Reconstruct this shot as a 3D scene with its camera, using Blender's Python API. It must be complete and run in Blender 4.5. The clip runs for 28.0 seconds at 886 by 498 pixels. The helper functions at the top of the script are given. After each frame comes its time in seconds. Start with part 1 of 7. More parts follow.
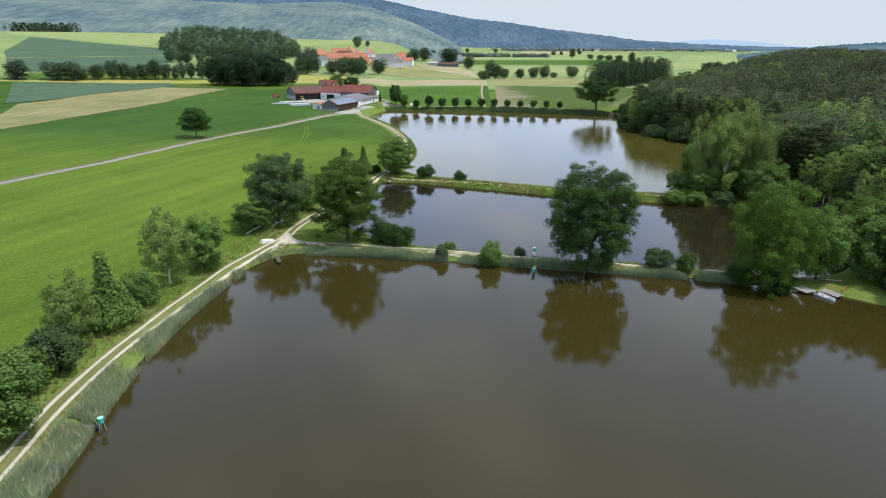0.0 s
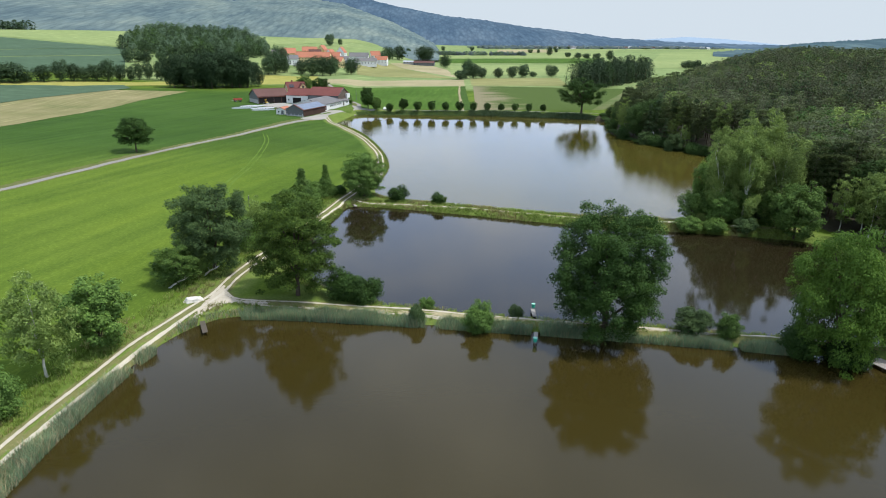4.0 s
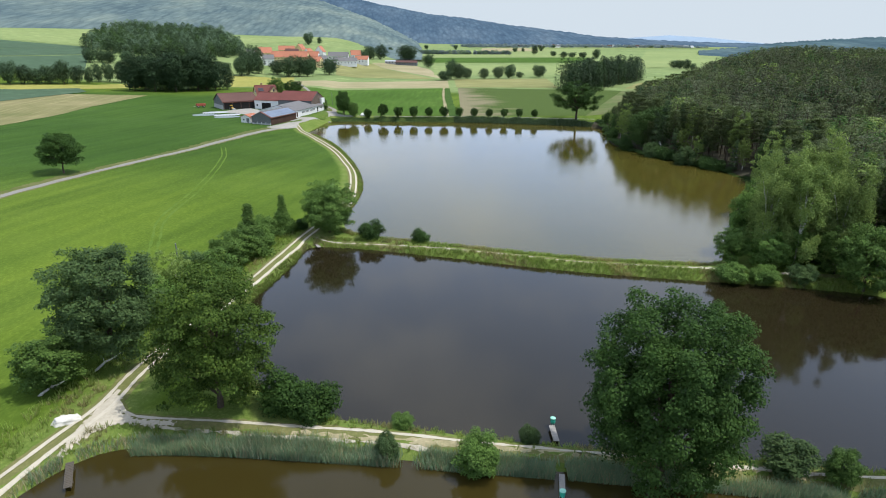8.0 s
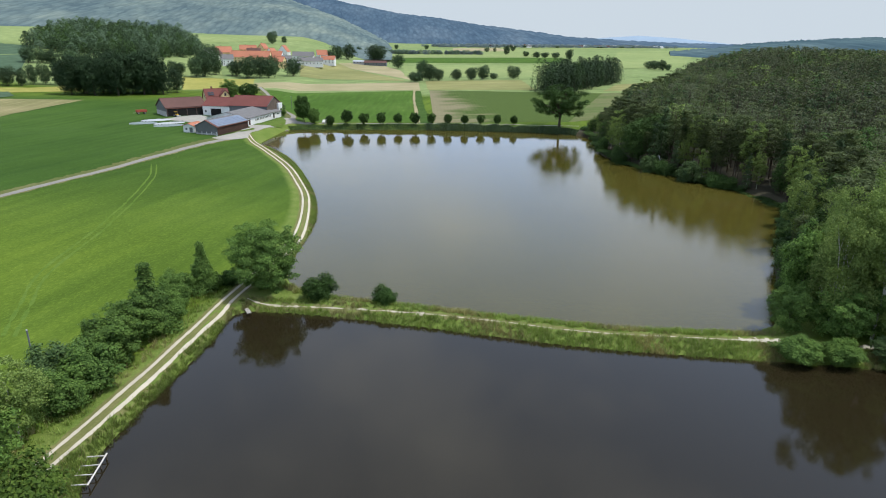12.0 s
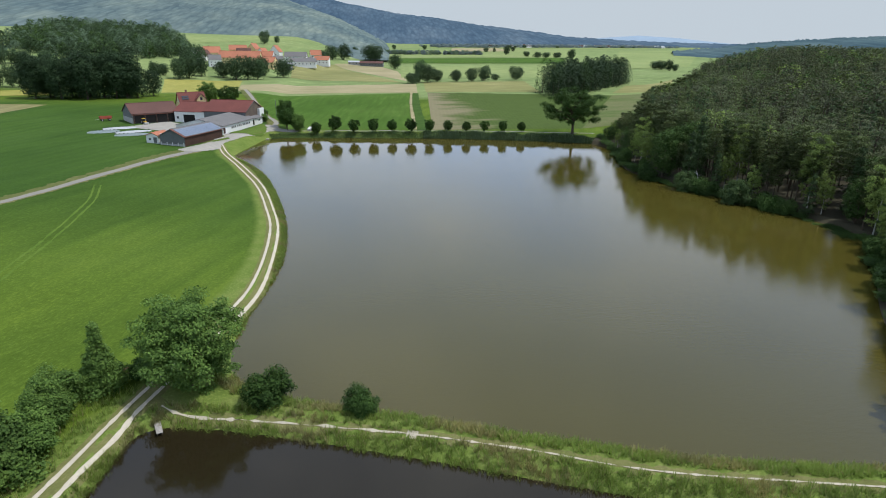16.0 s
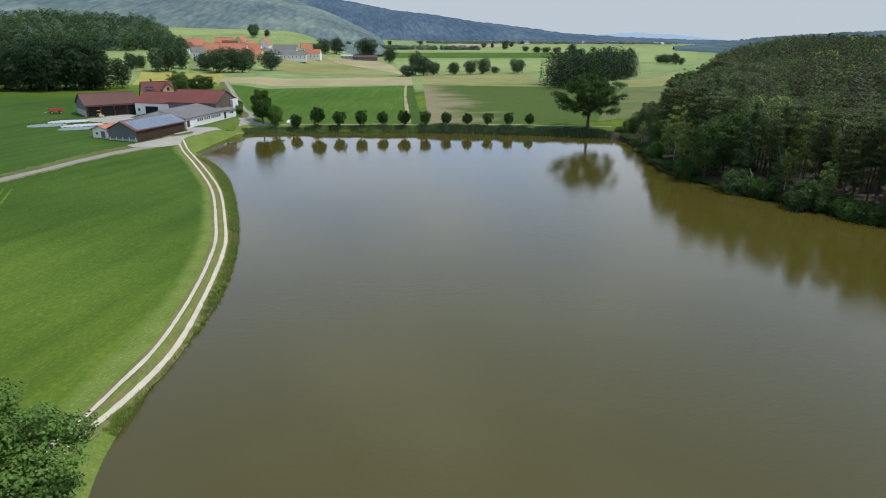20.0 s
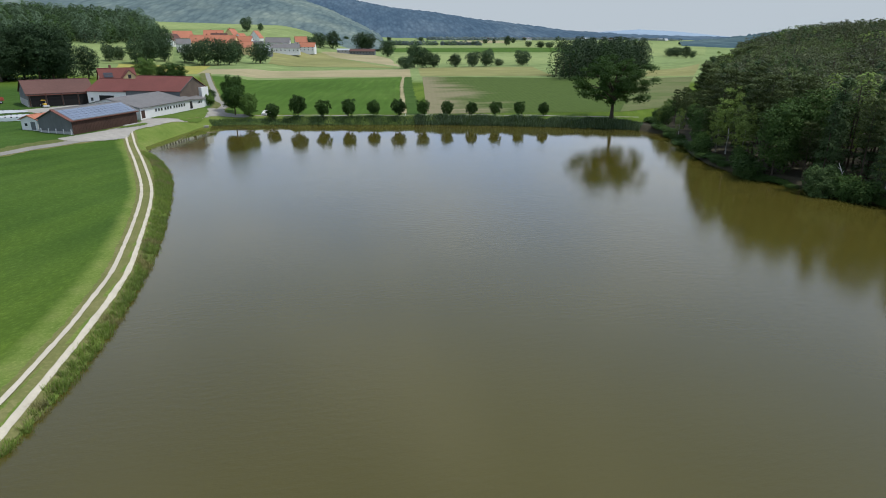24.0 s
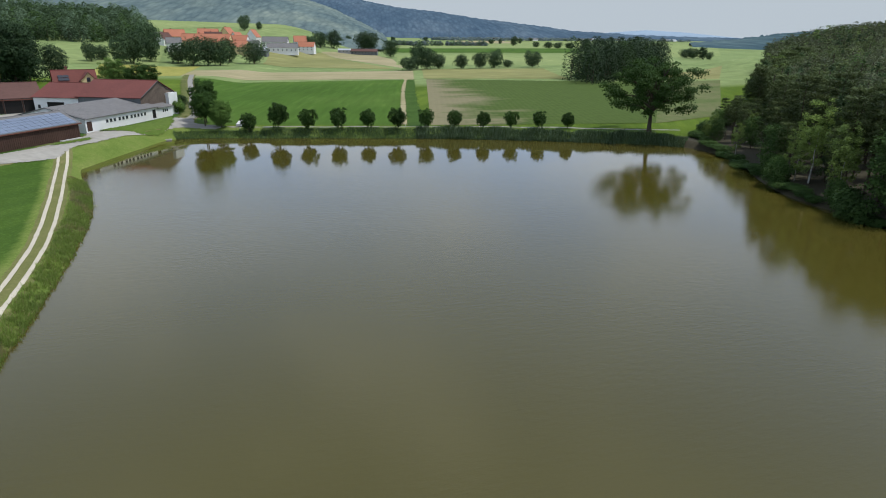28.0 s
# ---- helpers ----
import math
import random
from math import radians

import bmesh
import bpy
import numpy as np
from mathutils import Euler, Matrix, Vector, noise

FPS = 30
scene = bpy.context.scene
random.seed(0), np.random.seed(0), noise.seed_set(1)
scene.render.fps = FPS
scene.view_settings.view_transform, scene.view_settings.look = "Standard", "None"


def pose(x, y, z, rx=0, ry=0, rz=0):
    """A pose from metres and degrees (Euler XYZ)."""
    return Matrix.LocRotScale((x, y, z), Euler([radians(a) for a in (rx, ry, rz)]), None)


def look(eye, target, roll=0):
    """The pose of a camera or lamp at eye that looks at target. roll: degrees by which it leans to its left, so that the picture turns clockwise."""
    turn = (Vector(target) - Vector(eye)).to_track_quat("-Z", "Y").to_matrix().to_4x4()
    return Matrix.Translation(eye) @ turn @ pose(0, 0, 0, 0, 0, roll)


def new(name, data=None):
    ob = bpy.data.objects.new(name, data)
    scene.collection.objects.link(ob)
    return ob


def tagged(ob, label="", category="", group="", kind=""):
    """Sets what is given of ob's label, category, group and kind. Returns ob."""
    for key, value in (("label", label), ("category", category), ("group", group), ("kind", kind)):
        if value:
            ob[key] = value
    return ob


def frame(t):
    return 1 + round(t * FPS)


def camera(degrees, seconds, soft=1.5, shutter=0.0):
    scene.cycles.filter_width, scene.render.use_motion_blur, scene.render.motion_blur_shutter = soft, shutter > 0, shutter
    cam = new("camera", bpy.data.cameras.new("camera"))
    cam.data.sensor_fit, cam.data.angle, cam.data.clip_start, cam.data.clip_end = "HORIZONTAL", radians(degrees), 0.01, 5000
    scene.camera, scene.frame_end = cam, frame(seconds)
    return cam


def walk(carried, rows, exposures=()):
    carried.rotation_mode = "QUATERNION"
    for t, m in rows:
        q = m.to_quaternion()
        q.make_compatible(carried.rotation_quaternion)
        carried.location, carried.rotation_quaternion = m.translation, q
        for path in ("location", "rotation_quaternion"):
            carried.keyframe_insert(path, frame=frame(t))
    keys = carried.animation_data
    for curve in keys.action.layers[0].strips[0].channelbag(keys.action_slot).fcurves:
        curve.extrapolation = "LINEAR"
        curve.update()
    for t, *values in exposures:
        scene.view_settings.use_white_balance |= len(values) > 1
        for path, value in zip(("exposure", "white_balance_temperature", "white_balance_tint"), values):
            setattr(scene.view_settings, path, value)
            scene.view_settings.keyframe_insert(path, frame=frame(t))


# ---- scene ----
cam = camera(72.6, 28.0, 1.0)
PATH = [
    (0, (2.767, 0.659, 42.061), (2.742, 2.552, 41.417), 0.7),
    (0.5, (2.687, 3.921, 41.997), (2.728, 5.814, 41.354), 0.7),
    (1, (2.574, 7.17, 42.058), (2.624, 9.063, 41.414), 0.7),
    (1.5, (2.563, 10.574, 42.239), (2.612, 12.466, 41.593), 0.7),
    (2, (2.623, 14.131, 42.326), (2.671, 16.023, 41.68), 0.7),
    (2.5, (2.7, 17.861, 42.433), (2.747, 19.753, 41.786), 0.7),
    (3, (2.719, 21.579, 42.62), (2.765, 23.471, 41.972), 0.7),
    (3.5, (2.762, 25.385, 42.806), (2.809, 27.276, 42.157), 0.7),
    (5.5, (3.342, 41.322, 43.504), (3.387, 43.212, 42.851), 0.6),
    (6, (3.495, 45.36, 43.656), (3.539, 47.25, 43.002), 0.6),
    (6.5, (3.557, 49.359, 43.683), (3.603, 51.248, 43.029), 0.6),
    (7, (3.677, 53.219, 43.706), (3.73, 55.108, 43.051), 0.6),
    (7.5, (3.809, 57.246, 43.849), (3.88, 59.134, 43.194), 0.6),
    (8, (3.984, 61.35, 43.943), (4.081, 63.238, 43.288), 0.7),
    (8.5, (4.186, 65.38, 44.064), (4.311, 67.265, 43.408), 0.7),
    (9, (4.242, 69.396, 44.15), (4.392, 71.28, 43.494), 0.7),
    (9.5, (4.591, 73.73, 44.099), (4.757, 75.612, 43.444), 0.8),
    (10, (4.859, 77.985, 44.109), (5.039, 79.866, 43.453), 0.8),
    (10.5, (5.041, 82.105, 44.133), (5.226, 83.985, 43.477), 0.8),
    (11, (5.295, 86.288, 44.034), (5.48, 88.169, 43.378), 0.8),
    (11.5, (5.676, 90.578, 43.844), (5.861, 92.458, 43.189), 0.8),
    (12, (6.015, 94.703, 43.721), (6.201, 96.583, 43.067), 0.9),
    (12.5, (6.32, 98.568, 43.737), (6.506, 100.449, 43.082), 0.9),
    (14.5, (7.8, 115.574, 43.618), (7.988, 117.454, 42.963), 0.9),
    (15, (8.195, 119.817, 43.435), (8.382, 121.697, 42.781), 0.8),
    (15.5, (8.453, 124.04, 43.051), (8.642, 125.921, 42.398), 0.8),
    (16, (8.768, 128.349, 42.508), (8.958, 130.23, 41.855), 0.8),
    (16.5, (9.149, 132.67, 41.853), (9.339, 134.551, 41.202), 0.8),
    (17, (9.556, 136.816, 41.227), (9.747, 138.697, 40.577), 0.8),
    (17.5, (9.981, 140.751, 40.606), (10.174, 142.633, 39.956), 0.8),
    (18, (10.344, 144.84, 40.004), (10.538, 146.721, 39.354), 0.8),
    (18.5, (10.513, 148.937, 39.321), (10.71, 150.818, 38.67), 0.8),
    (19, (10.847, 153.225, 38.442), (11.045, 155.105, 37.789), 0.8),
    (19.5, (11.282, 157.228, 37.261), (11.48, 159.107, 36.605), 0.8),
    (20, (11.697, 161.292, 35.844), (11.896, 163.17, 35.186), 0.7),
    (20.5, (12.074, 165.48, 34.498), (12.274, 167.357, 33.838), 0.7),
    (21, (12.62, 169.502, 33.293), (12.82, 171.379, 32.632), 0.7),
    (21.5, (13.118, 173.606, 32.297), (13.317, 175.483, 31.635), 0.7),
    (23.5, (14.801, 190.31, 28.617), (14.998, 192.187, 27.955), 0.5),
    (24, (15.242, 194.28, 28.519), (15.437, 196.158, 27.858), 0.5),
    (24.5, (15.516, 198.533, 28.425), (15.712, 200.411, 27.766), 0.6),
    (25, (15.824, 202.849, 28.312), (16.018, 204.728, 27.654), 0.6),
    (25.5, (16.178, 207.003, 28.241), (16.371, 208.882, 27.584), 0.7),
    (26, (16.439, 211.163, 28.18), (16.631, 213.042, 27.522), 0.7),
    (26.5, (16.812, 215.26, 28.144), (17.003, 217.139, 27.486), 0.7),
    (27, (17.21, 219.435, 28.031), (17.398, 221.314, 27.372), 0.7),
    (27.5, (17.509, 223.596, 28.018), (17.696, 225.475, 27.358), 0.7),
    (28, (17.946, 227.859, 27.932), (18.129, 229.738, 27.272), 0.7),
]
walk(cam, [(t, look(eye, target, roll)) for t, eye, target, roll in PATH], [(0.0, 0.18, 6150, 10), (8.0, 0.18, 6150, 10), (14.0, -0.03, 6150, 10), (20.0, -0.20, 6150, 10), (28.0, -0.25, 6150, 10)])

# ---- world, sun, exposure ----
SUN_DIR = Vector((0.42, -0.06, 0.905)).normalized()  # towards the sun


def build_light():
    world = bpy.data.worlds.new("sky")
    scene.world = world
    world.use_nodes = True
    nt = world.node_tree
    nt.nodes.clear()
    sky = nt.nodes.new("ShaderNodeTexSky")
    sky.sky_type, sky.sun_disc = "NISHITA", False
    sky.sun_elevation = math.asin(SUN_DIR.z)
    sky.sun_rotation = math.atan2(SUN_DIR.x, SUN_DIR.y)
    sky.air_density, sky.dust_density, sky.altitude = 1.2, 1.2, 400
    geo = nt.nodes.new("ShaderNodeTexCoord")
    # thin summer clouds all over the sky, stretched level by dividing by height
    sep = nt.nodes.new("ShaderNodeSeparateXYZ")
    nt.links.new(geo.outputs["Generated"], sep.inputs[0])
    hgt = nt.nodes.new("ShaderNodeMath"); hgt.operation = "ADD"; hgt.inputs[1].default_value = 0.22
    mx = nt.nodes.new("ShaderNodeMath"); mx.operation = "MAXIMUM"; mx.inputs[1].default_value = 0.0
    nt.links.new(sep.outputs["Z"], mx.inputs[0])
    nt.links.new(mx.outputs[0], hgt.inputs[0])
    comb = nt.nodes.new("ShaderNodeCombineXYZ")
    for axis in ("X", "Y"):
        div = nt.nodes.new("ShaderNodeMath"); div.operation = "DIVIDE"
        nt.links.new(sep.outputs[axis], div.inputs[0])
        nt.links.new(hgt.outputs[0], div.inputs[1])
        nt.links.new(div.outputs[0], comb.inputs[axis])
    no = nt.nodes.new("ShaderNodeTexNoise")
    no.inputs["Scale"].default_value, no.inputs["Detail"].default_value, no.inputs["Roughness"].default_value = 1.5, 6.0, 0.55
    nt.links.new(comb.outputs[0], no.inputs["Vector"])
    ramp = nt.nodes.new("ShaderNodeValToRGB")
    ramp.color_ramp.elements[0].position, ramp.color_ramp.elements[1].position = 0.44, 0.64
    nt.links.new(no.outputs["Fac"], ramp.inputs["Fac"])
    mix = nt.nodes.new("ShaderNodeMix"); mix.data_type = "RGBA"
    mix.inputs[7].default_value = (4.0, 4.38, 4.62, 1)
    soften = nt.nodes.new("ShaderNodeMath"); soften.operation = "MULTIPLY_ADD"
    soften.inputs[1].default_value, soften.inputs[2].default_value = 0.74, 0.16
    nt.links.new(ramp.outputs["Color"], soften.inputs[0])
    # bright cloud overhead, duller haze that thickens towards the horizon
    cloud = nt.nodes.new("ShaderNodeMix"); cloud.data_type = "RGBA"
    cloud.inputs[7].default_value = (7.4, 7.7, 8.1, 1)
    nt.links.new(soften.outputs[0], cloud.inputs[0])
    # the clear parts pale towards the horizon
    veil = nt.nodes.new("ShaderNodeMix"); veil.data_type = "RGBA"
    veil.inputs[7].default_value = (5.3, 6.8, 9.8, 1)
    low = nt.nodes.new("ShaderNodeMapRange")
    low.inputs["From Min"].default_value, low.inputs["From Max"].default_value = 0.1, 0.75
    low.inputs["To Min"].default_value, low.inputs["To Max"].default_value = 0.9, 0.0
    nt.links.new(mx.outputs[0], low.inputs["Value"])
    nt.links.new(low.outputs[0], veil.inputs[0])
    nt.links.new(sky.outputs[0], veil.inputs[6])
    nt.links.new(veil.outputs[2], cloud.inputs[6])
    haze = nt.nodes.new("ShaderNodeMapRange")
    haze.inputs["From Min"].default_value, haze.inputs["From Max"].default_value = 0.065, 0.13
    haze.inputs["To Min"].default_value, haze.inputs["To Max"].default_value = 1.0, 0.0
    nt.links.new(mx.outputs[0], haze.inputs["Value"])
    nt.links.new(haze.outputs[0], mix.inputs[0])
    nt.links.new(cloud.outputs[2], mix.inputs[6])
    bg = nt.nodes.new("ShaderNodeBackground")
    bg.inputs["Strength"].default_value = 0.15
    nt.links.new(mix.outputs[2], bg.inputs["Color"])
    out = nt.nodes.new("ShaderNodeOutputWorld")
    nt.links.new(bg.outputs[0], out.inputs[0])
    sun = bpy.data.lights.new("sun", "SUN")
    sun.energy, sun.angle, sun.color = 3.5, radians(0.6), (1.0, 0.95, 0.87)
    ob = new("sun", sun)
    ob.matrix_world = look(SUN_DIR * 300, (0, 0, 0))


build_light()


# ---- materials ----
class Nodes:
    """A small wrapper for node materials."""

    def __init__(self, name):
        self.mat = bpy.data.materials.new(name)
        self.mat.use_nodes = True
        self.t = self.mat.node_tree
        self.bsdf = self.t.nodes["Principled BSDF"]
        self.out = self.t.nodes["Material Output"]
        self.pos = self.t.nodes.new("ShaderNodeNewGeometry")

    def add(self, kind):
        return self.t.nodes.new(kind)

    def link(self, a, b):
        self.t.links.new(a, b)

    def noise(self, scale, detail=4.0, rough=0.55, stretch=None, turn=0.0):
        n = self.add("ShaderNodeTexNoise")
        n.inputs["Scale"].default_value, n.inputs["Detail"].default_value = scale, detail
        n.inputs["Roughness"].default_value = rough
        src = self.pos.outputs["Position"]
        if stretch or turn:
            m = self.add("ShaderNodeMapping")
            m.vector_type = "TEXTURE"
            m.inputs["Scale"].default_value = tuple(1 / s for s in stretch or (1, 1, 1))
            m.inputs["Rotation"].default_value = (0, 0, radians(turn))
            self.link(src, m.inputs["Vector"])
            src = m.outputs[0]
        self.link(src, n.inputs["Vector"])
        return n.outputs["Fac"]

    def ramp(self, fac, *stops):
        r = self.add("ShaderNodeValToRGB")
        els = r.color_ramp.elements
        while len(els) < len(stops):
            els.new(0.5)
        for e, (p, c) in zip(els, stops):
            e.position, e.color = p, (*c, 1)
        self.link(fac, r.inputs["Fac"])
        return r.outputs["Color"]

    def mix(self, fac, a, b, blend="MIX"):
        m = self.add("ShaderNodeMix")
        m.data_type, m.blend_type = "RGBA", blend
        for key, v in ((0, fac), (6, a), (7, b)):
            if isinstance(v, (int, float)):
                m.inputs[key].default_value = v
            elif isinstance(v, tuple):
                m.inputs[key].default_value = (*v, 1)
            else:
                self.link(v, m.inputs[key])
        return m.outputs[2]

    def base(self, col, rough=0.8, bump=None, strength=0.3, dist=0.05, spec=0.3):
        if isinstance(col, tuple):
            self.bsdf.inputs["Base Color"].default_value = (*col, 1)
        else:
            self.link(col, self.bsdf.inputs["Base Color"])
        self.bsdf.inputs["Roughness"].default_value = rough
        self.bsdf.inputs["Specular IOR Level"].default_value = spec
        if bump is not None:
            b = self.add("ShaderNodeBump")
            b.inputs["Strength"].default_value, b.inputs["Distance"].default_value = strength, dist
            self.link(bump, b.inputs["Height"])
            self.link(b.outputs[0], self.bsdf.inputs["Normal"])
        return self.mat


def ground_like(name, dark, mid, light, big=0.02, fine=1.2, rough=0.9, bump=0.4, stretch=None, turn=0.0, dist=0.15):
    """Grass or field: three tones mixed by a broad and a fine noise."""
    n = Nodes(name)
    a = n.ramp(n.noise(big, 5.0, 0.6), (0.3, dark), (0.5, mid), (0.72, light))
    f = n.noise(fine, 6.0, 0.7, stretch, turn)
    b = n.ramp(f, (0.25, tuple(c * 0.55 for c in mid)), (0.55, mid), (0.8, tuple(min(1, c * 1.45) for c in light)))
    return n.base(n.mix(0.5, a, b), 1.0, f, bump, dist, 0.03)


def foliage(name, dark, mid, light, through_light=0.3):
    n = Nodes(name)
    dark, light = (tuple(m + (v - m) * 0.6 for v, m in zip(end, mid)) for end in (dark, light))
    isl = n.pos.outputs["Random Per Island"]
    info = n.add("ShaderNodeObjectInfo")
    c = n.ramp(isl, (0.0, dark), (0.5, mid), (1.0, light))
    hue = n.add("ShaderNodeHueSaturation")
    mr = n.add("ShaderNodeMapRange")
    mr.inputs["To Min"].default_value, mr.inputs["To Max"].default_value = 0.78, 1.2
    n.link(info.outputs["Random"], mr.inputs["Value"])
    n.link(mr.outputs[0], hue.inputs["Value"])
    n.link(c, hue.inputs["Color"])
    big = n.ramp(n.noise(0.19, 3.0), (0.3, (0.78, 0.80, 0.82)), (0.7, (1.16, 1.13, 1.02)))
    col = n.mix(1.0, hue.outputs[0], big, "MULTIPLY")
    n.base(col, 0.65, None, spec=0.12)
    tr = n.add("ShaderNodeBsdfTranslucent")
    n.link(col, tr.inputs["Color"])
    ms = n.add("ShaderNodeMixShader")
    ms.inputs[0].default_value = through_light
    n.link(n.bsdf.outputs[0], ms.inputs[1])
    n.link(tr.outputs[0], ms.inputs[2])
    n.link(ms.outputs[0], n.out.inputs[0])
    return n.mat


def plain(name, col, rough=0.8, scale=2.0, vary=0.25, bump=0.15, spec=0.3, stretch=None):
    n = Nodes(name)
    f = n.noise(scale, 6.0, 0.65, stretch)
    g = n.noise(scale * 0.13, 3.0)
    c = n.ramp(f, (0.25, tuple(v * (1 - vary) for v in col)), (0.75, tuple(min(1, v * (1 + vary * 0.7)) for v in col)))
    c = n.mix(0.5, c, n.ramp(g, (0.3, tuple(v * (1 - vary) for v in col)), (0.7, col)))
    return n.base(c, rough, f, bump, 0.03, spec)


def water_material(name, deep, shallow, ripple=0.10, ior=1.34, sheltered=None):
    """Murky pond water: fine wind ripples, calm in patches and, where given, under the lee of the far bank (y from, y to, x from, x to)."""
    n = Nodes(name)
    c = n.ramp(n.noise(0.012, 3.0), (0.3, deep), (0.7, shallow))
    n.base(c, 0.045, None, spec=0.5)
    n.bsdf.inputs["IOR"].default_value = ior
    windy = n.ramp(n.noise(0.02, 3.0), (0.40, (0.45, 0.45, 0.45)), (0.60, (1, 1, 1)))
    if sheltered:
        sep = n.add("ShaderNodeSeparateXYZ")
        n.link(n.pos.outputs["Position"], sep.inputs[0])
        lee = []
        for axis, lo, hi in (("Y", sheltered[0], sheltered[1]), ("X", sheltered[3], sheltered[2])):
            mr = n.add("ShaderNodeMapRange")
            mr.interpolation_type = "SMOOTHSTEP"
            mr.inputs["From Min"].default_value, mr.inputs["From Max"].default_value = lo, hi
            n.link(sep.outputs[axis], mr.inputs["Value"])
            lee.append(mr.outputs[0])
        both = n.add("ShaderNodeMath"); both.operation = "MULTIPLY"
        n.link(lee[0], both.inputs[0]); n.link(lee[1], both.inputs[1])
        windy = n.mix(both.outputs[0], windy, (0.05, 0.05, 0.05))
    h = n.add("ShaderNodeMath"); h.operation = "MULTIPLY"
    n.link(n.noise(1.6, 5.0, 0.65, (0.45, 1.0, 1.0), 12), h.inputs[0])
    n.link(windy, h.inputs[1])
    b = n.add("ShaderNodeBump")
    b.inputs["Strength"].default_value, b.inputs["Distance"].default_value = ripple, 0.06
    n.link(h.outputs[0], b.inputs["Height"])
    n.link(b.outputs[0], n.bsdf.inputs["Normal"])
    return n.mat


def rows_material(name, soil, leaf, spacing, turn, drift=0.0, show=0.03):
    """A field with drilled rows."""
    n = Nodes(name)
    m = n.add("ShaderNodeMapping")
    m.inputs["Rotation"].default_value = (0, 0, radians(turn))
    n.link(n.pos.outputs["Position"], m.inputs["Vector"])
    w = n.add("ShaderNodeTexWave")
    w.inputs["Scale"].default_value = 0.314 / spacing
    w.inputs["Distortion"].default_value = 0.6
    n.link(m.outputs[0], w.inputs["Vector"])
    sep = n.add("ShaderNodeSeparateXYZ")
    n.link(n.pos.outputs["Position"], sep.inputs[0])
    lie = n.add("ShaderNodeMath"); lie.operation = "MULTIPLY_ADD"  # thinner crop towards the west headland
    n.link(sep.outputs["X"], lie.inputs[0])
    lie.inputs[1].default_value, lie.inputs[2].default_value = drift, -drift * 54
    tot = n.add("ShaderNodeMath"); tot.operation = "ADD"
    n.link(lie.outputs[0], tot.inputs[0])
    n.link(n.noise(0.035, 6.0, 0.65, (0.6, 1.3, 1.0), 10), tot.inputs[1])
    big = n.ramp(tot.outputs[0], (0.40, soil), (0.62, leaf))
    fine = n.ramp(n.noise(0.35, 7.0, 0.75), (0.3, tuple(v * 0.55 for v in leaf)), (0.7, tuple(v * 1.5 for v in leaf)))
    c = n.mix(show, n.mix(0.42, big, fine), n.ramp(w.outputs["Fac"], (0.2, soil), (0.8, leaf)))
    return n.base(c, 1.0, None, spec=0.03)


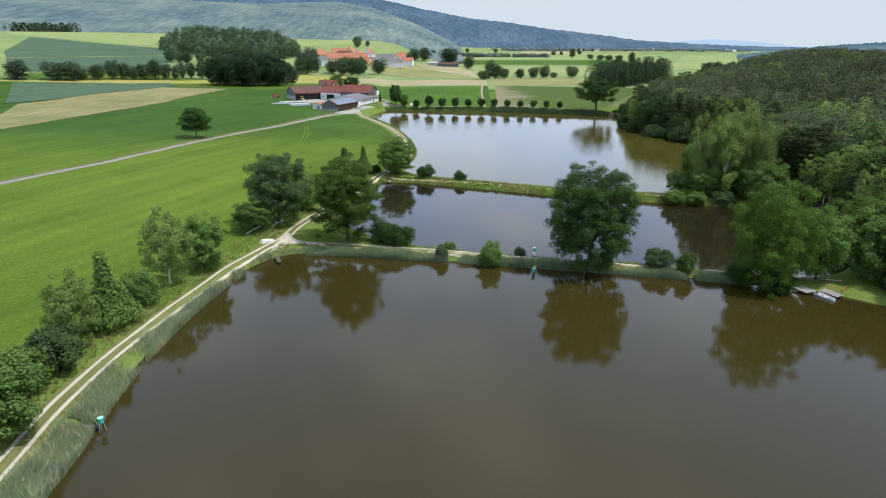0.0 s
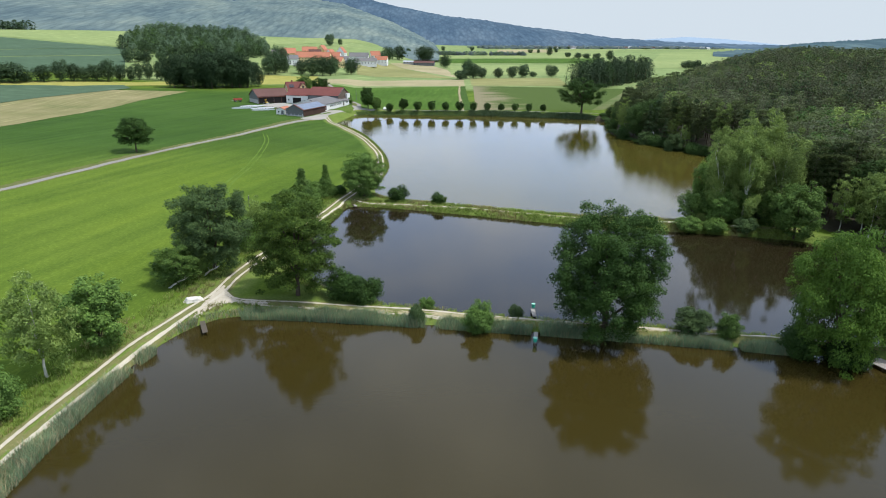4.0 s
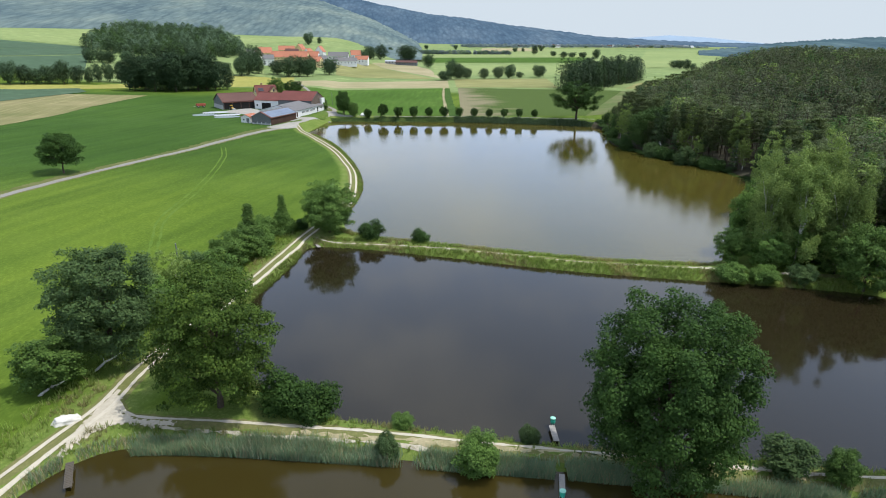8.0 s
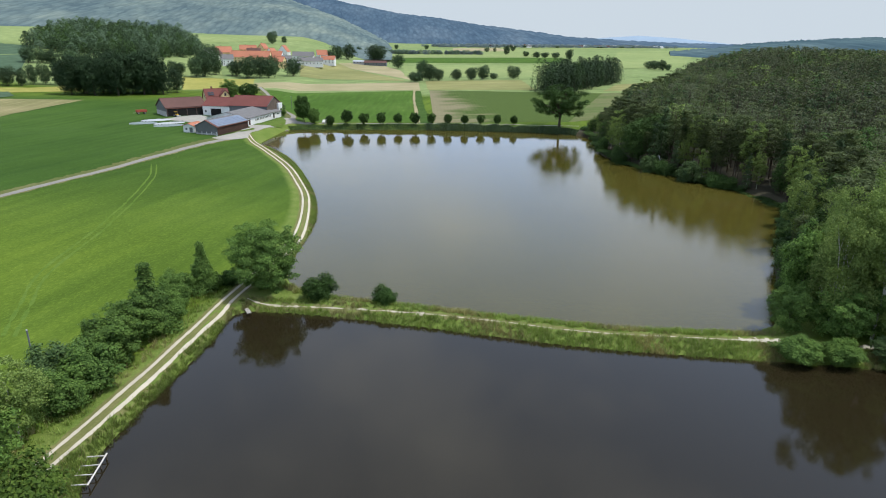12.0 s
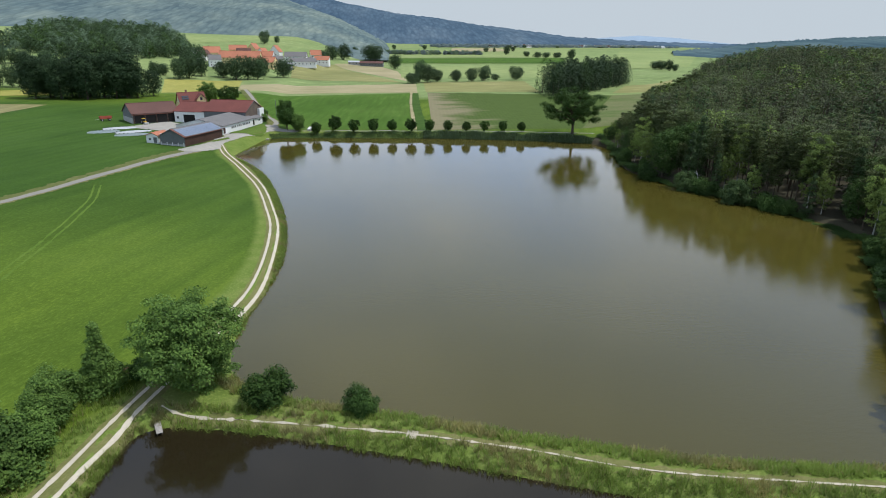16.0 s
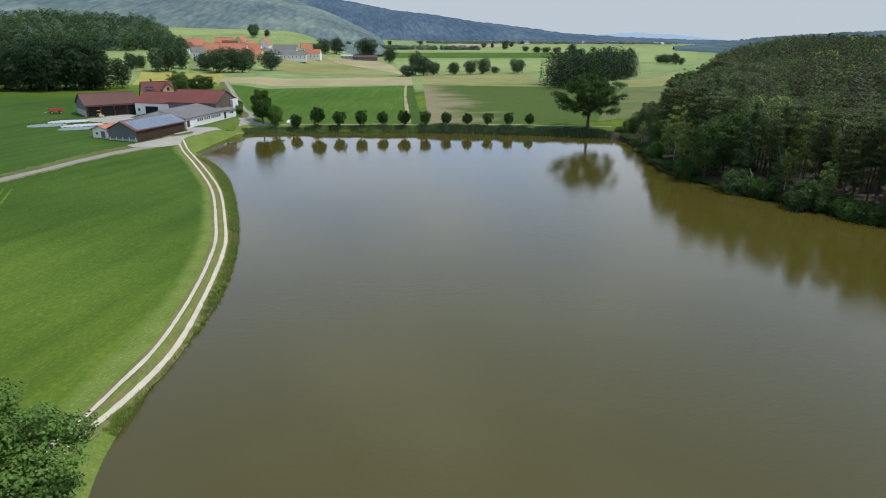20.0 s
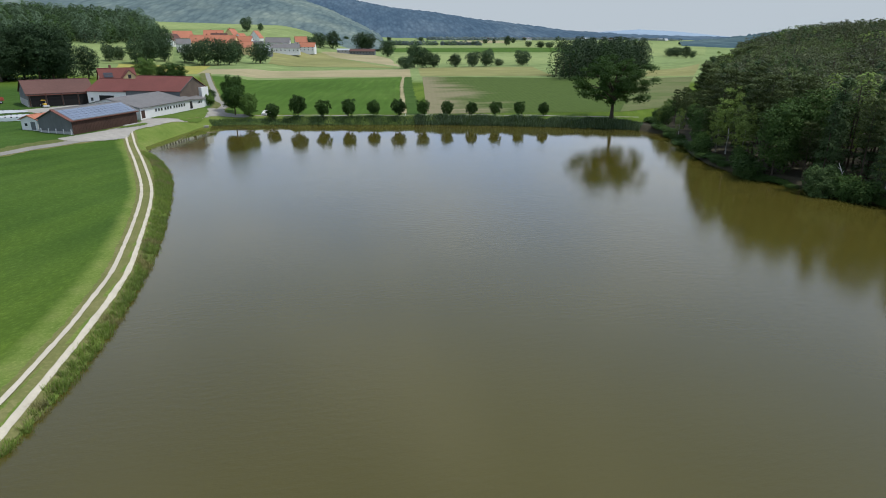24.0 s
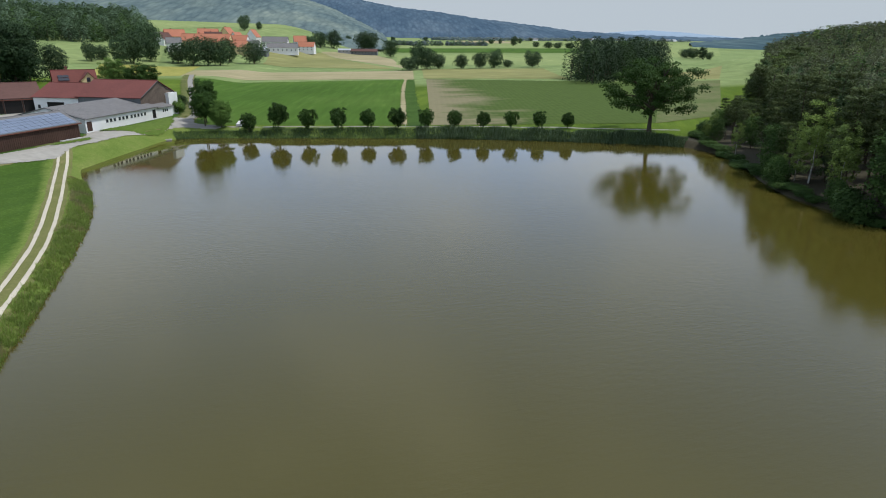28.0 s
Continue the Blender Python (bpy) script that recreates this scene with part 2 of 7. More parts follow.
M = {}
M["bank"] = ground_like("bank_grass", (0.075, 0.120, 0.022), (0.125, 0.170, 0.036), (0.210, 0.215, 0.075), 0.12, 2.2)
M["gravel"] = plain("track_gravel", (0.52, 0.475, 0.375), 0.95, 3.0, 0.25, 0.4, 0.1)
def land_material():
    """Meadow with painted cloud shade that passes into rough bank grass near the water, and into farmland paled by
    painted haze far off.
    """
    n = Nodes("land")
    def tones(dark, mid, light, big, fine, stretch=None, turn=0.0, share=0.55):
        a = n.ramp(n.noise(big, 5.0, 0.6), (0.3, dark), (0.5, mid), (0.72, light))
        f = n.noise(fine, 8.0, 0.75, stretch, turn)
        b = n.ramp(f, (0.28, tuple(c * 0.5 for c in mid)), (0.52, mid), (0.78, tuple(min(1, c * 1.6) for c in light)))
        return n.mix(share, a, b), f
    meadow, f1 = tones((0.052, 0.090, 0.011), (0.089, 0.140, 0.018), (0.142, 0.194, 0.030), 0.016, 2.4, (1.0, 0.5, 1.0), -17, 0.50)
    m = n.add("ShaderNodeMapping")
    m.inputs["Rotation"].default_value = (0, 0, radians(17))
    n.link(n.pos.outputs["Position"], m.inputs["Vector"])
    w = n.add("ShaderNodeTexWave")
    w.inputs["Scale"].default_value, w.inputs["Distortion"].default_value, w.inputs["Detail"].default_value = 0.314 / 5.5, 1.6, 3.0
    w.inputs["Detail Scale"].default_value = 0.6
    n.link(m.outputs[0], w.inputs["Vector"])
    meadow = n.mix(n.ramp(n.noise(0.03, 3.0), (0.4, (0.15, 0.15, 0.15)), (0.6, (0.75, 0.75, 0.75))), meadow, n.mix(1.0, meadow, n.ramp(w.outputs["Fac"], (0.2, (0.90, 0.92, 0.93)), (0.8, (1.07, 1.05, 1.03))), "MULTIPLY"))
    streak = n.ramp(n.noise(0.11, 5.0, 0.6, (1.0, 0.12, 1.0), -17), (0.34, (0.76, 0.80, 0.84)), (0.52, (1.0, 1.0, 1.0)), (0.70, (1.18, 1.12, 1.04)))
    meadow = n.mix(0.8, meadow, n.mix(1.0, meadow, streak, "MULTIPLY"))
    # Cloud shade painted into the grass colour: a mask multiplies the meadow darker.
    cloud_shade = n.add("ShaderNodeAttribute")
    cloud_shade.attribute_name = "cloud_shade"
    meadow = n.mix(cloud_shade.outputs["Fac"], meadow, n.mix(1.0, meadow, (0.50, 0.64, 0.90), "MULTIPLY"))
    bank, f2 = tones((0.072, 0.125, 0.022), (0.130, 0.182, 0.038), (0.210, 0.225, 0.078), 0.22, 2.6)
    # Far tones hold painted haze: paler and less saturated than the meadow.
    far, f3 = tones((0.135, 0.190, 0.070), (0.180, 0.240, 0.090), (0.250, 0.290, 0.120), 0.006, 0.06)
    def mask(name, lo, hi, amount):
        at = n.add("ShaderNodeAttribute")
        at.attribute_name = name
        add = n.add("ShaderNodeMath"); add.operation = "MULTIPLY_ADD"
        n.link(n.noise(0.5, 4.0), add.inputs[0])
        add.inputs[1].default_value = amount
        n.link(at.outputs["Fac"], add.inputs[2])
        mr = n.add("ShaderNodeMapRange")
        mr.inputs["From Min"].default_value, mr.inputs["From Max"].default_value = lo, hi
        n.link(add.outputs[0], mr.inputs["Value"])
        return mr.outputs[0]
    c = n.mix(mask("bank", 0.45, 0.95, 0.4), meadow, bank)
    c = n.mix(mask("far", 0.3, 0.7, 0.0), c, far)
    return n.base(c, 1.0, f2, 0.5, 0.12, 0.04)


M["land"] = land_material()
M["verge"] = ground_like("worn_verge", (0.10, 0.12, 0.036), (0.155, 0.160, 0.058), (0.23, 0.21, 0.10), 0.2, 2.5)
M["gravel_worn"] = plain("trodden_gravel", (0.50, 0.45, 0.35), 0.95, 2.2, 0.35, 0.4, 0.1)
M["tramline"] = ground_like("pressed_grass", (0.072, 0.128, 0.020), (0.098, 0.158, 0.027), (0.135, 0.190, 0.040), 0.1, 1.5)
M["dry_strip"] = ground_like("dry_straw", (0.20, 0.20, 0.09), (0.33, 0.29, 0.17), (0.46, 0.40, 0.26), 0.25, 2.5)
M["dry_bank"] = ground_like("seeding_grass_strip", (0.075, 0.105, 0.030), (0.115, 0.130, 0.044), (0.185, 0.175, 0.080), 0.08, 1.2)
M["lawn"] = ground_like("farm_lawn", (0.060, 0.105, 0.018), (0.090, 0.140, 0.028), (0.130, 0.175, 0.045), 0.1, 1.2)
M["ditch"] = ground_like("ditch_grass", (0.030, 0.062, 0.014), (0.050, 0.095, 0.020), (0.085, 0.135, 0.032), 0.15, 0.8)
M["asphalt"] = plain("old_asphalt", (0.245, 0.235, 0.205), 0.9, 1.5, 0.2, 0.3, 0.2)
M["yard"] = plain("yard_gravel", (0.34, 0.325, 0.285), 0.95, 0.6, 0.3, 0.3, 0.1)
M["water_a"] = water_material("brown_pond_water", (0.030, 0.0228, 0.0052), (0.037, 0.0285, 0.0068), 0.17, 1.39)
M["water_b"] = water_material("dark_pond_water", (0.0160, 0.0125, 0.0058), (0.0200, 0.0158, 0.0072), 0.08, 1.41)
M["water_c"] = water_material("olive_pond_water", (0.058, 0.050, 0.0095), (0.072, 0.062, 0.0120), 0.46, 1.42, (345, 378, 62, 86))
M["mud"] = plain("pond_mud", (0.10, 0.075, 0.045), 0.9, 1.0)
M["forest_floor"] = plain("forest_floor", (0.05, 0.045, 0.025), 0.95, 1.0, 0.4)
M["leaf_oak"] = foliage("oak_leaves", (0.026, 0.056, 0.013), (0.044, 0.090, 0.019), (0.070, 0.128, 0.027))
M["leaf_ash"] = foliage("grey_green_leaves", (0.050, 0.092, 0.034), (0.086, 0.142, 0.050), (0.140, 0.208, 0.072))
M["leaf_shrub"] = foliage("alder_leaves", (0.056, 0.110, 0.027), (0.110, 0.194, 0.044), (0.186, 0.292, 0.068))
M["leaf_edge"] = foliage("wood_edge_leaves", (0.036, 0.074, 0.020), (0.062, 0.116, 0.030), (0.098, 0.162, 0.044))
M["leaf_maple"] = foliage("maple_leaves", (0.046, 0.086, 0.016), (0.090, 0.156, 0.026), (0.185, 0.270, 0.046))
M["leaf_bright"] = foliage("bright_maple_leaves", (0.052, 0.110, 0.017), (0.104, 0.196, 0.029), (0.172, 0.290, 0.045))
M["leaf_birch"] = foliage("birch_leaves", (0.112, 0.172, 0.044), (0.180, 0.255, 0.068), (0.275, 0.355, 0.104))
M["needle"] = foliage("pine_needles", (0.060, 0.086, 0.034), (0.094, 0.126, 0.048), (0.138, 0.170, 0.066), 0.26)
M["needle_grey"] = foliage("grey_pine_needles", (0.070, 0.088, 0.048), (0.106, 0.126, 0.068), (0.146, 0.166, 0.090), 0.26)
M["needle_dark"] = foliage("spruce_needles", (0.034, 0.060, 0.026), (0.058, 0.096, 0.038), (0.092, 0.138, 0.054), 0.18)
M["leaf_dark"] = foliage("dark_grove_leaves", (0.020, 0.040, 0.018), (0.032, 0.060, 0.026), (0.050, 0.086, 0.036), 0.2)
# Distance haze painted into the next three leaf colours: bluer, greyer or paler.
M["leaf_blue_haze"] = foliage("hazy_village_leaves", (0.110, 0.150, 0.160), (0.135, 0.178, 0.184), (0.165, 0.208, 0.206), 0.3)
M["leaf_field"] = foliage("hazy_distant_leaves", (0.034, 0.066, 0.030), (0.052, 0.090, 0.040), (0.078, 0.122, 0.054), 0.25)
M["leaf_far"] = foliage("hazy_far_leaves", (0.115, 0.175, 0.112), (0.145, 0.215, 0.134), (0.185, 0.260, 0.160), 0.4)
M["bark"] = plain("bark", (0.10, 0.080, 0.060), 0.95, 4.0, 0.4, 0.6, 0.1)
M["bark_birch"] = plain("birch_bark", (0.55, 0.53, 0.48), 0.8, 3.0, 0.5, 0.2, 0.2)
M["dead_wood"] = plain("bleached_wood", (0.60, 0.57, 0.52), 0.85, 5.0, 0.25)
M["reed"] = foliage("reed_blades", (0.150, 0.230, 0.130), (0.230, 0.325, 0.190), (0.340, 0.425, 0.265), 0.45)
M["sedge"] = foliage("sedge_blades", (0.060, 0.105, 0.045), (0.095, 0.150, 0.062), (0.140, 0.195, 0.085), 0.35)
M["reed_dry"] = foliage("dry_reed_stalks", (0.30, 0.25, 0.15), (0.40, 0.34, 0.21), (0.50, 0.44, 0.29), 0.2)
M["tuft_straw"] = foliage("seeding_grass", (0.20, 0.20, 0.075), (0.28, 0.27, 0.11), (0.38, 0.35, 0.17), 0.45)
M["tuft"] = foliage("tall_grass", (0.150, 0.235, 0.045), (0.235, 0.325, 0.072), (0.340, 0.405, 0.120), 0.55)
M["field_green"] = ground_like("green_field", (0.044, 0.092, 0.014), (0.064, 0.122, 0.020), (0.096, 0.152, 0.032), 0.016, 0.35, stretch=(1.0, 0.08, 1.0), turn=-4)
# Pale crop colour with some distance haze mixed in.
M["field_pale"] = ground_like("pale_green_field", (0.170, 0.225, 0.085), (0.220, 0.275, 0.105), (0.290, 0.325, 0.135), 0.006, 0.1)
M["field_blue"] = ground_like("blue_green_field", (0.058, 0.098, 0.060), (0.072, 0.115, 0.068), (0.090, 0.132, 0.080), 0.006, 0.1)
M["field_straw"] = ground_like("straw_field", (0.210, 0.205, 0.100), (0.310, 0.275, 0.155), (0.420, 0.360, 0.225), 0.018, 0.25, stretch=(0.12, 1.0, 1.0), turn=6)
M["field_yellow"] = ground_like("yellow_field", (0.230, 0.235, 0.060), (0.290, 0.280, 0.075), (0.340, 0.320, 0.095), 0.02, 0.2)
M["field_soil"] = rows_material("sparse_field", (0.29, 0.235, 0.160), (0.064, 0.098, 0.024), 2.2, 4, 0.010)
M["field_rows"] = rows_material("row_crop_field", (0.19, 0.170, 0.095), (0.072, 0.118, 0.030), 2.4, 62, 0.0, 0.22)
M["field_mown"] = ground_like("mown_meadow", (0.165, 0.180, 0.068), (0.225, 0.225, 0.090), (0.310, 0.285, 0.135), 0.01, 0.15, stretch=(0.15, 1.0, 1.0), turn=30)
M["mown_stripes"] = ground_like("mown_stripes", (0.115, 0.135, 0.048), (0.200, 0.190, 0.086), (0.330, 0.280, 0.150), 0.03, 0.5, stretch=(1.0, 0.04, 1.0), turn=4)
M["roof_red"] = plain("dark_red_tiles", (0.150, 0.048, 0.038), 0.8, 1.2, 0.3, 0.5, stretch=(1, 1, 4))
M["roof_rust"] = plain("weathered_brown_red_tiles", (0.120, 0.062, 0.050), 0.85, 1.0, 0.35, 0.5, stretch=(1, 1, 4))
M["roof_orange"] = plain("orange_tiles", (0.42, 0.165, 0.095), 0.8, 1.0, 0.25, 0.4)
M["roof_grey"] = plain("grey_fibre_cement", (0.17, 0.165, 0.16), 0.85, 0.8, 0.3, 0.3, stretch=(1, 1, 3))
M["roof_light"] = plain("pale_metal_roof", (0.42, 0.44, 0.47), 0.5, 0.6, 0.15, 0.2)
M["solar"] = plain("solar_glass", (0.17, 0.21, 0.28), 0.34, 1.2, 0.3, 0.0, 0.35)
M["roof_window"] = plain("dark_collector_glass", (0.030, 0.036, 0.050), 0.55, 1.2, 0.2, 0.0, 0.2)
M["white"] = plain("white_render", (0.74, 0.74, 0.72), 0.9, 0.8, 0.10, 0.1)
M["cream"] = plain("cream_render", (0.66, 0.52, 0.27), 0.9, 0.8, 0.12, 0.1)
M["concrete"] = plain("grey_concrete", (0.40, 0.40, 0.38), 0.9, 0.9, 0.2, 0.2)
M["wood_grey"] = plain("grey_boards", (0.155, 0.165, 0.165), 0.9, 2.5, 0.35, 0.3, stretch=(2, 2, 0.2))
M["wood_weathered"] = plain("weathered_brown_boards", (0.150, 0.115, 0.090), 0.9, 2.5, 0.4, 0.3, stretch=(2, 2, 0.2))
M["wood_brown"] = plain("dark_brown_boards", (0.070, 0.038, 0.026), 0.85, 2.5, 0.4, 0.3, stretch=(2, 2, 0.2))
M["dark"] = plain("dark_interior", (0.014, 0.013, 0.012), 0.9, 1.0, 0.3)
M["glass"] = plain("window_glass", (0.03, 0.035, 0.045), 0.08, 1.0, 0.1, 0.0, 0.7)
M["trim"] = plain("red_brown_trim", (0.165, 0.068, 0.048), 0.7, 2.0, 0.2)
M["green_plastic"] = plain("green_plastic", (0.05, 0.42, 0.28), 0.45, 3.0, 0.15, 0.0)
M["lid"] = plain("pale_green_lid", (0.30, 0.62, 0.48), 0.5, 3.0, 0.1, 0.0)
M["plank"] = plain("weathered_planks", (0.33, 0.31, 0.28), 0.9, 5.0, 0.3)
M["plank_dark"] = plain("dark_wet_planks", (0.10, 0.085, 0.065), 0.8, 5.0, 0.3)
M["steel"] = plain("galvanised_steel", (0.45, 0.46, 0.47), 0.45, 4.0, 0.15)
M["red_paint"] = plain("faded_red_paint", (0.42, 0.09, 0.06), 0.6, 3.0, 0.25)
M["tarp_white"] = plain("white_silage_sheet", (0.40, 0.42, 0.43), 0.5, 0.7, 0.12, 0.4)
M["tarp_green"] = plain("dark_green_silage_net", (0.20, 0.245, 0.24), 0.7, 0.8, 0.3, 0.4)
M["lime"] = plain("white_lime_heap", (0.64, 0.61, 0.54), 0.95, 1.5, 0.12, 0.6)
M["tyre"] = plain("rubber", (0.02, 0.02, 0.02), 0.8, 3.0)
M["yellow_paint"] = plain("yellow_paint", (0.62, 0.40, 0.04), 0.5, 2.0, 0.15)


def wooded(name, dark, mid, light, crown, stand):
    """A wooded hillside far off: crowns as cells of about that many metres across and up, their edges shaded in the
    colour, in stands of lighter and darker trees.
    """
    n = Nodes(name)
    m = n.add("ShaderNodeMapping")
    m.inputs["Scale"].default_value = (1 / crown, 0.12 / crown, 1 / crown)
    n.link(n.pos.outputs["Position"], m.inputs["Vector"])
    v = n.add("ShaderNodeTexVoronoi")
    v.inputs["Scale"].default_value = 1.0
    n.link(m.outputs[0], v.inputs["Vector"])
    sep = n.add("ShaderNodeSeparateColor")
    n.link(v.outputs["Color"], sep.inputs[0])
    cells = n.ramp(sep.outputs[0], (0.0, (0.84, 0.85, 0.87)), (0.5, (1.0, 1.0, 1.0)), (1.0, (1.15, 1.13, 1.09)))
    # Shade between crowns, painted: each cell darkens from its centre outwards.
    crown_shade = n.ramp(v.outputs["Distance"], (0.2, (1.05, 1.05, 1.04)), (0.7, (0.84, 0.86, 0.88)))
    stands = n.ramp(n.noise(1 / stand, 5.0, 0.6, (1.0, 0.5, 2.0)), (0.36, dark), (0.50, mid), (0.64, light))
    return n.base(n.mix(1.0, n.mix(1.0, stands, cells, "MULTIPLY"), crown_shade, "MULTIPLY"), 1.0, None, spec=0.0)


# Distance haze is mixed into these hill colours: bluer, paler, low in contrast.
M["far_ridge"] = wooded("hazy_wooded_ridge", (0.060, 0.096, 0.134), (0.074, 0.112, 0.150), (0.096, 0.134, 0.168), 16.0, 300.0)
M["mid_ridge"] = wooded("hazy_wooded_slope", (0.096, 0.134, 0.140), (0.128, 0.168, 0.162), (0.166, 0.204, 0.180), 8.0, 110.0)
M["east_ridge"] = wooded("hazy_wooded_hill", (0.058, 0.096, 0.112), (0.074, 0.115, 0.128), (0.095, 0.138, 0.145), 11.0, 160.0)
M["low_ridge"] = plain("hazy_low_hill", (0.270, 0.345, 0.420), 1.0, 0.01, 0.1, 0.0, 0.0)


# ---- building helpers ----
def mesh_from(name, verts, faces, mats, index=None, smooth=False):
    """verts (N,3); faces (F,k) of one size; mats: one material or a list with per-face index."""
    verts, faces = np.asarray(verts, np.float32), np.asarray(faces, np.int32)
    me = bpy.data.meshes.new(name)
    me.vertices.add(len(verts))
    me.vertices.foreach_set("co", verts.ravel())
    k = faces.shape[1]
    me.loops.add(faces.size)
    me.loops.foreach_set("vertex_index", faces.ravel())
    me.polygons.add(len(faces))
    me.polygons.foreach_set("loop_start", np.arange(0, faces.size, k, dtype=np.int32))
    for m in mats if isinstance(mats, (list, tuple)) else [mats]:
        me.materials.append(m)
    if index is not None:
        me.polygons.foreach_set("material_index", np.asarray(index, np.int32))
    me.polygons.foreach_set("use_smooth", np.full(len(faces), smooth))
    me.update(calc_edges=True)
    return me


def thing(name, x, y, z, turn=0.0, label="", category="", group="", kind="", scale=1.0):
    ob = new(name)
    ob.matrix_world = pose(x, y, z, 0, 0, turn) @ Matrix.Diagonal((scale, scale, scale, 1))
    return tagged(ob, label, category, group, kind)


def part(name, data, material, parent, label=""):
    """Links a bmesh or a mesh as one object under its thing, in the thing's own space."""
    if isinstance(data, bmesh.types.BMesh):
        me = bpy.data.meshes.new(name)
        data.to_mesh(me)
        data.free()
        me.materials.append(material)
        data = me
    ob = new(name, data)
    ob.parent = parent
    if label:
        ob["label"] = label
    return ob


def box(bm, x0, x1, y0, y1, z0, z1, bevel=0.0):
    v = [bm.verts.new(p) for p in ((x0, y0, z0), (x1, y0, z0), (x1, y1, z0), (x0, y1, z0), (x0, y0, z1), (x1, y0, z1), (x1, y1, z1), (x0, y1, z1))]
    fs = [bm.faces.new([v[i] for i in f]) for f in ((3, 2, 1, 0), (4, 5, 6, 7), (0, 1, 5, 4), (1, 2, 6, 5), (2, 3, 7, 6), (3, 0, 4, 7))]
    if bevel:
        bmesh.ops.bevel(bm, geom=list({e for f in fs for e in f.edges}), offset=bevel, segments=1, affect="EDGES")
    return bm


def boxes(*specs, bevel=0.0):
    bm = bmesh.new()
    for s in specs:
        box(bm, *s, bevel=bevel)
    return bm


def tube(bm, a, b, r0, r1, sides=7):
    """A tapered closed tube from a to b."""
    a, b = Vector(a), Vector(b)
    d = (b - a).normalized()
    u = d.orthogonal().normalized()
    w = d.cross(u)
    ring = [[bm.verts.new(p + (u * math.cos(2 * math.pi * i / sides) + w * math.sin(2 * math.pi * i / sides)) * r) for i in range(sides)] for p, r in ((a, r0), (b, r1))]
    for i in range(sides):
        j = (i + 1) % sides
        bm.faces.new((ring[0][i], ring[0][j], ring[1][j], ring[1][i]))
    bm.faces.new(ring[0][::-1])
    bm.faces.new(ring[1])
    return bm


def spline(points, per=8, closed=False):
    """A smooth line through plan points."""
    p = np.array(points, float)
    n = len(p)
    out = []
    for i in range(n if closed else n - 1):
        if closed:
            a, b, c, d = p[i - 1], p[i], p[(i + 1) % n], p[(i + 2) % n]
        else:
            a, b, c, d = p[max(i - 1, 0)], p[i], p[i + 1], p[min(i + 2, n - 1)]
        for s in np.arange(per) / per:
            out.append(0.5 * (2 * b + (c - a) * s + (2 * a - 5 * b + 4 * c - d) * s**2 + (3 * b - a - 3 * c + d) * s**3))
    if not closed:
        out.append(p[-1])
    return np.array(out)


def inside(px, py, poly):
    """Whether points lie in a closed polygon."""
    res = np.zeros(np.shape(px), bool)
    x0, y0 = poly[:, 0], poly[:, 1]
    x1, y1 = np.roll(x0, -1), np.roll(y0, -1)
    for a, b, c, d in zip(x0, y0, x1, y1):
        if b != d:
            res ^= ((b > py) != (d > py)) & (px < (c - a) * (py - b) / (d - b) + a)
    return res


def off_line(px, py, line, closed=False):
    """Distance from points to a line of plan points."""
    best = np.full(np.shape(px), 1e9)
    ends = np.roll(line, -1, 0) if closed else line[1:]
    for (ax, ay), (bx, by) in zip(line, ends):
        dx, dy = bx - ax, by - ay
        s = np.clip(((px - ax) * dx + (py - ay) * dy) / max(dx * dx + dy * dy, 1e-9), 0, 1)
        best = np.minimum(best, np.hypot(px - ax - s * dx, py - ay - s * dy))
    return best


def smooth(v, a, b):
    s = np.clip((v - a) / (b - a), 0, 1)
    return s * s * (3 - 2 * s)


# ---- the plan ----
POND_A = spline([(-30, -30), (-35, 15), (-37.2, 50), (-39.4, 68), (-39.7, 88), (-37.2, 108), (-32.0, 118), (-24, 119.7), (-7, 118.0), (20, 114.2), (42, 110.5), (60, 106.8), (73, 101.5), (84, 88), (90, 55), (78, -5), (30, -40)], 6, True)
POND_B = spline([(-15, 131), (-7, 125.4), (8, 121.6), (24, 118.2), (41, 115.8), (56, 112.8), (72, 110.5), (86, 120), (94, 145), (91, 158.8), (78, 164), (56, 169), (34, 174.3), (12, 182), (-8, 188.2), (-18.6, 189.2), (-20.4, 181), (-22.0, 172), (-24.3, 162), (-25.6, 153), (-24.6, 145), (-20.5, 137)], 6, True)
POND_C = spline([(-11.5, 201), (-4, 195), (13, 189.2), (36, 181.4), (58, 177.2), (70, 180), (92, 214), (119, 250), (117, 271), (104, 299), (95, 326), (96.5, 345), (104.5, 372), (98, 391), (68, 399.5), (30, 406), (-20, 407.6), (-36.5, 407.6), (-42.8, 403), (-44.5, 392.5), (-46.5, 378), (-47.6, 367), (-46.4, 360.5), (-30.3, 328), (-17.2, 281), (-12, 245), (-13.6, 215)], 6, True)
PONDS = (POND_A, POND_B, POND_C)
TRACK = spline([(-38, 20), (-42.4, 52), (-43.5, 66), (-42.6, 82), (-39.6, 106), (-36.0, 119.5), (-33.9, 127), (-32.6, 139), (-25.8, 168), (-20.7, 194), (-15.6, 217.5), (-14.1, 235), (-16.3, 262), (-20.6, 281.5), (-27.8, 307), (-37.5, 331.5), (-49, 358), (-57, 377)], 8)
DAM_PATH = spline([(-33.6, 128), (-30.5, 124.6), (-24, 123.2), (-7.4, 121.2), (8.2, 118.4), (26.4, 115.2), (43.4, 111.9), (58, 109.8), (76, 106)], 6)
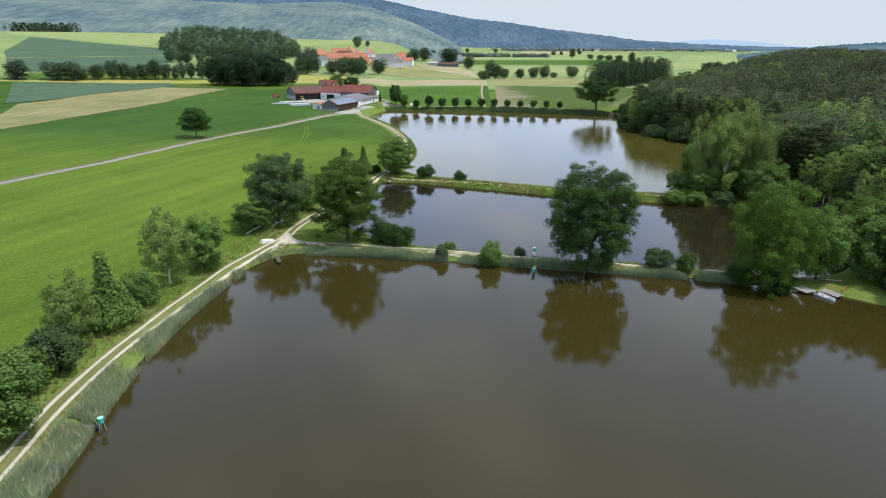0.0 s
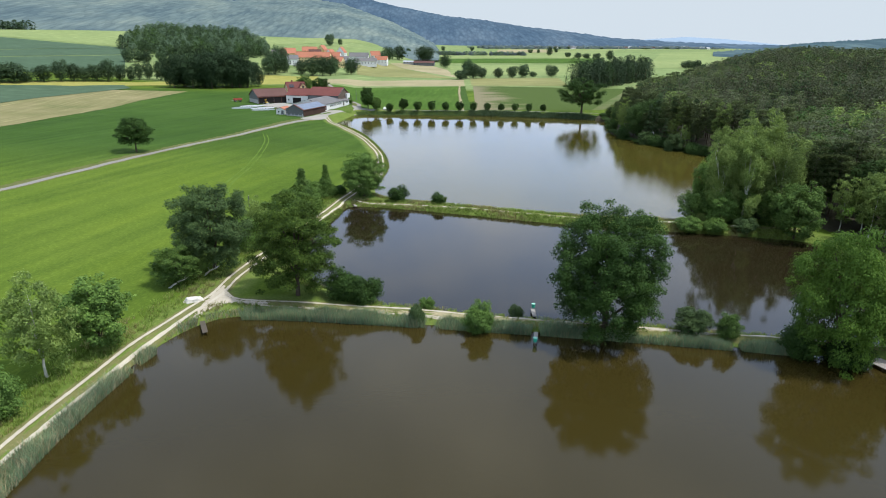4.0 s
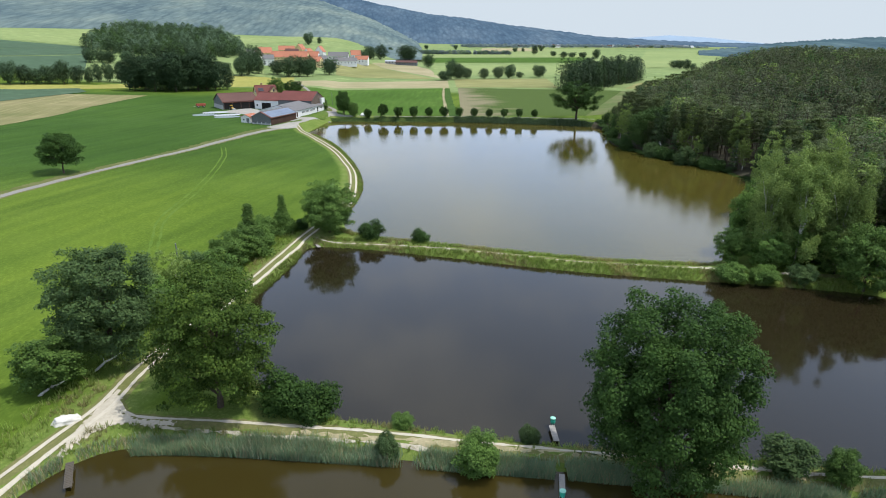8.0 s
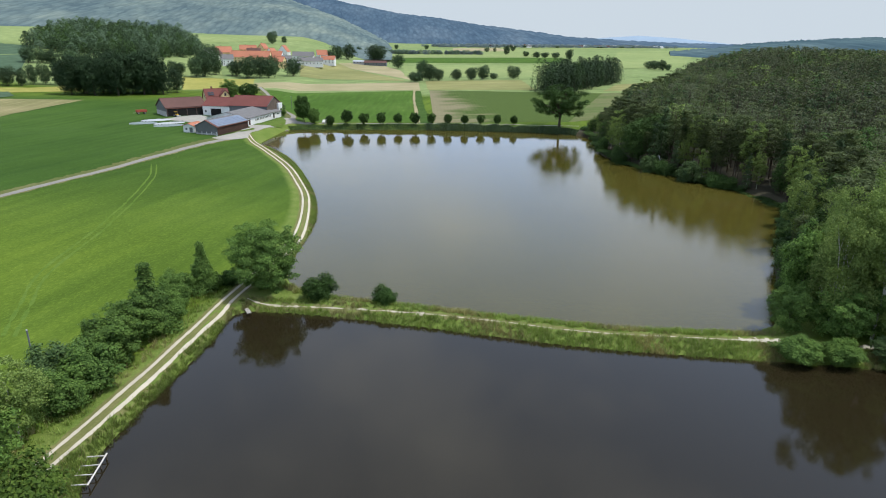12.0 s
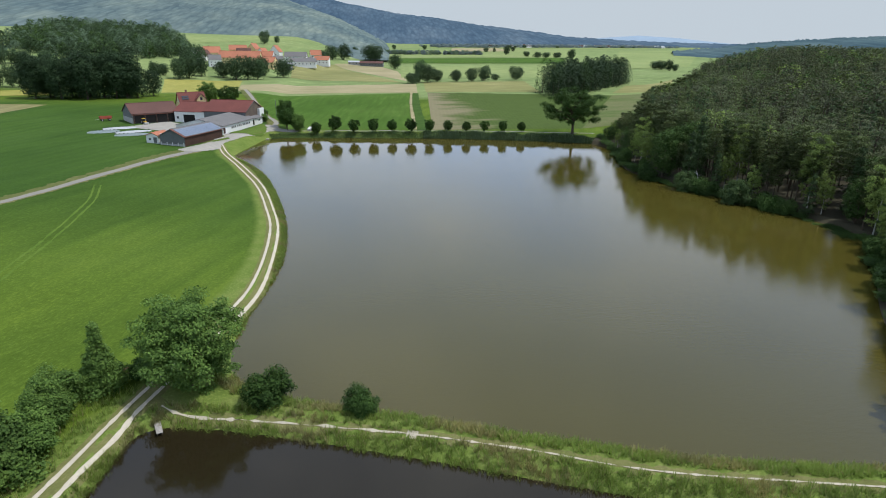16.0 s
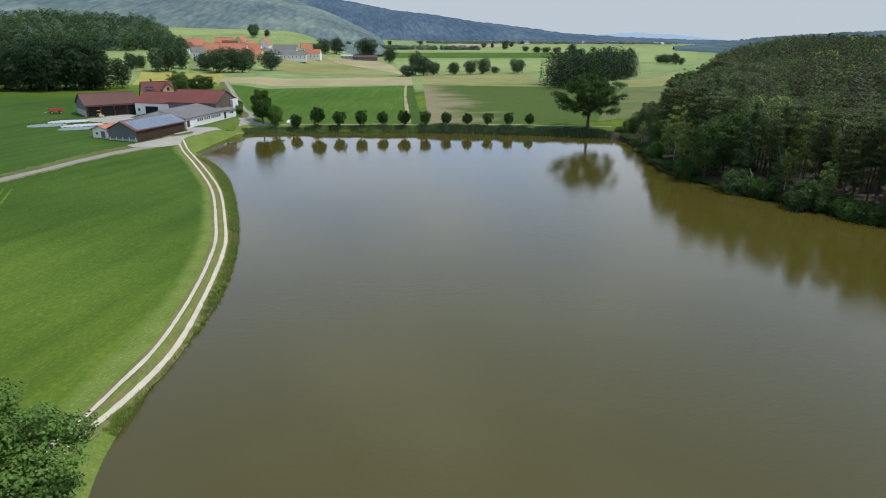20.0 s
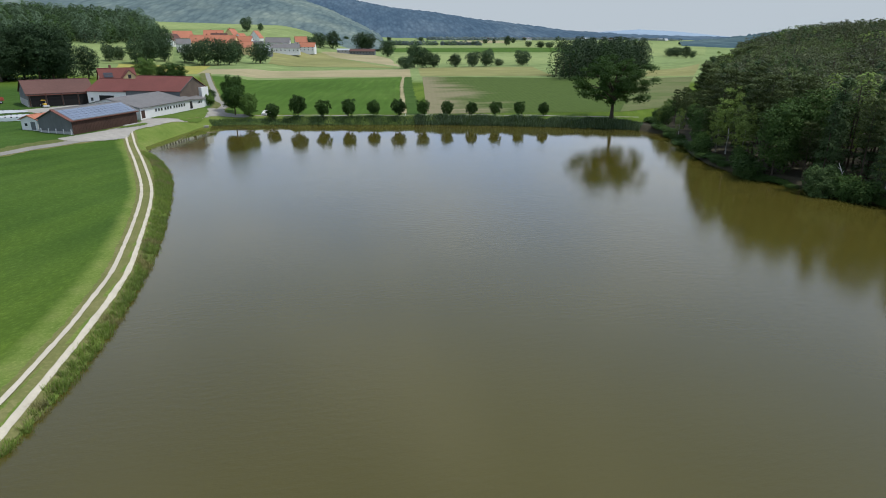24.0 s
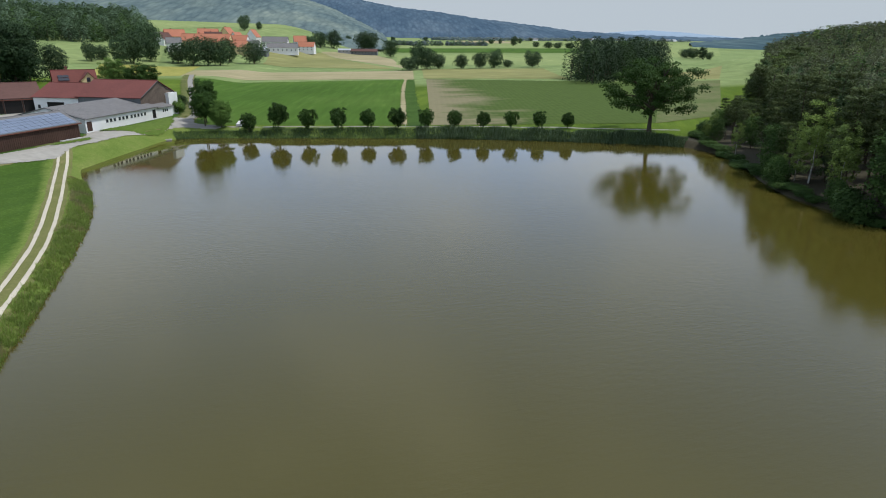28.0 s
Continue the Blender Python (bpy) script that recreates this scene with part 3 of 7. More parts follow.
DAM_PATH_C = spline([(-20.5, 195), (-15.9, 191.4), (-6.8, 189.4), (2.4, 187.2), (12, 184.8), (23.3, 181.5), (36, 176.9), (62.5, 172), (80, 168.4), (96, 166)], 6)
ROAD = spline([(-165, 20), (-141, 95), (-120, 159), (-108, 195), (-99, 230), (-92, 253), (-83, 280), (-73, 314), (-64, 345), (-58, 365), (-54.6, 382), (-51, 399), (-45.5, 413), (-42.5, 428), (-46.5, 446), (-52, 460), (-61, 492), (-77, 545), (-92, 600)], 8)
FOREST = np.array([(80, 104), (90, 112), (97, 125), (101, 145), (101, 160), (97, 172), (76, 182), (94, 211), (120.5, 249), (119, 268), (106, 297), (97.5, 318), (97.5, 336), (101, 350), (106.5, 374), (108, 394), (140, 430), (187, 490), (262, 608), (306, 686), (520, 740), (520, 20), (100, 20), (97, 70), (88, 92)], float)


def raw_height(x, y):
    """The lie of the land, with the ponds dug into it."""
    x, y = np.asarray(x, float), np.asarray(y, float)
    h = np.interp(y, [-400, 110, 200, 380, 412, 500, 700, 900, 1300, 2000, 3000, 4800], [1.1, 1.0, 1.1, 1.3, 2.4, 3.2, 4.0, 5.5, 11, 19, 27, 30])
    edge = np.interp(y, TRACK[:, 1], TRACK[:, 0])
    d = edge - x
    h = h + 3.3 * smooth(d, 2, np.interp(y, [290, 355, 440], [75, 24, 24])) * (1 - 0.4 * smooth(y, 480, 700)) + 0.018 * np.clip(d - 75, 0, 400)
    az, far = np.degrees(np.arctan2(x, np.maximum(y, 1))), np.hypot(x, y)
    d0 = np.interp(az, [-40, -30, -15, -8, 0, 6], [500, 540, 670, 745, 1000, 1300])
    h = h + smooth(-az, -2, 7) * 0.068 * np.clip(far - d0, 0, 480 + 60 * smooth(-az, 10, 30))
    shore = np.interp(y, [20, 100, 160, 185, 250, 300, 335, 390, 490, 600, 700], [98, 82, 98, 82, 124, 105, 99, 110, 180, 245, 300])
    h = h + (8.5 * smooth(x - shore, 0, 110) + 4 * smooth(x, 240, 380)) * (1 - smooth(y, 640, 900))
    spur = np.interp(y, [380, 490, 612, 690], [114, 188, 266, 305])
    h = h + 8 * smooth(x - spur, -35, 55) * smooth(y, 390, 560) * (1 - smooth(y, 700, 960)) * (1 - 0.6 * smooth(x - spur, 60, 200))
    h = h + 0.10 * np.sin(x * 0.31 + 1.7 * np.sin(y * 0.11)) * np.sin(y * 0.27)
    pad = np.array([(-68, 360), (-56, 378), (-52, 400), (-47, 428), (-72, 462), (-122, 436), (-124, 392), (-88, 368)], float)
    away = np.where(inside(x, y, pad), 0.0, off_line(x, y, pad, True))
    w = 1 - smooth(away, 0, 14)
    h = h * (1 - w) + (3.6 + 0.022 * (-62 - x) + 0.008 * (y - 362)) * w
    near = (y < 440) & (np.abs(x - 30) < 140)
    if near.any():
        px, py = x[near], y[near]
        hn = h[near]
        for pond in PONDS:
            dist = off_line(px, py, pond, True)
            dist = np.where(inside(px, py, pond), -dist, dist)
            hn = np.minimum(hn, np.where(dist < 0, np.maximum(-2.2, -0.12 + 0.4 * dist), -0.12 + np.where((py > 380) & (px > -15), 1.3, 0.6) * dist))
        h = h.copy()
        h[near] = hn
    return h


GX = np.concatenate([np.linspace(-3600, -700, 17)[:-1], np.linspace(-700, -150, 26)[:-1], np.linspace(-150, -62, 20)[:-1], np.arange(-62, 126, 1.1), np.linspace(126, 400, 24)[1:], np.linspace(400, 4200, 17)[1:]])
GY = np.concatenate([np.linspace(-500, 20, 8)[:-1], np.arange(20, 420, 1.25), np.linspace(421, 1000, 64), np.linspace(1000, 4800, 44)[1:]])
GZ = np.zeros((len(GY), len(GX)))
_gx, _gy = np.meshgrid(GX, GY)
GZ[:] = raw_height(_gx.ravel(), _gy.ravel()).reshape(GZ.shape)


def ground_z(x, y):
    """The height of the ground sheet at plan points."""
    x, y = np.atleast_1d(np.asarray(x, float)), np.atleast_1d(np.asarray(y, float))
    i = np.clip(np.searchsorted(GX, x) - 1, 0, len(GX) - 2)
    j = np.clip(np.searchsorted(GY, y) - 1, 0, len(GY) - 2)
    u = np.clip((x - GX[i]) / (GX[i + 1] - GX[i]), 0, 1)
    v = np.clip((y - GY[j]) / (GY[j + 1] - GY[j]), 0, 1)
    return (GZ[j, i] * (1 - u) + GZ[j, i + 1] * u) * (1 - v) + (GZ[j + 1, i] * (1 - u) + GZ[j + 1, i + 1] * u) * v


def gz(x, y):
    return float(ground_z(x, y)[0])


def build_ground():
    nx, ny = len(GX), len(GY)
    verts = np.stack([_gx.ravel(), _gy.ravel(), GZ.ravel()], 1)
    i = np.arange(nx * ny).reshape(ny, nx)
    faces = np.stack([i[:-1, :-1], i[:-1, 1:], i[1:, 1:], i[1:, :-1]], -1).reshape(-1, 4)
    cx, cy = verts[faces][:, :, 0].mean(1), verts[faces][:, :, 1].mean(1)
    idx = np.zeros(len(faces), int)
    wooded_ground = inside(cx, cy, FOREST)
    rim = ~wooded_ground & (cy > 196) & (cy < 396) & (cx > 70) & (cx < 130)
    wooded_ground[rim] = off_line(cx[rim], cy[rim], FOREST, True) < 9
    idx[wooded_ground] = 1
    px, py = verts[:, 0], verts[:, 1]
    near = (py > 0) & (py < 440) & (px > -75) & (px < 130)
    d = np.full(len(verts), 99.0)
    d[near] = np.min([np.where(inside(px[near], py[near], p), -1, 1) * off_line(px[near], py[near], p, True) for p in PONDS], 0)
    idx[d[faces].mean(1) < -0.4] = 2
    me = mesh_from("ground", verts, faces, [M["land"], M["forest_floor"], M["mud"]], idx, True)
    track = np.full(len(verts), 99.0)
    track[near] = off_line(px[near], py[near], TRACK[::2])
    bank = np.maximum(1 - smooth(d, 4.0, 9.0), 0.9 * (1 - smooth(track, 1.6, np.interp(py, [150, 205], [8.5, 4.0]))))
    road_x = np.interp(py, ROAD[:, 1], ROAD[:, 0])
    track_x = np.interp(py, TRACK[:, 1], TRACK[:, 0])
    # Mask for the painted cloud shade: full beyond the road, less on this side.
    cloud_shade = smooth(road_x - px, -1, 4) * smooth(py, 175, 275) * (1 - smooth(py, 470, 520))
    cloud_shade = np.maximum(cloud_shade, 0.8 * (px < track_x) * smooth(py, 205, 300) * (1 - smooth(py, 400, 440)))  # the painted cloud shade also covers the meadow towards the farm
    for name, values in (("bank", bank), ("cloud_shade", cloud_shade), ("far", np.maximum(smooth(py, 520, 620), smooth(-px, 300, 380)))):
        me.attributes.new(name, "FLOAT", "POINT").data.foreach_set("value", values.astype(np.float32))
    tagged(new("ground", me), "green meadow land with grassy pond banks", "ground", kind="structure")


def ribbon(name, line, half, material, lift, label, category, steps=2, wobble=0.0, start=0.0):
    """A strip laid along a line on the ground."""
    rng = np.random.default_rng(len(line) + int(half * 100))
    d = np.gradient(line, axis=0)
    nrm = np.stack([-d[:, 1], d[:, 0]], 1) / np.linalg.norm(d, axis=1)[:, None]
    cols = np.linspace(-1, 1, steps + 1)
    jitter = 1 + wobble * rng.normal(size=(len(line), 1))
    xy = line[:, None] + nrm[:, None] * (start + cols[None, :, None] * half * jitter[:, :, None])
    z = ground_z(xy[..., 0].ravel(), xy[..., 1].ravel()).reshape(xy.shape[:2])
    z = np.maximum(z, z.mean(1, keepdims=True) - 0.6) + lift + 0.3 * smooth(xy[..., 1], 416, 440)
    verts = np.concatenate([xy, z[..., None]], -1).reshape(-1, 3)
    i = np.arange(len(verts)).reshape(len(line), steps + 1)
    faces = np.stack([i[:-1, :-1], i[:-1, 1:], i[1:, 1:], i[1:, :-1]], -1).reshape(-1, 4)[:, ::-1]
    me = mesh_from(name, verts, faces, material, None, True)
    return tagged(new(name, me), label, category, kind="structure")


def resample(line, step):
    seg = np.r_[0, np.cumsum(np.hypot(*np.diff(line, axis=0).T))]
    s = np.arange(0, seg[-1], step)
    return np.stack([np.interp(s, seg, line[:, 0]), np.interp(s, seg, line[:, 1])], 1)


def piece(poly, a, b):
    """The run of a closed shore line between the points nearest to a and b."""
    i = int(np.argmin(np.hypot(*(poly - a).T)))
    j = int(np.argmin(np.hypot(*(poly - b).T)))
    return poly[i : j + 1] if i <= j else np.concatenate([poly[i:], poly[: j + 1]])


def patch(name, corners, material, label, lift=0.12, n=30):
    """A field: a four-cornered patch draped on the ground."""
    a, b, c, d = [np.array(p, float) for p in corners]
    u, v = np.meshgrid(np.linspace(0, 1, n + 1), np.linspace(0, 1, n + 1))
    u, v = u[..., None], v[..., None]
    xy = (a * (1 - u) + b * u) * (1 - v) + (d * (1 - u) + c * u) * v
    z = ground_z(xy[..., 0].ravel(), xy[..., 1].ravel()).reshape(n + 1, n + 1) + lift
    verts = np.concatenate([xy, z[..., None]], -1).reshape(-1, 3)
    i = np.arange(len(verts)).reshape(n + 1, n + 1)
    faces = np.stack([i[:-1, :-1], i[:-1, 1:], i[1:, 1:], i[1:, :-1]], -1).reshape(-1, 4)
    return tagged(new(name, mesh_from(name, verts, faces, material, None, True)), label, "field", kind="structure")


def drape(name, outline, material, lift, label, category, step=0.3, ragged=0.25):
    """A patch of any outline laid on the ground, with ragged edges."""
    rng = np.random.default_rng(len(name))
    line = spline(outline, 6, True)
    x0, y0, x1, y1 = *(line.min(0) - 1), *(line.max(0) + 1)
    gx, gy = np.meshgrid(np.arange(x0, x1, step), np.arange(y0, y1, step))
    px, py = gx + rng.uniform(-0.3, 0.3, gx.shape) * step, gy + rng.uniform(-0.3, 0.3, gx.shape) * step
    d = off_line(px, py, line, True)
    ok = np.where(inside(px, py, line), d, -d) > rng.uniform(-ragged, ragged, gx.shape)
    i = np.arange(gx.size).reshape(gx.shape)
    q = np.stack([i[:-1, :-1], i[:-1, 1:], i[1:, 1:], i[1:, :-1]], -1).reshape(-1, 4)
    q = q[ok.ravel()[q].all(1)]
    used, back = np.unique(q, return_inverse=True)
    vx, vy = px.ravel()[used], py.ravel()[used]
    me = mesh_from(name, np.stack([vx, vy, ground_z(vx, vy) + lift], 1), back.reshape(-1, 4), material, None, True)
    return tagged(new(name, me), label, category, kind="structure")


def sheet(name, poly, z, material, label):
    """A level sheet of water that runs a little under its banks."""
    c = poly.mean(0)
    d = poly - c
    bm = bmesh.new()
    ring = [bm.verts.new((*p, z)) for p in c + d * (1 + 0.6 / np.linalg.norm(d, axis=1, keepdims=True))]
    bm.faces.new(ring)
    bmesh.ops.triangulate(bm, faces=bm.faces[:])
    bmesh.ops.recalc_face_normals(bm, faces=bm.faces[:])
    me = bpy.data.meshes.new(name)
    bm.to_mesh(me)
    bm.free()
    if me.polygons[0].normal.z < 0:
        me.flip_normals()
    me.materials.append(material)
    return tagged(new(name, me), label, "water", kind="structure")


build_ground()
sheet("water_1", POND_A, 0.0, M["water_a"], "brown murky fish pond water, nearly still")
sheet("water_2", POND_B, 0.0, M["water_b"], "dark still fish pond water with reflections")
sheet("water_3", POND_C, 0.0, M["water_c"], "olive brown pond water, lightly rippled")

# ---- plan of the distance: woods, single trees, fields ----
FAR_WOODS = [
    ("far_wood", "dark oval wood standing in the fields", [(134, 582), (156, 598), (186, 632), (224, 688), (262, 750), (270, 788), (232, 766), (174, 692), (136, 628)], 8.0, 420, 0.80, 0, 23, 31, (11, 16)),
    ("hill_wood", "mixed wood on a low hill behind the grove", [(-360, 785), (-312, 765), (-240, 800), (-205, 850), (-222, 930), (-300, 1090), (-430, 1085), (-405, 900)], 9.5, 260, 1.15, 1, 13, 24, (11, 16)),
    ("top_wood", "dark strip of wood above the fields", [(-640, 900), (-575, 935), (-560, 975), (-640, 990)], 10.0, 40, 2.4, 0, 14, 18, (10, 14)),
]
FAR_TREES = [
    (26, 957, 20, 18), (37, 712, 11, 15), (45, 729, 22, 15), (52, 728, 18, 15), (62, 737, 13, 13), (82, 747, 12, 12), (98, 749, 14, 13), (112, 758, 16, 15), (125, 769, 7, 9),
    (148, 771, 15, 16), (-38, 1269, 12, 12), (-9, 1125, 27, 26), (-1, 1132, 25, 26), (-47, 1078, 24, 22), (-62, 1048, 21, 20), (-66, 986, 17, 15), (368, 1304, 21, 15),
]
FAR_TREES_B = [
    (-137, 723, 16, 16), (-123, 712, 22, 17), (-114, 718, 22, 16), (-106, 722, 21, 17), (-107, 755, 20, 15), (-87, 754, 19, 20), (-165, 688, 20, 15), (-160, 698, 22, 15), (-155, 717, 19, 13),
    (-185, 688, 14, 10), (-183, 702, 11, 11), (-161, 1079, 20, 16), (-149, 1115, 11, 9), (-65, 1973, 11, 17), (43, 1883, 13, 13), (6, 1686, 14, 14), (128, 1897, 14, 13),
]
FAR_TREES_C = [
    (291, 1549, 22, 16), (361, 1817, 15, 13), (314, 1447, 12, 15), (321, 1379, 13, 17), (340, 1385, 12, 17), (365, 1394, 12, 19), (406, 1014, 12, 16), (410, 1001, 14, 16), (409, 975, 16, 13),
    (417, 973, 10, 9), (274, 1731, 12, 15), (296, 1735, 12, 9), (-296, 486, 15, 19), (-304, 479, 15, 19), (-293, 494, 7, 11), (-284, 501, 13, 14), (-277, 511, 17, 12), (-272, 519, 14, 12),
]
FAR_TREES_D = [
    (-267, 525, 12, 11), (-262, 533, 14, 13), (-255, 538, 18, 13), (-251, 549, 14, 11), (-245, 555, 13, 8), (-243, 565, 15, 8), (-237, 570, 16, 9), (-229, 573, 17, 10), (-224, 578, 12, 10),
    (-305, 682, 15, 14), (-299, 692, 12, 14), (-168, 757, 26, 18), (-171, 735, 20, 18), (-290, 690, 12, 12), (-281, 705, 12, 12), (-325, 466, 15, 18),
]
FAR_TREES = FAR_TREES + FAR_TREES_B + FAR_TREES_C + FAR_TREES_D
FIELDS = [
    ("field_green", [(-38, 417), (24, 417), (32, 610), (-87, 570)], "field_green", "bright green hay field", 0.10),
    ("field_straw", [(-96, 591), (33, 617), (35, 706), (-107, 656)], "field_straw", "pale straw coloured strip", 0.10),
    ("field_headland", [(30, 611), (36, 612), (40, 704), (34, 706)], "field_straw", "bare pale headland", 0.16),
    ("field_yellow", [(-141, 567), (-96, 591), (-117, 707), (-176, 682)], "field_yellow", "yellow flowering strip", 0.10),
    ("field_mown", [(-80, 749), (28, 726), (-53, 981), (-100, 915)], "field_mown", "mown brownish meadow slope", 0.14),
    ("field_straw_slope", [(-57, 991), (34, 742), (28, 908), (-8, 1083)], "field_straw", "pale straw slope below the shed", 0.14),
    ("field_sparse", [(32, 416), (106, 420), (188, 600), (44, 617)], "field_soil", "brown field with thin green rows, greener beside the oak", 0.10),
    ("field_straw_east", [(43, 622), (138, 628), (153, 755), (48, 728)], "field_mown", "straw and soil coloured strip", 0.12),
    ("field_rows", [(106, 420), (138, 438), (239, 622), (188, 600)], "field_rows", "row crop field with curved drills", 0.12),
    ("field_pale", [(29, 794), (210, 818), (290, 1131), (35, 1017)], "field_pale", "pale green corn field", 0.2),
    ("field_pale_west", [(-192, 669), (-144, 698), (-187, 856), (-237, 794)], "field_pale", "pale green corn field behind the grove", 0.2),
    ("field_green_far", [(29, 1101), (311, 1154), (383, 1397), (22, 1281)], "field_green", "bright green far field", 0.3),
    ("field_pale_far", [(22, 1308), (408, 1440), (661, 2263), (13, 1731)], "field_pale", "pale green far field", 0.4),
    ("field_straw_far", [(182, 1742), (354, 1815), (420, 2222), (229, 2105)], "field_straw", "pale brown far field", 0.8),
    ("field_pale_east", [(340, 1000), (500, 1096), (1166, 2344), (720, 1980)], "field_pale", "pale green field beyond the wood", 0.4),
    ("field_mown_east", [(196, 621), (245, 634), (307, 744), (238, 700)], "field_mown", "dry grass strip at the wood", 0.14),
    ("field_yellow_far", [(377, 2098), (1361, 2667), (2030, 3914), (447, 2466)], "field_pale", "pale green strip on the far plain", 0.8),
    ("field_straw_west", [(-183, 283), (-171, 480), (-237, 474), (-243, 373)], "mown_stripes", "pale mown meadow with brown stripes", 0.12),
    ("field_blue_west", [(-245, 376), (-216, 491), (-233, 516), (-302, 464)], "field_blue", "blue green corn field", 0.30),
    ("field_yellow_west", [(-303, 466), (-197, 532), (-213, 573), (-311, 477)], "field_yellow", "narrow yellow green strip", 0.16),
    ("field_blue_mid", [(-338, 520), (-275, 608), (-334, 739), (-399, 615)], "field_blue", "blue green corn field on the slope", 0.2),
    ("field_pale_mid", [(-402, 620), (-336, 744), (-365, 810), (-436, 672)], "field_blue", "blue green corn field on the upper slope", 0.2),
    ("field_blue_up", [(-438, 676), (-365, 810), (-454, 799), (-521, 805)], "field_blue", "dark green corn field on the slope", 0.2),
    ("field_pale_up", [(-525, 812), (-367, 815), (-459, 1067), (-595, 920)], "field_pale", "pale yellow green field on the slope", 0.25),
    ("field_pale_behind", [(-259, 985), (-20, 1400), (-60, 1500), (-299, 1120)], "field_pale", "pale field behind the village", 0.3),
]

# ---- tracks and roads ----
_track, _dam, _damc, _road = resample(TRACK, 0.7), resample(DAM_PATH, 0.7), resample(DAM_PATH_C, 0.7), resample(ROAD, 1.5)
ribbon("track_verge", _track, 1.75, M["verge"], 0.035, "worn grassy strip of a farm track", "track", 4, 0.05)
ribbon("track_rut_west", _track, 0.27, M["gravel"], 0.12, "pale gravel wheel rut of the farm track", "track", 2, 0.10, 0.85)
ribbon("track_rut_east", _track, 0.27, M["gravel"], 0.12, "pale gravel wheel rut of the farm track", "track", 2, 0.10, -0.85)
drape("junction_gravel", [(-35.0, 119.0), (-35.0, 124.0), (-34.6, 129.0), (-33.6, 131.0), (-32.9, 129.2), (-31.9, 126.8), (-29.8, 124.8), (-27.4, 124.0), (-24.4, 123.5), (-24.4, 122.3), (-27.0, 122.3), (-29.4, 122.9), (-31.6, 122.1), (-33.2, 119.6), (-34.2, 117.6)], M["gravel_worn"], 0.10, "worn pale gravel where the paths fork", "track", 0.2, 0.45)
for s in (-0.8, 0.8):
    ribbon("meadow_tramline", resample(spline([(-49.0 + s, 179), (-52.6 + s, 190.6), (-56.1 + s, 204), (-57.1 + s, 229), (-60.1 + s, 256), (-64.5 + s, 282), (-70 + s, 300)], 6), 1.0), 0.26, M["tramline"], 0.05, "faint pale wheel mark across the meadow", "track", 2, 0.35)
ribbon("dam_path_verge", _dam, 1.1, M["verge"], 0.03, "trodden strip along the dam", "path", 3, 0.1)
ribbon("dam_dry_strip", resample(piece(POND_A, (-10, 118.4), (46, 109.6)), 0.7), 0.45, M["dry_strip"], 0.04, "strip of dry flattened straw above the reeds", "verge", 2, 0.5, 2.3)
ribbon("dam_path_rut_south", resample(spline([(-27.5, 122.8), (-22.9, 121.8), (-18.2, 121.2), (-13.7, 120.6), (-6.1, 119.6), (-0.6, 118.9), (6.0, 117.6)], 6), 0.6), 0.20, M["gravel_worn"], 0.06, "faint trodden rut on the dam", "path", 2, 0.5)
ribbon("dam_path_rut", _dam, 0.24, M["gravel"], 0.06, "pale narrow wheel rut on the dam", "path", 2, 0.25, 0.55)
ribbon("dam_path_far_verge", _damc, 0.9, M["verge"], 0.03, "worn grassy strip on the far dam", "path", 2, 0.2)
ribbon("dam_path_far", _damc[5:150], 0.12, M["gravel_worn"], 0.09, "pale broken wheel rut on the far dam", "path", 2, 0.6)
ribbon("field_ditch", resample(spline([(27.5, 413), (28.4, 460), (30.0, 520), (33.5, 606)], 6), 1.5), 2.6, M["ditch"], 0.18, "dark grassy ditch between the fields", "ditch", 4, 0.15)
ribbon("ditch_verge", resample(spline([(23.8, 417), (25.2, 470), (27.0, 530), (31.0, 608)], 6), 1.5), 0.9, M["field_straw"], 0.2, "pale dry strip beside the ditch", "verge", 2, 0.3)
ribbon("road_verge", _road, 1.9, M["verge"], 0.03, "dry grassy road verge", "verge", 4, 0.14)
ribbon("road_bank", _road, 1.3, M["dry_bank"], 0.05, "strip of tall seeding grass beside the road", "verge", 3, 0.35, 2.9)
drape("yard_paving", [(-66, 357), (-60.2, 370.6), (-58.4, 378), (-57.0, 387), (-59.6, 394), (-56.7, 395.0), (-50.6, 399.6), (-47.0, 412.9), (-46.8, 424), (-41.0, 424), (-39.1, 419), (-31.6, 415.4), (-30.5, 411.4), (-42.1, 410.0), (-48.4, 396), (-51.6, 381), (-53.6, 373.3), (-53.6, 366.7), (-55.6, 363.3), (-61.5, 354)], M["yard"], 0.13, "pale worn concrete and gravel apron at the farm", "yard", 0.3, 0.12)
ribbon("road", _road, 1.2, M["asphalt"], 0.08, "grey asphalt farm road", "road", 4)

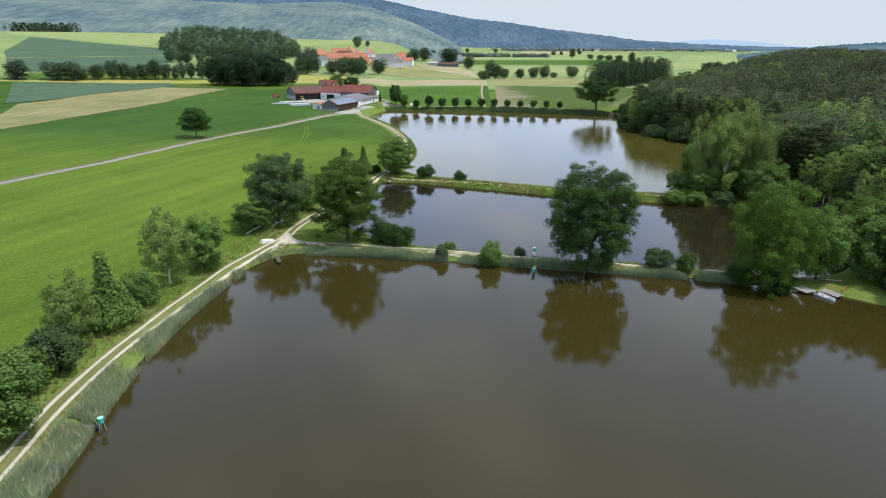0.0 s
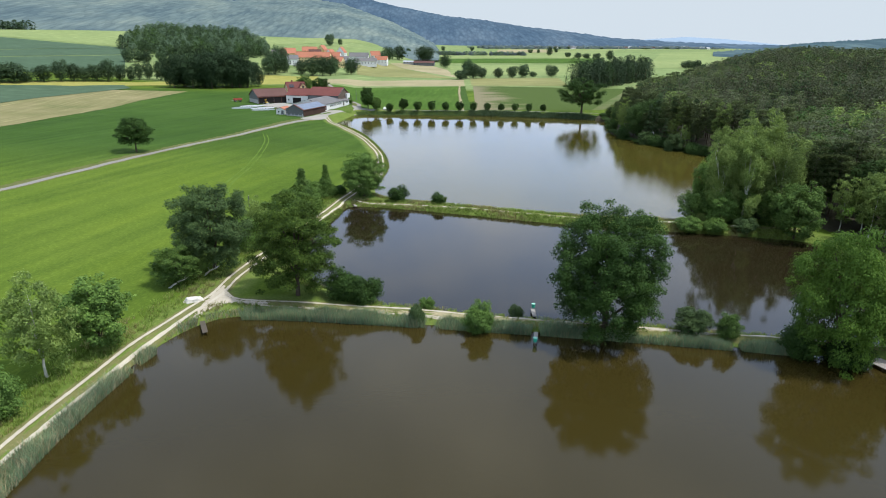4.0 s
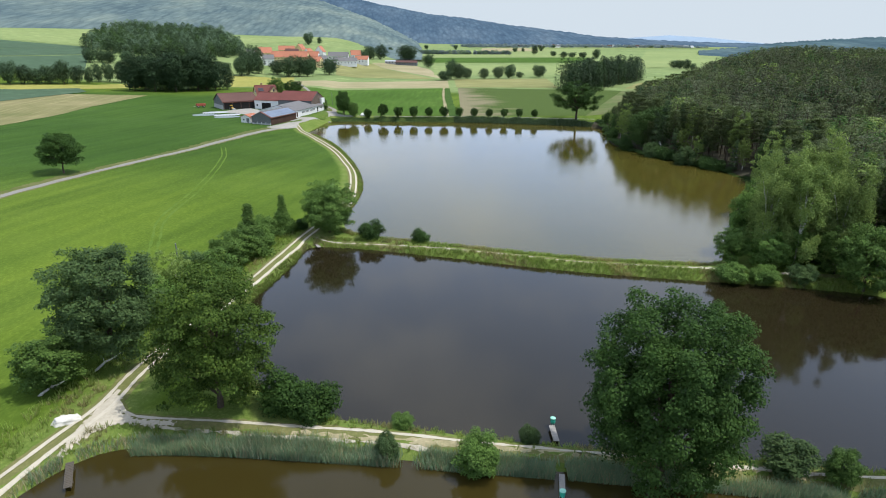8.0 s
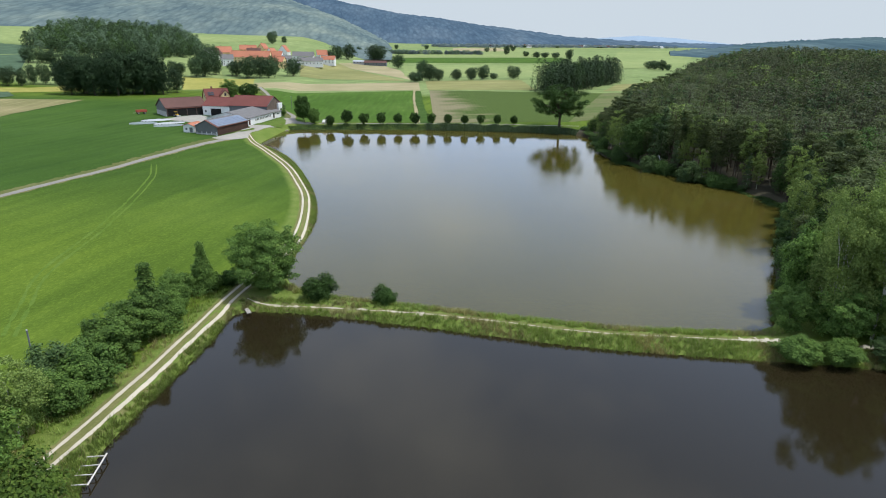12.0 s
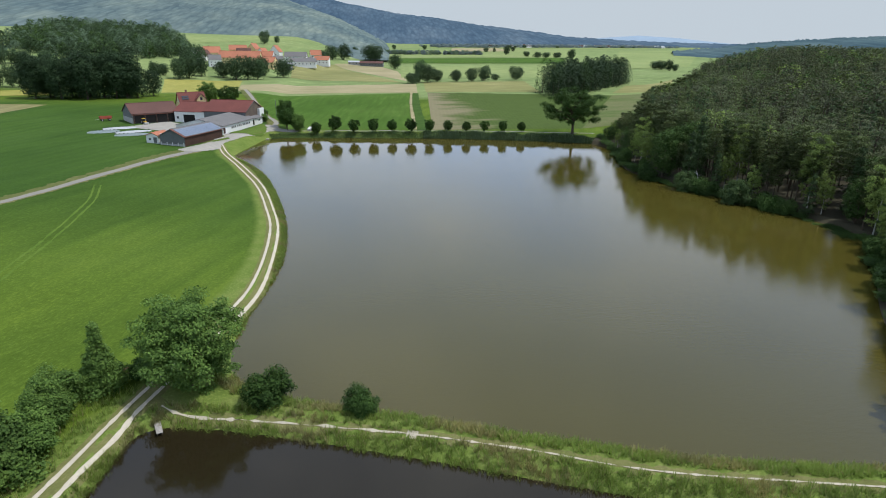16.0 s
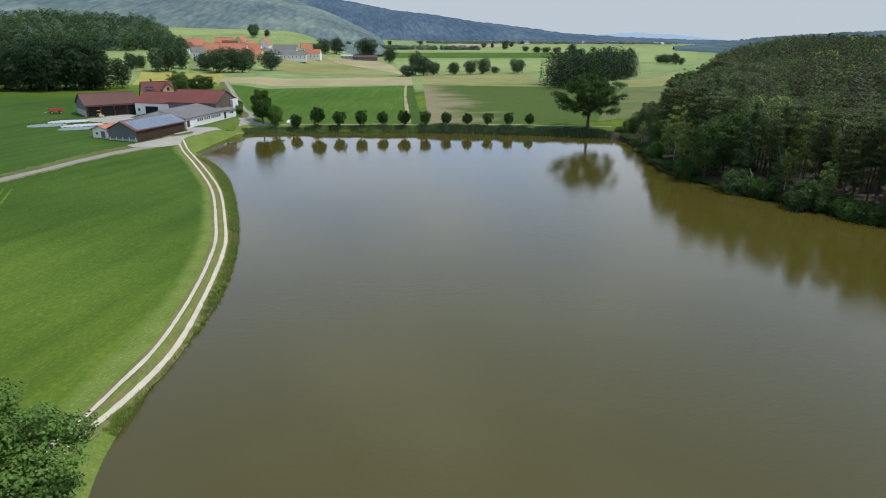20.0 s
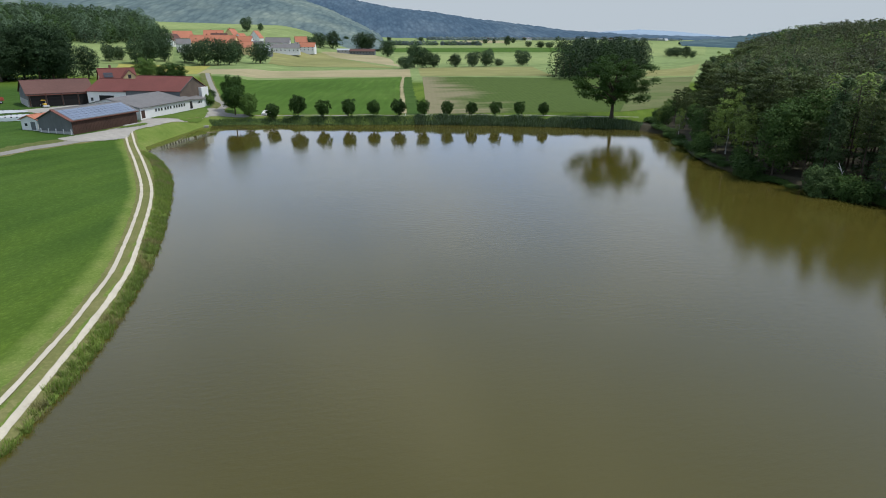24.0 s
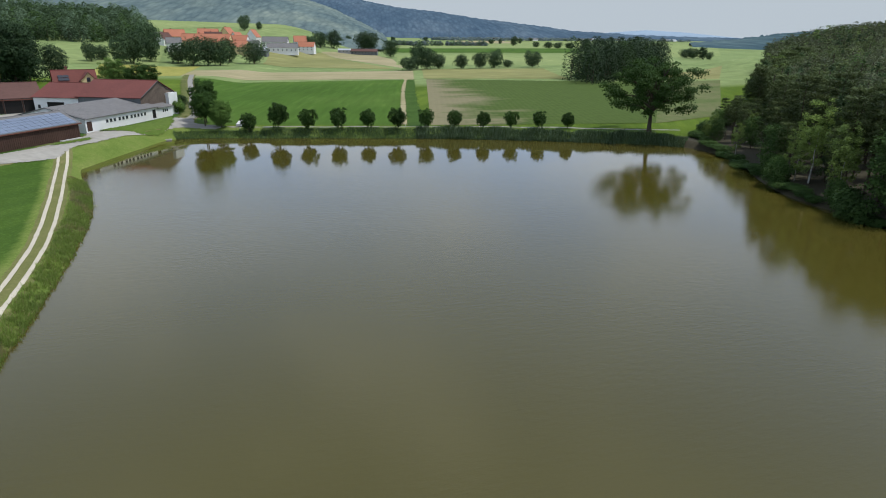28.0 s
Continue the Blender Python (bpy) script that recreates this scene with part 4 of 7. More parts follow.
# ---- trees ----
def leaf_quads(rng, pts, nrm, size, loose=0.4, along=None, slim=1.0):
    """Folded leaf sprays: a quad for each point, facing about along its normal; long and slim along a given way."""
    n = len(pts)
    nrm = nrm + rng.normal(0, loose, (n, 3))
    nrm /= np.linalg.norm(nrm, axis=1)[:, None] + 1e-9
    t = np.cross(nrm, rng.normal(size=(n, 3))) if along is None else along + rng.normal(0, 0.28, (n, 3))
    t /= np.linalg.norm(t, axis=1)[:, None] + 1e-9
    b = np.cross(nrm, t)
    b *= (slim / (np.linalg.norm(b, axis=1) + 1e-9))[:, None]
    s = (size * rng.uniform(0.6, 1.35, n))[:, None]
    fold = s * rng.uniform(-0.35, 0.35, (n, 1)) * nrm
    v = np.stack([pts - t * s * 0.5 - b * s * 0.35, pts + t * s * 0.15 - b * s * 0.55 + fold, pts + t * s * 0.55 + b * s * 0.3, pts - t * s * 0.2 + b * s * 0.5 + fold], 1)
    return v.reshape(-1, 3), np.arange(4 * n).reshape(-1, 4)


def crown_points(rng, lobes, count, flat=1.0):
    """Points on the outside of many overlapping lobes, with outward normals."""
    c = np.array([l[:3] for l in lobes])
    r = np.array([l[3] for l in lobes])
    pick = rng.choice(len(lobes), int(count * 1.7), p=r**2 / (r**2).sum())
    d = rng.normal(size=(len(pick), 3))
    d /= np.linalg.norm(d, axis=1)[:, None]
    d[:, 2] = np.where(rng.random(len(d)) < 0.6, np.abs(d[:, 2]), d[:, 2])
    rad = r[pick] * (1.22 - 0.75 * rng.random(len(pick)) ** 0.8)
    pts = c[pick] + d * rad[:, None] * (1, 1, flat)
    deep = np.zeros(len(pts), bool)
    for k in range(len(c)):
        deep |= (((pts - c[k]) / (1, 1, flat)) ** 2).sum(1) < (0.5 * r[k]) ** 2
    keep = np.flatnonzero(~deep)[:count]
    mid = c.mean(0)
    n2 = pts[keep] - mid
    n2 /= np.linalg.norm(n2, axis=1)[:, None] + 1e-9
    return pts[keep], d[keep] * 0.62 + n2 * 0.28 + (0, 0, 0.42)


def lobes_round(rng, h, w, bottom, n, rr=(0.22, 0.36), uneven=0.10, dome=0.0):
    """Lobes spread over an uneven egg from bottom to h, w wide."""
    res = []
    mid, tall = bottom + (h - bottom) * 0.5, (h - bottom) / 2
    p1, p2, p3 = rng.uniform(0, 6.28, 3)
    for k in range(n):
        cz = 1 - 2 * (k + 0.5) / n
        a = k * 2.39996 + rng.uniform(-0.3, 0.3)
        lr = w * rng.uniform(*rr)
        grow = rng.uniform(0.72, 1.06) if k % 4 else rng.uniform(0.35, 0.7)
        grow *= 1 + uneven * (math.sin(2 * a + p1 + 2 * cz) + 0.7 * math.sin(5 * a + p2 - 5 * cz) + 0.6 * math.sin(7 * cz + p3 + a)) * 0.6
        side = math.sqrt(1 - cz * cz) ** (0.85 if cz > 0 else 0.85 - 0.45 * dome)
        res.append((math.cos(a) * side * (w / 2 - lr * 0.6) * grow, math.sin(a) * side * (w / 2 - lr * 0.6) * grow, mid + cz * (tall - lr * 0.6) * grow, lr))
    return res


def lobes_cone(rng, h, w, bottom, n):
    res = []
    for k in range(n):
        s = (k + 0.5) / n
        a = k * 2.4 + rng.uniform(-0.4, 0.4)
        rad = w / 2 * (1 - s) * rng.uniform(0.35, 0.75)
        lr = max(0.10 * w, w * 0.26 * (1.05 - s))
        res.append((math.cos(a) * rad, math.sin(a) * rad, bottom + (h - bottom) * s * 0.93 + lr * 0.3, lr))
    return res


def crown_mesh(name, seed, lobes, count, size, mat, flat=1.0, hang=False):
    rng = np.random.default_rng(seed)
    p, n = crown_points(rng, lobes, count, flat)
    if hang:  # drooping twigs
        v, f = leaf_quads(rng, p, n, size * 1.4, 0.35, np.tile((0.0, 0.0, -0.5), (len(p), 1)) + rng.normal(0, 0.5, (len(p), 3)), 0.62)
    else:
        v, f = leaf_quads(rng, p, n, size)
    return mesh_from(name, v, f, mat)


def whorl_sprays(rng, xs, ys, zs, h, low, w, conical, per, size):
    """Needle sprays of many conifers at once, set on whorls of branches: flat-topped pines and, where conical, spruces."""
    n = len(xs)
    tiers = 7
    tier = rng.integers(0, tiers, (n, per))
    s = (tier + 0.5 + rng.normal(0, 0.16, (n, per))) / tiers
    arm = rng.integers(0, 5, (n, per))
    a = tier * 1.3 + arm * 1.2566 + rng.uniform(0, 6.28, (n, 1)) + 0.5 * np.sin(arm * 7.1 + tier * 3.3)
    reach = np.where(conical[:, None], 1.04 - 0.95 * s, np.sin(np.pi * np.clip(0.16 + 0.74 * s, 0, 1)) ** 0.6)
    reach = reach * (0.72 + 0.36 * np.sin(arm * 2.3 + tier * 4.1 + xs[:, None]) ** 2)
    out = np.sqrt(rng.uniform(0.03, 1.0, (n, per)))
    rad = w[:, None] / 2 * reach * out
    side = rng.normal(0, 0.10, (n, per)) * w[:, None] * (0.35 + 0.65 * out)
    lift = np.where(conical[:, None], -0.22, 0.14) * rad * out
    px = xs[:, None] + np.cos(a) * rad - np.sin(a) * side
    py = ys[:, None] + np.sin(a) * rad + np.cos(a) * side
    pz = zs[:, None] + low[:, None] + (h - low)[:, None] * s + lift + rng.normal(0, 0.15, (n, per))
    pts = np.stack([px, py, pz], -1).reshape(-1, 3)
    flat_a = a.ravel()
    nrm = np.stack([0.35 * np.cos(flat_a), 0.35 * np.sin(flat_a), np.ones(n * per)], 1)
    way = np.stack([np.cos(flat_a), np.sin(flat_a), np.repeat(np.where(conical, -0.35, 0.25), per)], 1)
    return leaf_quads(rng, pts, nrm, size, 0.32, way, 0.42)


def trunk_mesh(rng, h, r, lean=0.0, mat=None):
    bm = bmesh.new()
    p = Vector((0, 0, -0.5))
    n = 5
    for k in range(n):
        q = Vector((lean * (k + 1) / n + rng.uniform(-0.12, 0.12), rng.uniform(-0.12, 0.12), h * (k + 1) / n))
        tube(bm, p, q, r * (1.25 if k == 0 else 1 - k / n * 0.8), r * (1 - (k + 1) / n * 0.8), 8)
        p = q
    me = bpy.data.meshes.new("trunk")
    bm.to_mesh(me)
    bm.free()
    me.materials.append(mat or M["bark"])
    return me


def limb_meshes(rng, lobes, base_z, r, mat=None, most=9):
    """The main limbs, each a mesh of its own: a bent, tapering branch with two forks."""
    res = []
    for x, y, z, lr in lobes[:: max(1, len(lobes) // most)]:
        bm = bmesh.new()
        z0 = min(base_z + (z - base_z) * 0.35, z - 0.3)
        a, b = Vector((0, 0, max(z0, 0.4))), Vector((x * 0.9, y * 0.9, z))
        m = (a + b) / 2 + Vector((0, 0, 0.12 * (b - a).length))
        tube(bm, a, m, r * 0.45, r * 0.3, 6)
        tube(bm, m, b, r * 0.3, r * 0.08, 6)
        for k in (-1, 1):
            f = Vector((rng.uniform(-1, 1), rng.uniform(-1, 1), rng.uniform(0.2, 1))) * lr * 0.9
            tube(bm, m, m + (b - m) * 0.5 + f, r * 0.16, r * 0.05, 5)
        me = bpy.data.meshes.new("limb")
        bm.to_mesh(me)
        bm.free()
        me.materials.append(mat or M["bark"])
        res.append(me)
    return res


TREES = {}


def tree_kind(key, seed, shape, h, w, bottom, nl, leaves, size, leaf, trunk_r=None, bark="bark", rr=(0.22, 0.36), flat=1.0, limbs=9, uneven=0.10, hang=False, dome=0.0):
    """Meshes of one kind of tree: trunk, limbs and crown, for trees h metres high."""
    rng = np.random.default_rng(seed)
    lobes = lobes_cone(rng, h, w, bottom, nl) if shape == "cone" else lobes_round(rng, h, w, bottom, nl, rr, uneven, dome)
    r = trunk_r or h * 0.016
    TREES[key] = (h, w, trunk_mesh(rng, h * (0.9 if shape == "cone" else 0.62), r, 0, M[bark]), limb_meshes(rng, lobes, bottom, r, M[bark], limbs), crown_mesh("crown", seed + 1, lobes, leaves, size, M[leaf], flat, hang))


def conifer_kind(key, seed, h, w, bottom, sprays, size, leaf, trunk_r, conical):
    """Meshes of a pine or spruce whose crown is built of whorls."""
    rng = np.random.default_rng(seed)
    one = np.zeros(1)
    v, f = whorl_sprays(rng, one, one, one, np.array([float(h)]), np.array([float(bottom)]), np.array([float(w)]), np.array([conical]), sprays, size)
    lobes = lobes_cone(rng, h, w, bottom, 12)
    TREES[key] = (h, w, trunk_mesh(rng, h * 0.94, trunk_r, 0, M["bark"]), limb_meshes(rng, lobes, bottom, trunk_r, M["bark"], 6), mesh_from("crown", v, f, M[leaf]))


def plant(key, x, y, h=None, turn=0.0, name="tree", label="", category="tree", group="", w=None, sink=0.0, limbs=True):
    """A tree of that kind on the ground, h metres high and w wide."""
    th, tw, trunk, limb, crown = TREES[key]
    s = (h or th) / th
    sw = (w / tw) if w else s
    ob = new(name)
    ob.matrix_world = pose(x, y, gz(x, y) - sink, 0, 0, turn) @ Matrix.Diagonal((sw, sw, s, 1))
    tagged(ob, label, category, group)
    part("trunk", trunk, None, ob)
    for me in limb if limbs else ():
        part("limb", me, None, ob)
    part("crown", crown, None, ob)
    return ob


tree_kind("oak", 3, "round", 20.5, 18, 0.9, 400, 80000, 0.22, "leaf_oak", 0.55, rr=(0.045, 0.085), flat=0.8, limbs=12, uneven=0.09, dome=0.9)
tree_kind("maple", 5, "round", 19, 17, 0.6, 190, 48000, 0.25, "leaf_maple", 0.42, rr=(0.05, 0.12), flat=0.55, limbs=12, uneven=0.24, dome=0.6)
tree_kind("maple_b", 6, "round", 19, 20, -0.6, 220, 48000, 0.26, "leaf_bright", 0.4, rr=(0.05, 0.11), flat=0.65, limbs=12, uneven=0.15, dome=0.8)
tree_kind("ash", 7, "round", 17, 14, 0.6, 210, 44000, 0.23, "leaf_ash", 0.35, rr=(0.05, 0.11), flat=0.85, limbs=12, uneven=0.12, dome=0.7)
tree_kind("round", 9, "round", 12.5, 13, -0.4, 150, 32000, 0.23, "leaf_shrub", 0.32, rr=(0.06, 0.13), flat=0.6, limbs=9, uneven=0.16)
tree_kind("birch", 11, "round", 14, 9, 1.2, 80, 12000, 0.20, "leaf_birch", 0.18, "bark_birch", rr=(0.06, 0.13), limbs=9, uneven=0.18, hang=True)
tree_kind("big_birch", 12, "round", 24, 11, -0.8, 64, 20000, 0.24, "leaf_birch", 0.26, "bark_birch", rr=(0.08, 0.17), flat=1.5, limbs=9, uneven=0.4, hang=True)
tree_kind("tall_birch", 14, "round", 24, 10, 2.5, 36, 14000, 0.24, "leaf_birch", 0.24, "bark_birch", rr=(0.08, 0.18), flat=1.6, limbs=9, uneven=0.4, hang=True)
tree_kind("alder", 13, "round", 11, 8.5, 0.2, 90, 13000, 0.25, "leaf_shrub", 0.16, rr=(0.07, 0.15), flat=0.9, uneven=0.18)
tree_kind("slim", 15, "cone", 9.5, 5.6, 0.1, 60, 11000, 0.21, "leaf_shrub", 0.13, flat=0.7)
tree_kind("bush", 17, "round", 6, 6.5, -0.5, 64, 9500, 0.20, "leaf_shrub", 0.10, rr=(0.08, 0.16), flat=0.9, uneven=0.2)
tree_kind("bush_grey", 19, "round", 6, 6.5, -0.5, 44, 6400, 0.24, "leaf_ash", 0.10, rr=(0.09, 0.17), uneven=0.16)
tree_kind("bush_dark", 20, "round", 4.2, 5.5, -0.5, 34, 7000, 0.20, "leaf_oak", 0.08, rr=(0.11, 0.2), uneven=0.11)
tree_kind("young", 21, "round", 6.2, 5.2, 0.5, 46, 4600, 0.25, "leaf_oak", 0.10, rr=(0.09, 0.17), flat=1.0, uneven=0.16)
tree_kind("field_oak", 23, "round", 22, 25, 5.2, 120, 26000, 0.36, "leaf_oak", 0.75, rr=(0.05, 0.10), flat=0.65, limbs=16, uneven=0.26)
tree_kind("lone", 25, "round", 13, 13, 2.2, 70, 16000, 0.28, "leaf_oak", 0.28, rr=(0.07, 0.15), flat=0.65, limbs=9, uneven=0.14)
tree_kind("grove", 27, "round", 24, 17, 0.5, 80, 8000, 0.50, "leaf_dark", 0.4, rr=(0.09, 0.19), uneven=0.12)
tree_kind("far", 29, "round", 12, 11, -0.6, 30, 2600, 0.52, "leaf_field", 0.25, rr=(0.12, 0.24), limbs=2, uneven=0.16)

# around the ponds: kind, x, y, height, width, name, label
BY_POND = [
    ("oak", 30.2, 113.2, 20.6, 17.0, "oak_tree", "large round dark green oak on the pond dam"),
    ("maple", -19.8, 126.2, 19.0, 14.6, "maple_tree", "tall spreading green tree beside the dam junction"),
    ("ash", -38.2, 138.6, 17.2, 14.5, "ash_tree", "broad grey green tree beside the track"),
    ("maple_b", 61.4, 105.6, 21.0, 14.6, "maple_tree", "bright green spreading maple at the pond corner"),
    ("bush_dark", 57.0, 107.4, 4.8, 6.0, "willow_shrub", "dark green shrub under the maple"),
    ("bush_dark", 62.6, 104.6, 4.4, 6.4, "willow_shrub", "dark green shrub hanging over the water"),
    ("alder", 71.5, 107.5, 13.6, 9.5, "alder_tree", "bright green tree beside the jetty"),
    ("round", -15.6, 197.2, 12.6, 13.0, "oak_tree", "dense round dark green tree at the dam end"),
    ("slim", -26.3, 197.0, 9.3, 6.0, "alder_tree", "slender dark green tree beside the track"),
    ("slim", -29.8, 181.6, 11.2, 8.2, "alder_tree", "pointed dark green tree in the hedge beside the track"),
    ("alder", -31.6, 172.0, 7.2, 8.0, "alder_shrub", "dark green hedge shrub beside the track"),
    ("bush", -31.4, 165.4, 6.2, 7.4, "alder_shrub", "dark green hedge shrub beside the track"),
    ("birch", -35.0, 155.5, 10.0, 7.6, "birch_tree", "thin pale yellow green birch beside the track"),
    ("bush_grey", -36.0, 165.5, 6.6, 6.2, "willow_shrub", "pale grey green willow shrub beside the track"),
    ("bush", -29.0, 189.0, 6.0, 6.0, "alder_shrub", "green hedge shrub beside the track"),
    ("alder", -35.5, 150.0, 7.5, 7.5, "alder_tree", "dark green tree in the hedge beside the track"),
    ("bush", -32.6, 161.0, 5.4, 6.6, "alder_shrub", "dark green hedge shrub beside the track"),
    ("bush", -33.0, 169.5, 5.6, 6.8, "alder_shrub", "dark green hedge shrub beside the track"),
    ("alder", -30.6, 177.2, 7.8, 7.4, "alder_tree", "dark green tree in the hedge beside the track"),
    ("bush", -28.2, 184.4, 5.0, 6.0, "alder_shrub", "dark green hedge shrub beside the track"),
    ("bush", -29.6, 192.8, 5.4, 6.4, "alder_shrub", "dark green hedge shrub beside the track"),
    ("bush_dark", -22.6, 199.6, 2.6, 4.0, "alder_shrub", "low dark green shrub beside the track"),
    ("alder", -46.2, 55.6, 9.6, 10.5, "alder_tree", "leafy green shrub tree beside the track"),
    ("bush", -49.5, 63.5, 6.0, 8.0, "alder_shrub", "leafy green shrub beside the track"),
    ("bush_grey", -48.6, 68.6, 6.2, 7.0, "willow_shrub", "grey green willow shrub beside the track"),
    ("birch", -50.2, 76.6, 10.6, 7.6, "birch_tree", "thin pale green birch beside the track"),
    ("slim", -48.2, 82.4, 12.2, 7.8, "alder_tree", "tall narrow green alder beside the track"),
    ("bush", -47.4, 90.4, 6.2, 6.6, "alder_shrub", "leafy green shrub beside the track"),
    ("bush_grey", -50.0, 72.0, 5.2, 7.5, "willow_shrub", "grey green willow shrub beside the track"),
    ("alder", -50.5, 48.0, 9.0, 10.0, "alder_tree", "leafy green shrub tree beside the track"),
    ("birch", -46.8, 99.2, 13.8, 9.0, "birch_tree", "pale leaved birch with a white trunk"),
    ("alder", -44.0, 107.6, 10.8, 9.6, "alder_tree", "leafy green alder beside the track"),
    ("alder", -42.2, 131.0, 7.8, 8.2, "willow_shrub", "green shrub with bare dead branches"),
    ("bush_dark", -11.6, 125.2, 5.2, 7.0, "alder_shrub", "broad dark green shrub on the bank"),
    ("bush_dark", -8.0, 124.4, 4.4, 6.4, "alder_shrub", "dark green shrub on the bank"),
    ("bush_grey", 1.0, 117.0, 3.4, 3.0, "willow_shrub", "small grey green willow in the reeds"),
    ("bush", 2.6, 122.2, 2.2, 3.0, "alder_shrub", "small green shrub at the water"),
    ("bush", 10.7, 114.6, 5.6, 5.2, "willow_shrub", "round green willow shrub in the reeds"),
    ("bush_grey", 43.6, 112.6, 3.8, 6.0, "willow_shrub", "low grey green willow shrub in the reeds"),
    ("bush", 48.4, 110.8, 4.2, 4.0, "willow_shrub", "small green willow shrub in the reeds"),
    ("bush_grey", 17.2, 119.0, 2.3, 2.6, "willow_shrub", "small pale willow shrub on the bank"),
    ("bush_dark", -5.6, 193.0, 4.0, 6.2, "willow_shrub", "low round dark green shrub on the dam"),
    ("bush_dark", 5.4, 190.4, 3.2, 4.8, "willow_shrub", "low round green shrub on the dam"),
    ("big_birch", 75.6, 175.0, 21.0, 9.0, "birch_tree", "tall pale green birch with hanging twigs at the wood's edge"),
    ("tall_birch", 80.4, 171.6, 23.5, 9.5, "birch_tree", "tall pale green birch with hanging twigs at the wood's edge"),
    ("big_birch", 84.6, 177.6, 24.5, 10.0, "birch_tree", "tall pale green birch with hanging twigs at the wood's edge"),
    ("alder", 76.6, 183.4, 15.0, 9.0, "alder_tree", "dark green alder between the birches"),
    ("big_birch", 88.6, 171.6, 22.0, 9.0, "birch_tree", "tall pale green birch with hanging twigs at the wood's edge"),
    ("tall_birch", 90.0, 180.0, 24.0, 10.5, "birch_tree", "tall pale green birch with hanging twigs at the wood's edge"),
    ("big_birch", 85.0, 185.5, 21.5, 9.0, "birch_tree", "tall pale green birch with hanging twigs at the wood's edge"),
    ("alder", 75.0, 172.0, 8.5, 8.0, "alder_shrub", "dark green shrub under the birches"),
    ("alder", 81.0, 173.4, 9.0, 8.5, "alder_tree", "dark green alder under the birches"),
    ("alder", 87.0, 168.6, 9.5, 9.0, "alder_tree", "dark green alder under the birches"),
    ("alder", 69.2, 175.4, 7.6, 7.0, "alder_shrub", "bright green shrub at the dam end"),
    ("alder", 88.0, 161.6, 13.6, 11.0, "alder_tree", "green alder at the dam end"),
    ("bush", 65.5, 167.6, 3.6, 7.0, "willow_shrub", "low green shrub on the dam"),
    ("bush", 71.5, 166.4, 3.4, 6.2, "willow_shrub", "low green shrub on the dam"),
    ("bush_grey", 78.5, 165.6, 3.4, 6.0, "willow_shrub", "low green shrub on the dam"),
    ("alder", 80.5, 108.5, 14.0, 11.0, "alder_tree", "dark green alder behind the jetty"),
    ("alder", 87.0, 103.0, 15.0, 11.0, "alder_tree", "dark green alder behind the jetty"),
    ("maple", 84.5, 114.5, 16.0, 13.0, "maple_tree", "leafy green tree at the wood's edge"),
    ("alder", 92.0, 108.0, 16.0, 12.0, "alder_tree", "dark green alder at the wood's edge"),
    ("alder", 91.0, 96.0, 14.0, 11.0, "alder_tree", "dark green alder beside the pond"),
    ("alder", 96.0, 118.0, 16.0, 12.0, "alder_tree", "dark green alder at the wood's edge"),
    ("bush", 82.0, 100.0, 4.5, 6.0, "alder_shrub", "leafy green shrub beside the jetty"),
    ("lone", -101.3, 246, 12.6, 13.0, "field_maple", "single dark green tree beside the farm road"),
    ("field_oak", 95.0, 400.0, 21.8, 24.5, "oak_tree", "large spreading oak with a tall bare trunk"),
    ("lone", -35.0, 414.0, 10.5, 8.6, "lime_tree", "dense dark green tree beside the road"),
    ("round", -30.0, 412.5, 8.0, 7.0, "lime_tree", "dense dark green tree beside the road"),
    ("lone", -36.5, 421.0, 13.5, 9.0, "lime_tree", "dense dark green tree beside the road"),
    ("bush_grey", 107.4, 285.6, 8.2, 8.6, "willow_shrub", "pale grey green willow hanging over the water"),
    ("bush_grey", 100.5, 301.5, 7.0, 7.0, "willow_shrub", "pale green willow at the wood's edge"),
    ("round", -88.0, 486.0, 13.0, 11.0, "walnut_tree", "dark green round tree behind the farm"),
    ("lone", -76.0, 482.0, 12.0, 13.0, "walnut_tree", "dark green round tree behind the farm"),
    ("bush_grey", -52.5, 446.0, 5.5, 7.0, "elder_shrub", "flowering shrub beside the farm road"),
    ("bush", -50.0, 436.0, 4.5, 6.5, "elder_shrub", "green shrub beside the farm road"),
]
for k, (key, x, y, h, w, name, label) in enumerate(BY_POND):
    plant(key, x, y, h, k * 77.0, name, label, "shrub" if "shrub" in name else "tree", "trees round the ponds", w)
for k, x in enumerate(np.linspace(-21.6, 73.2, 12)):
    plant("young", float(x), 409.8 + 0.5 * math.sin(k * 2.1) - 0.03 * k, (5.9, 7.6, 6.4, 6.5, 5.8, 6.4, 6.0, 5.6, 5.3, 5.4, 5.4, 5.0)[k], k * 50.0, "lime_tree", "small clipped dark green tree in the row along the bank", "tree", "tree row on the far bank")
# the dark grove behind the farm
rng = np.random.default_rng(31)
for k in range(24):
    s = k / 23
    x, y = -196 + 58 * s + rng.uniform(-5, 5), 508 + rng.uniform(0, 36)
    plant("grove", x, y, rng.uniform(22, 29) * (0.75 if s > 0.88 else 1), rng.uniform(0, 360), "grove_tree", "tall dark tree of the grove behind the farm", "tree", "dark grove", limbs=False)


# ---- the wood on the east shore ----
def forest_spots():
    rng = np.random.default_rng(41)
    xs, ys = np.meshgrid(np.arange(78, 520, 5.0), np.arange(22, 745, 5.0))
    x = (xs + rng.uniform(-2.1, 2.1, xs.shape)).ravel()
    y = (ys + rng.uniform(-2.1, 2.1, ys.shape)).ravel()
    ok = inside(x, y, FOREST)
    x, y = x[ok], y[ok]
    return x, y, off_line(x, y, FOREST, True), rng


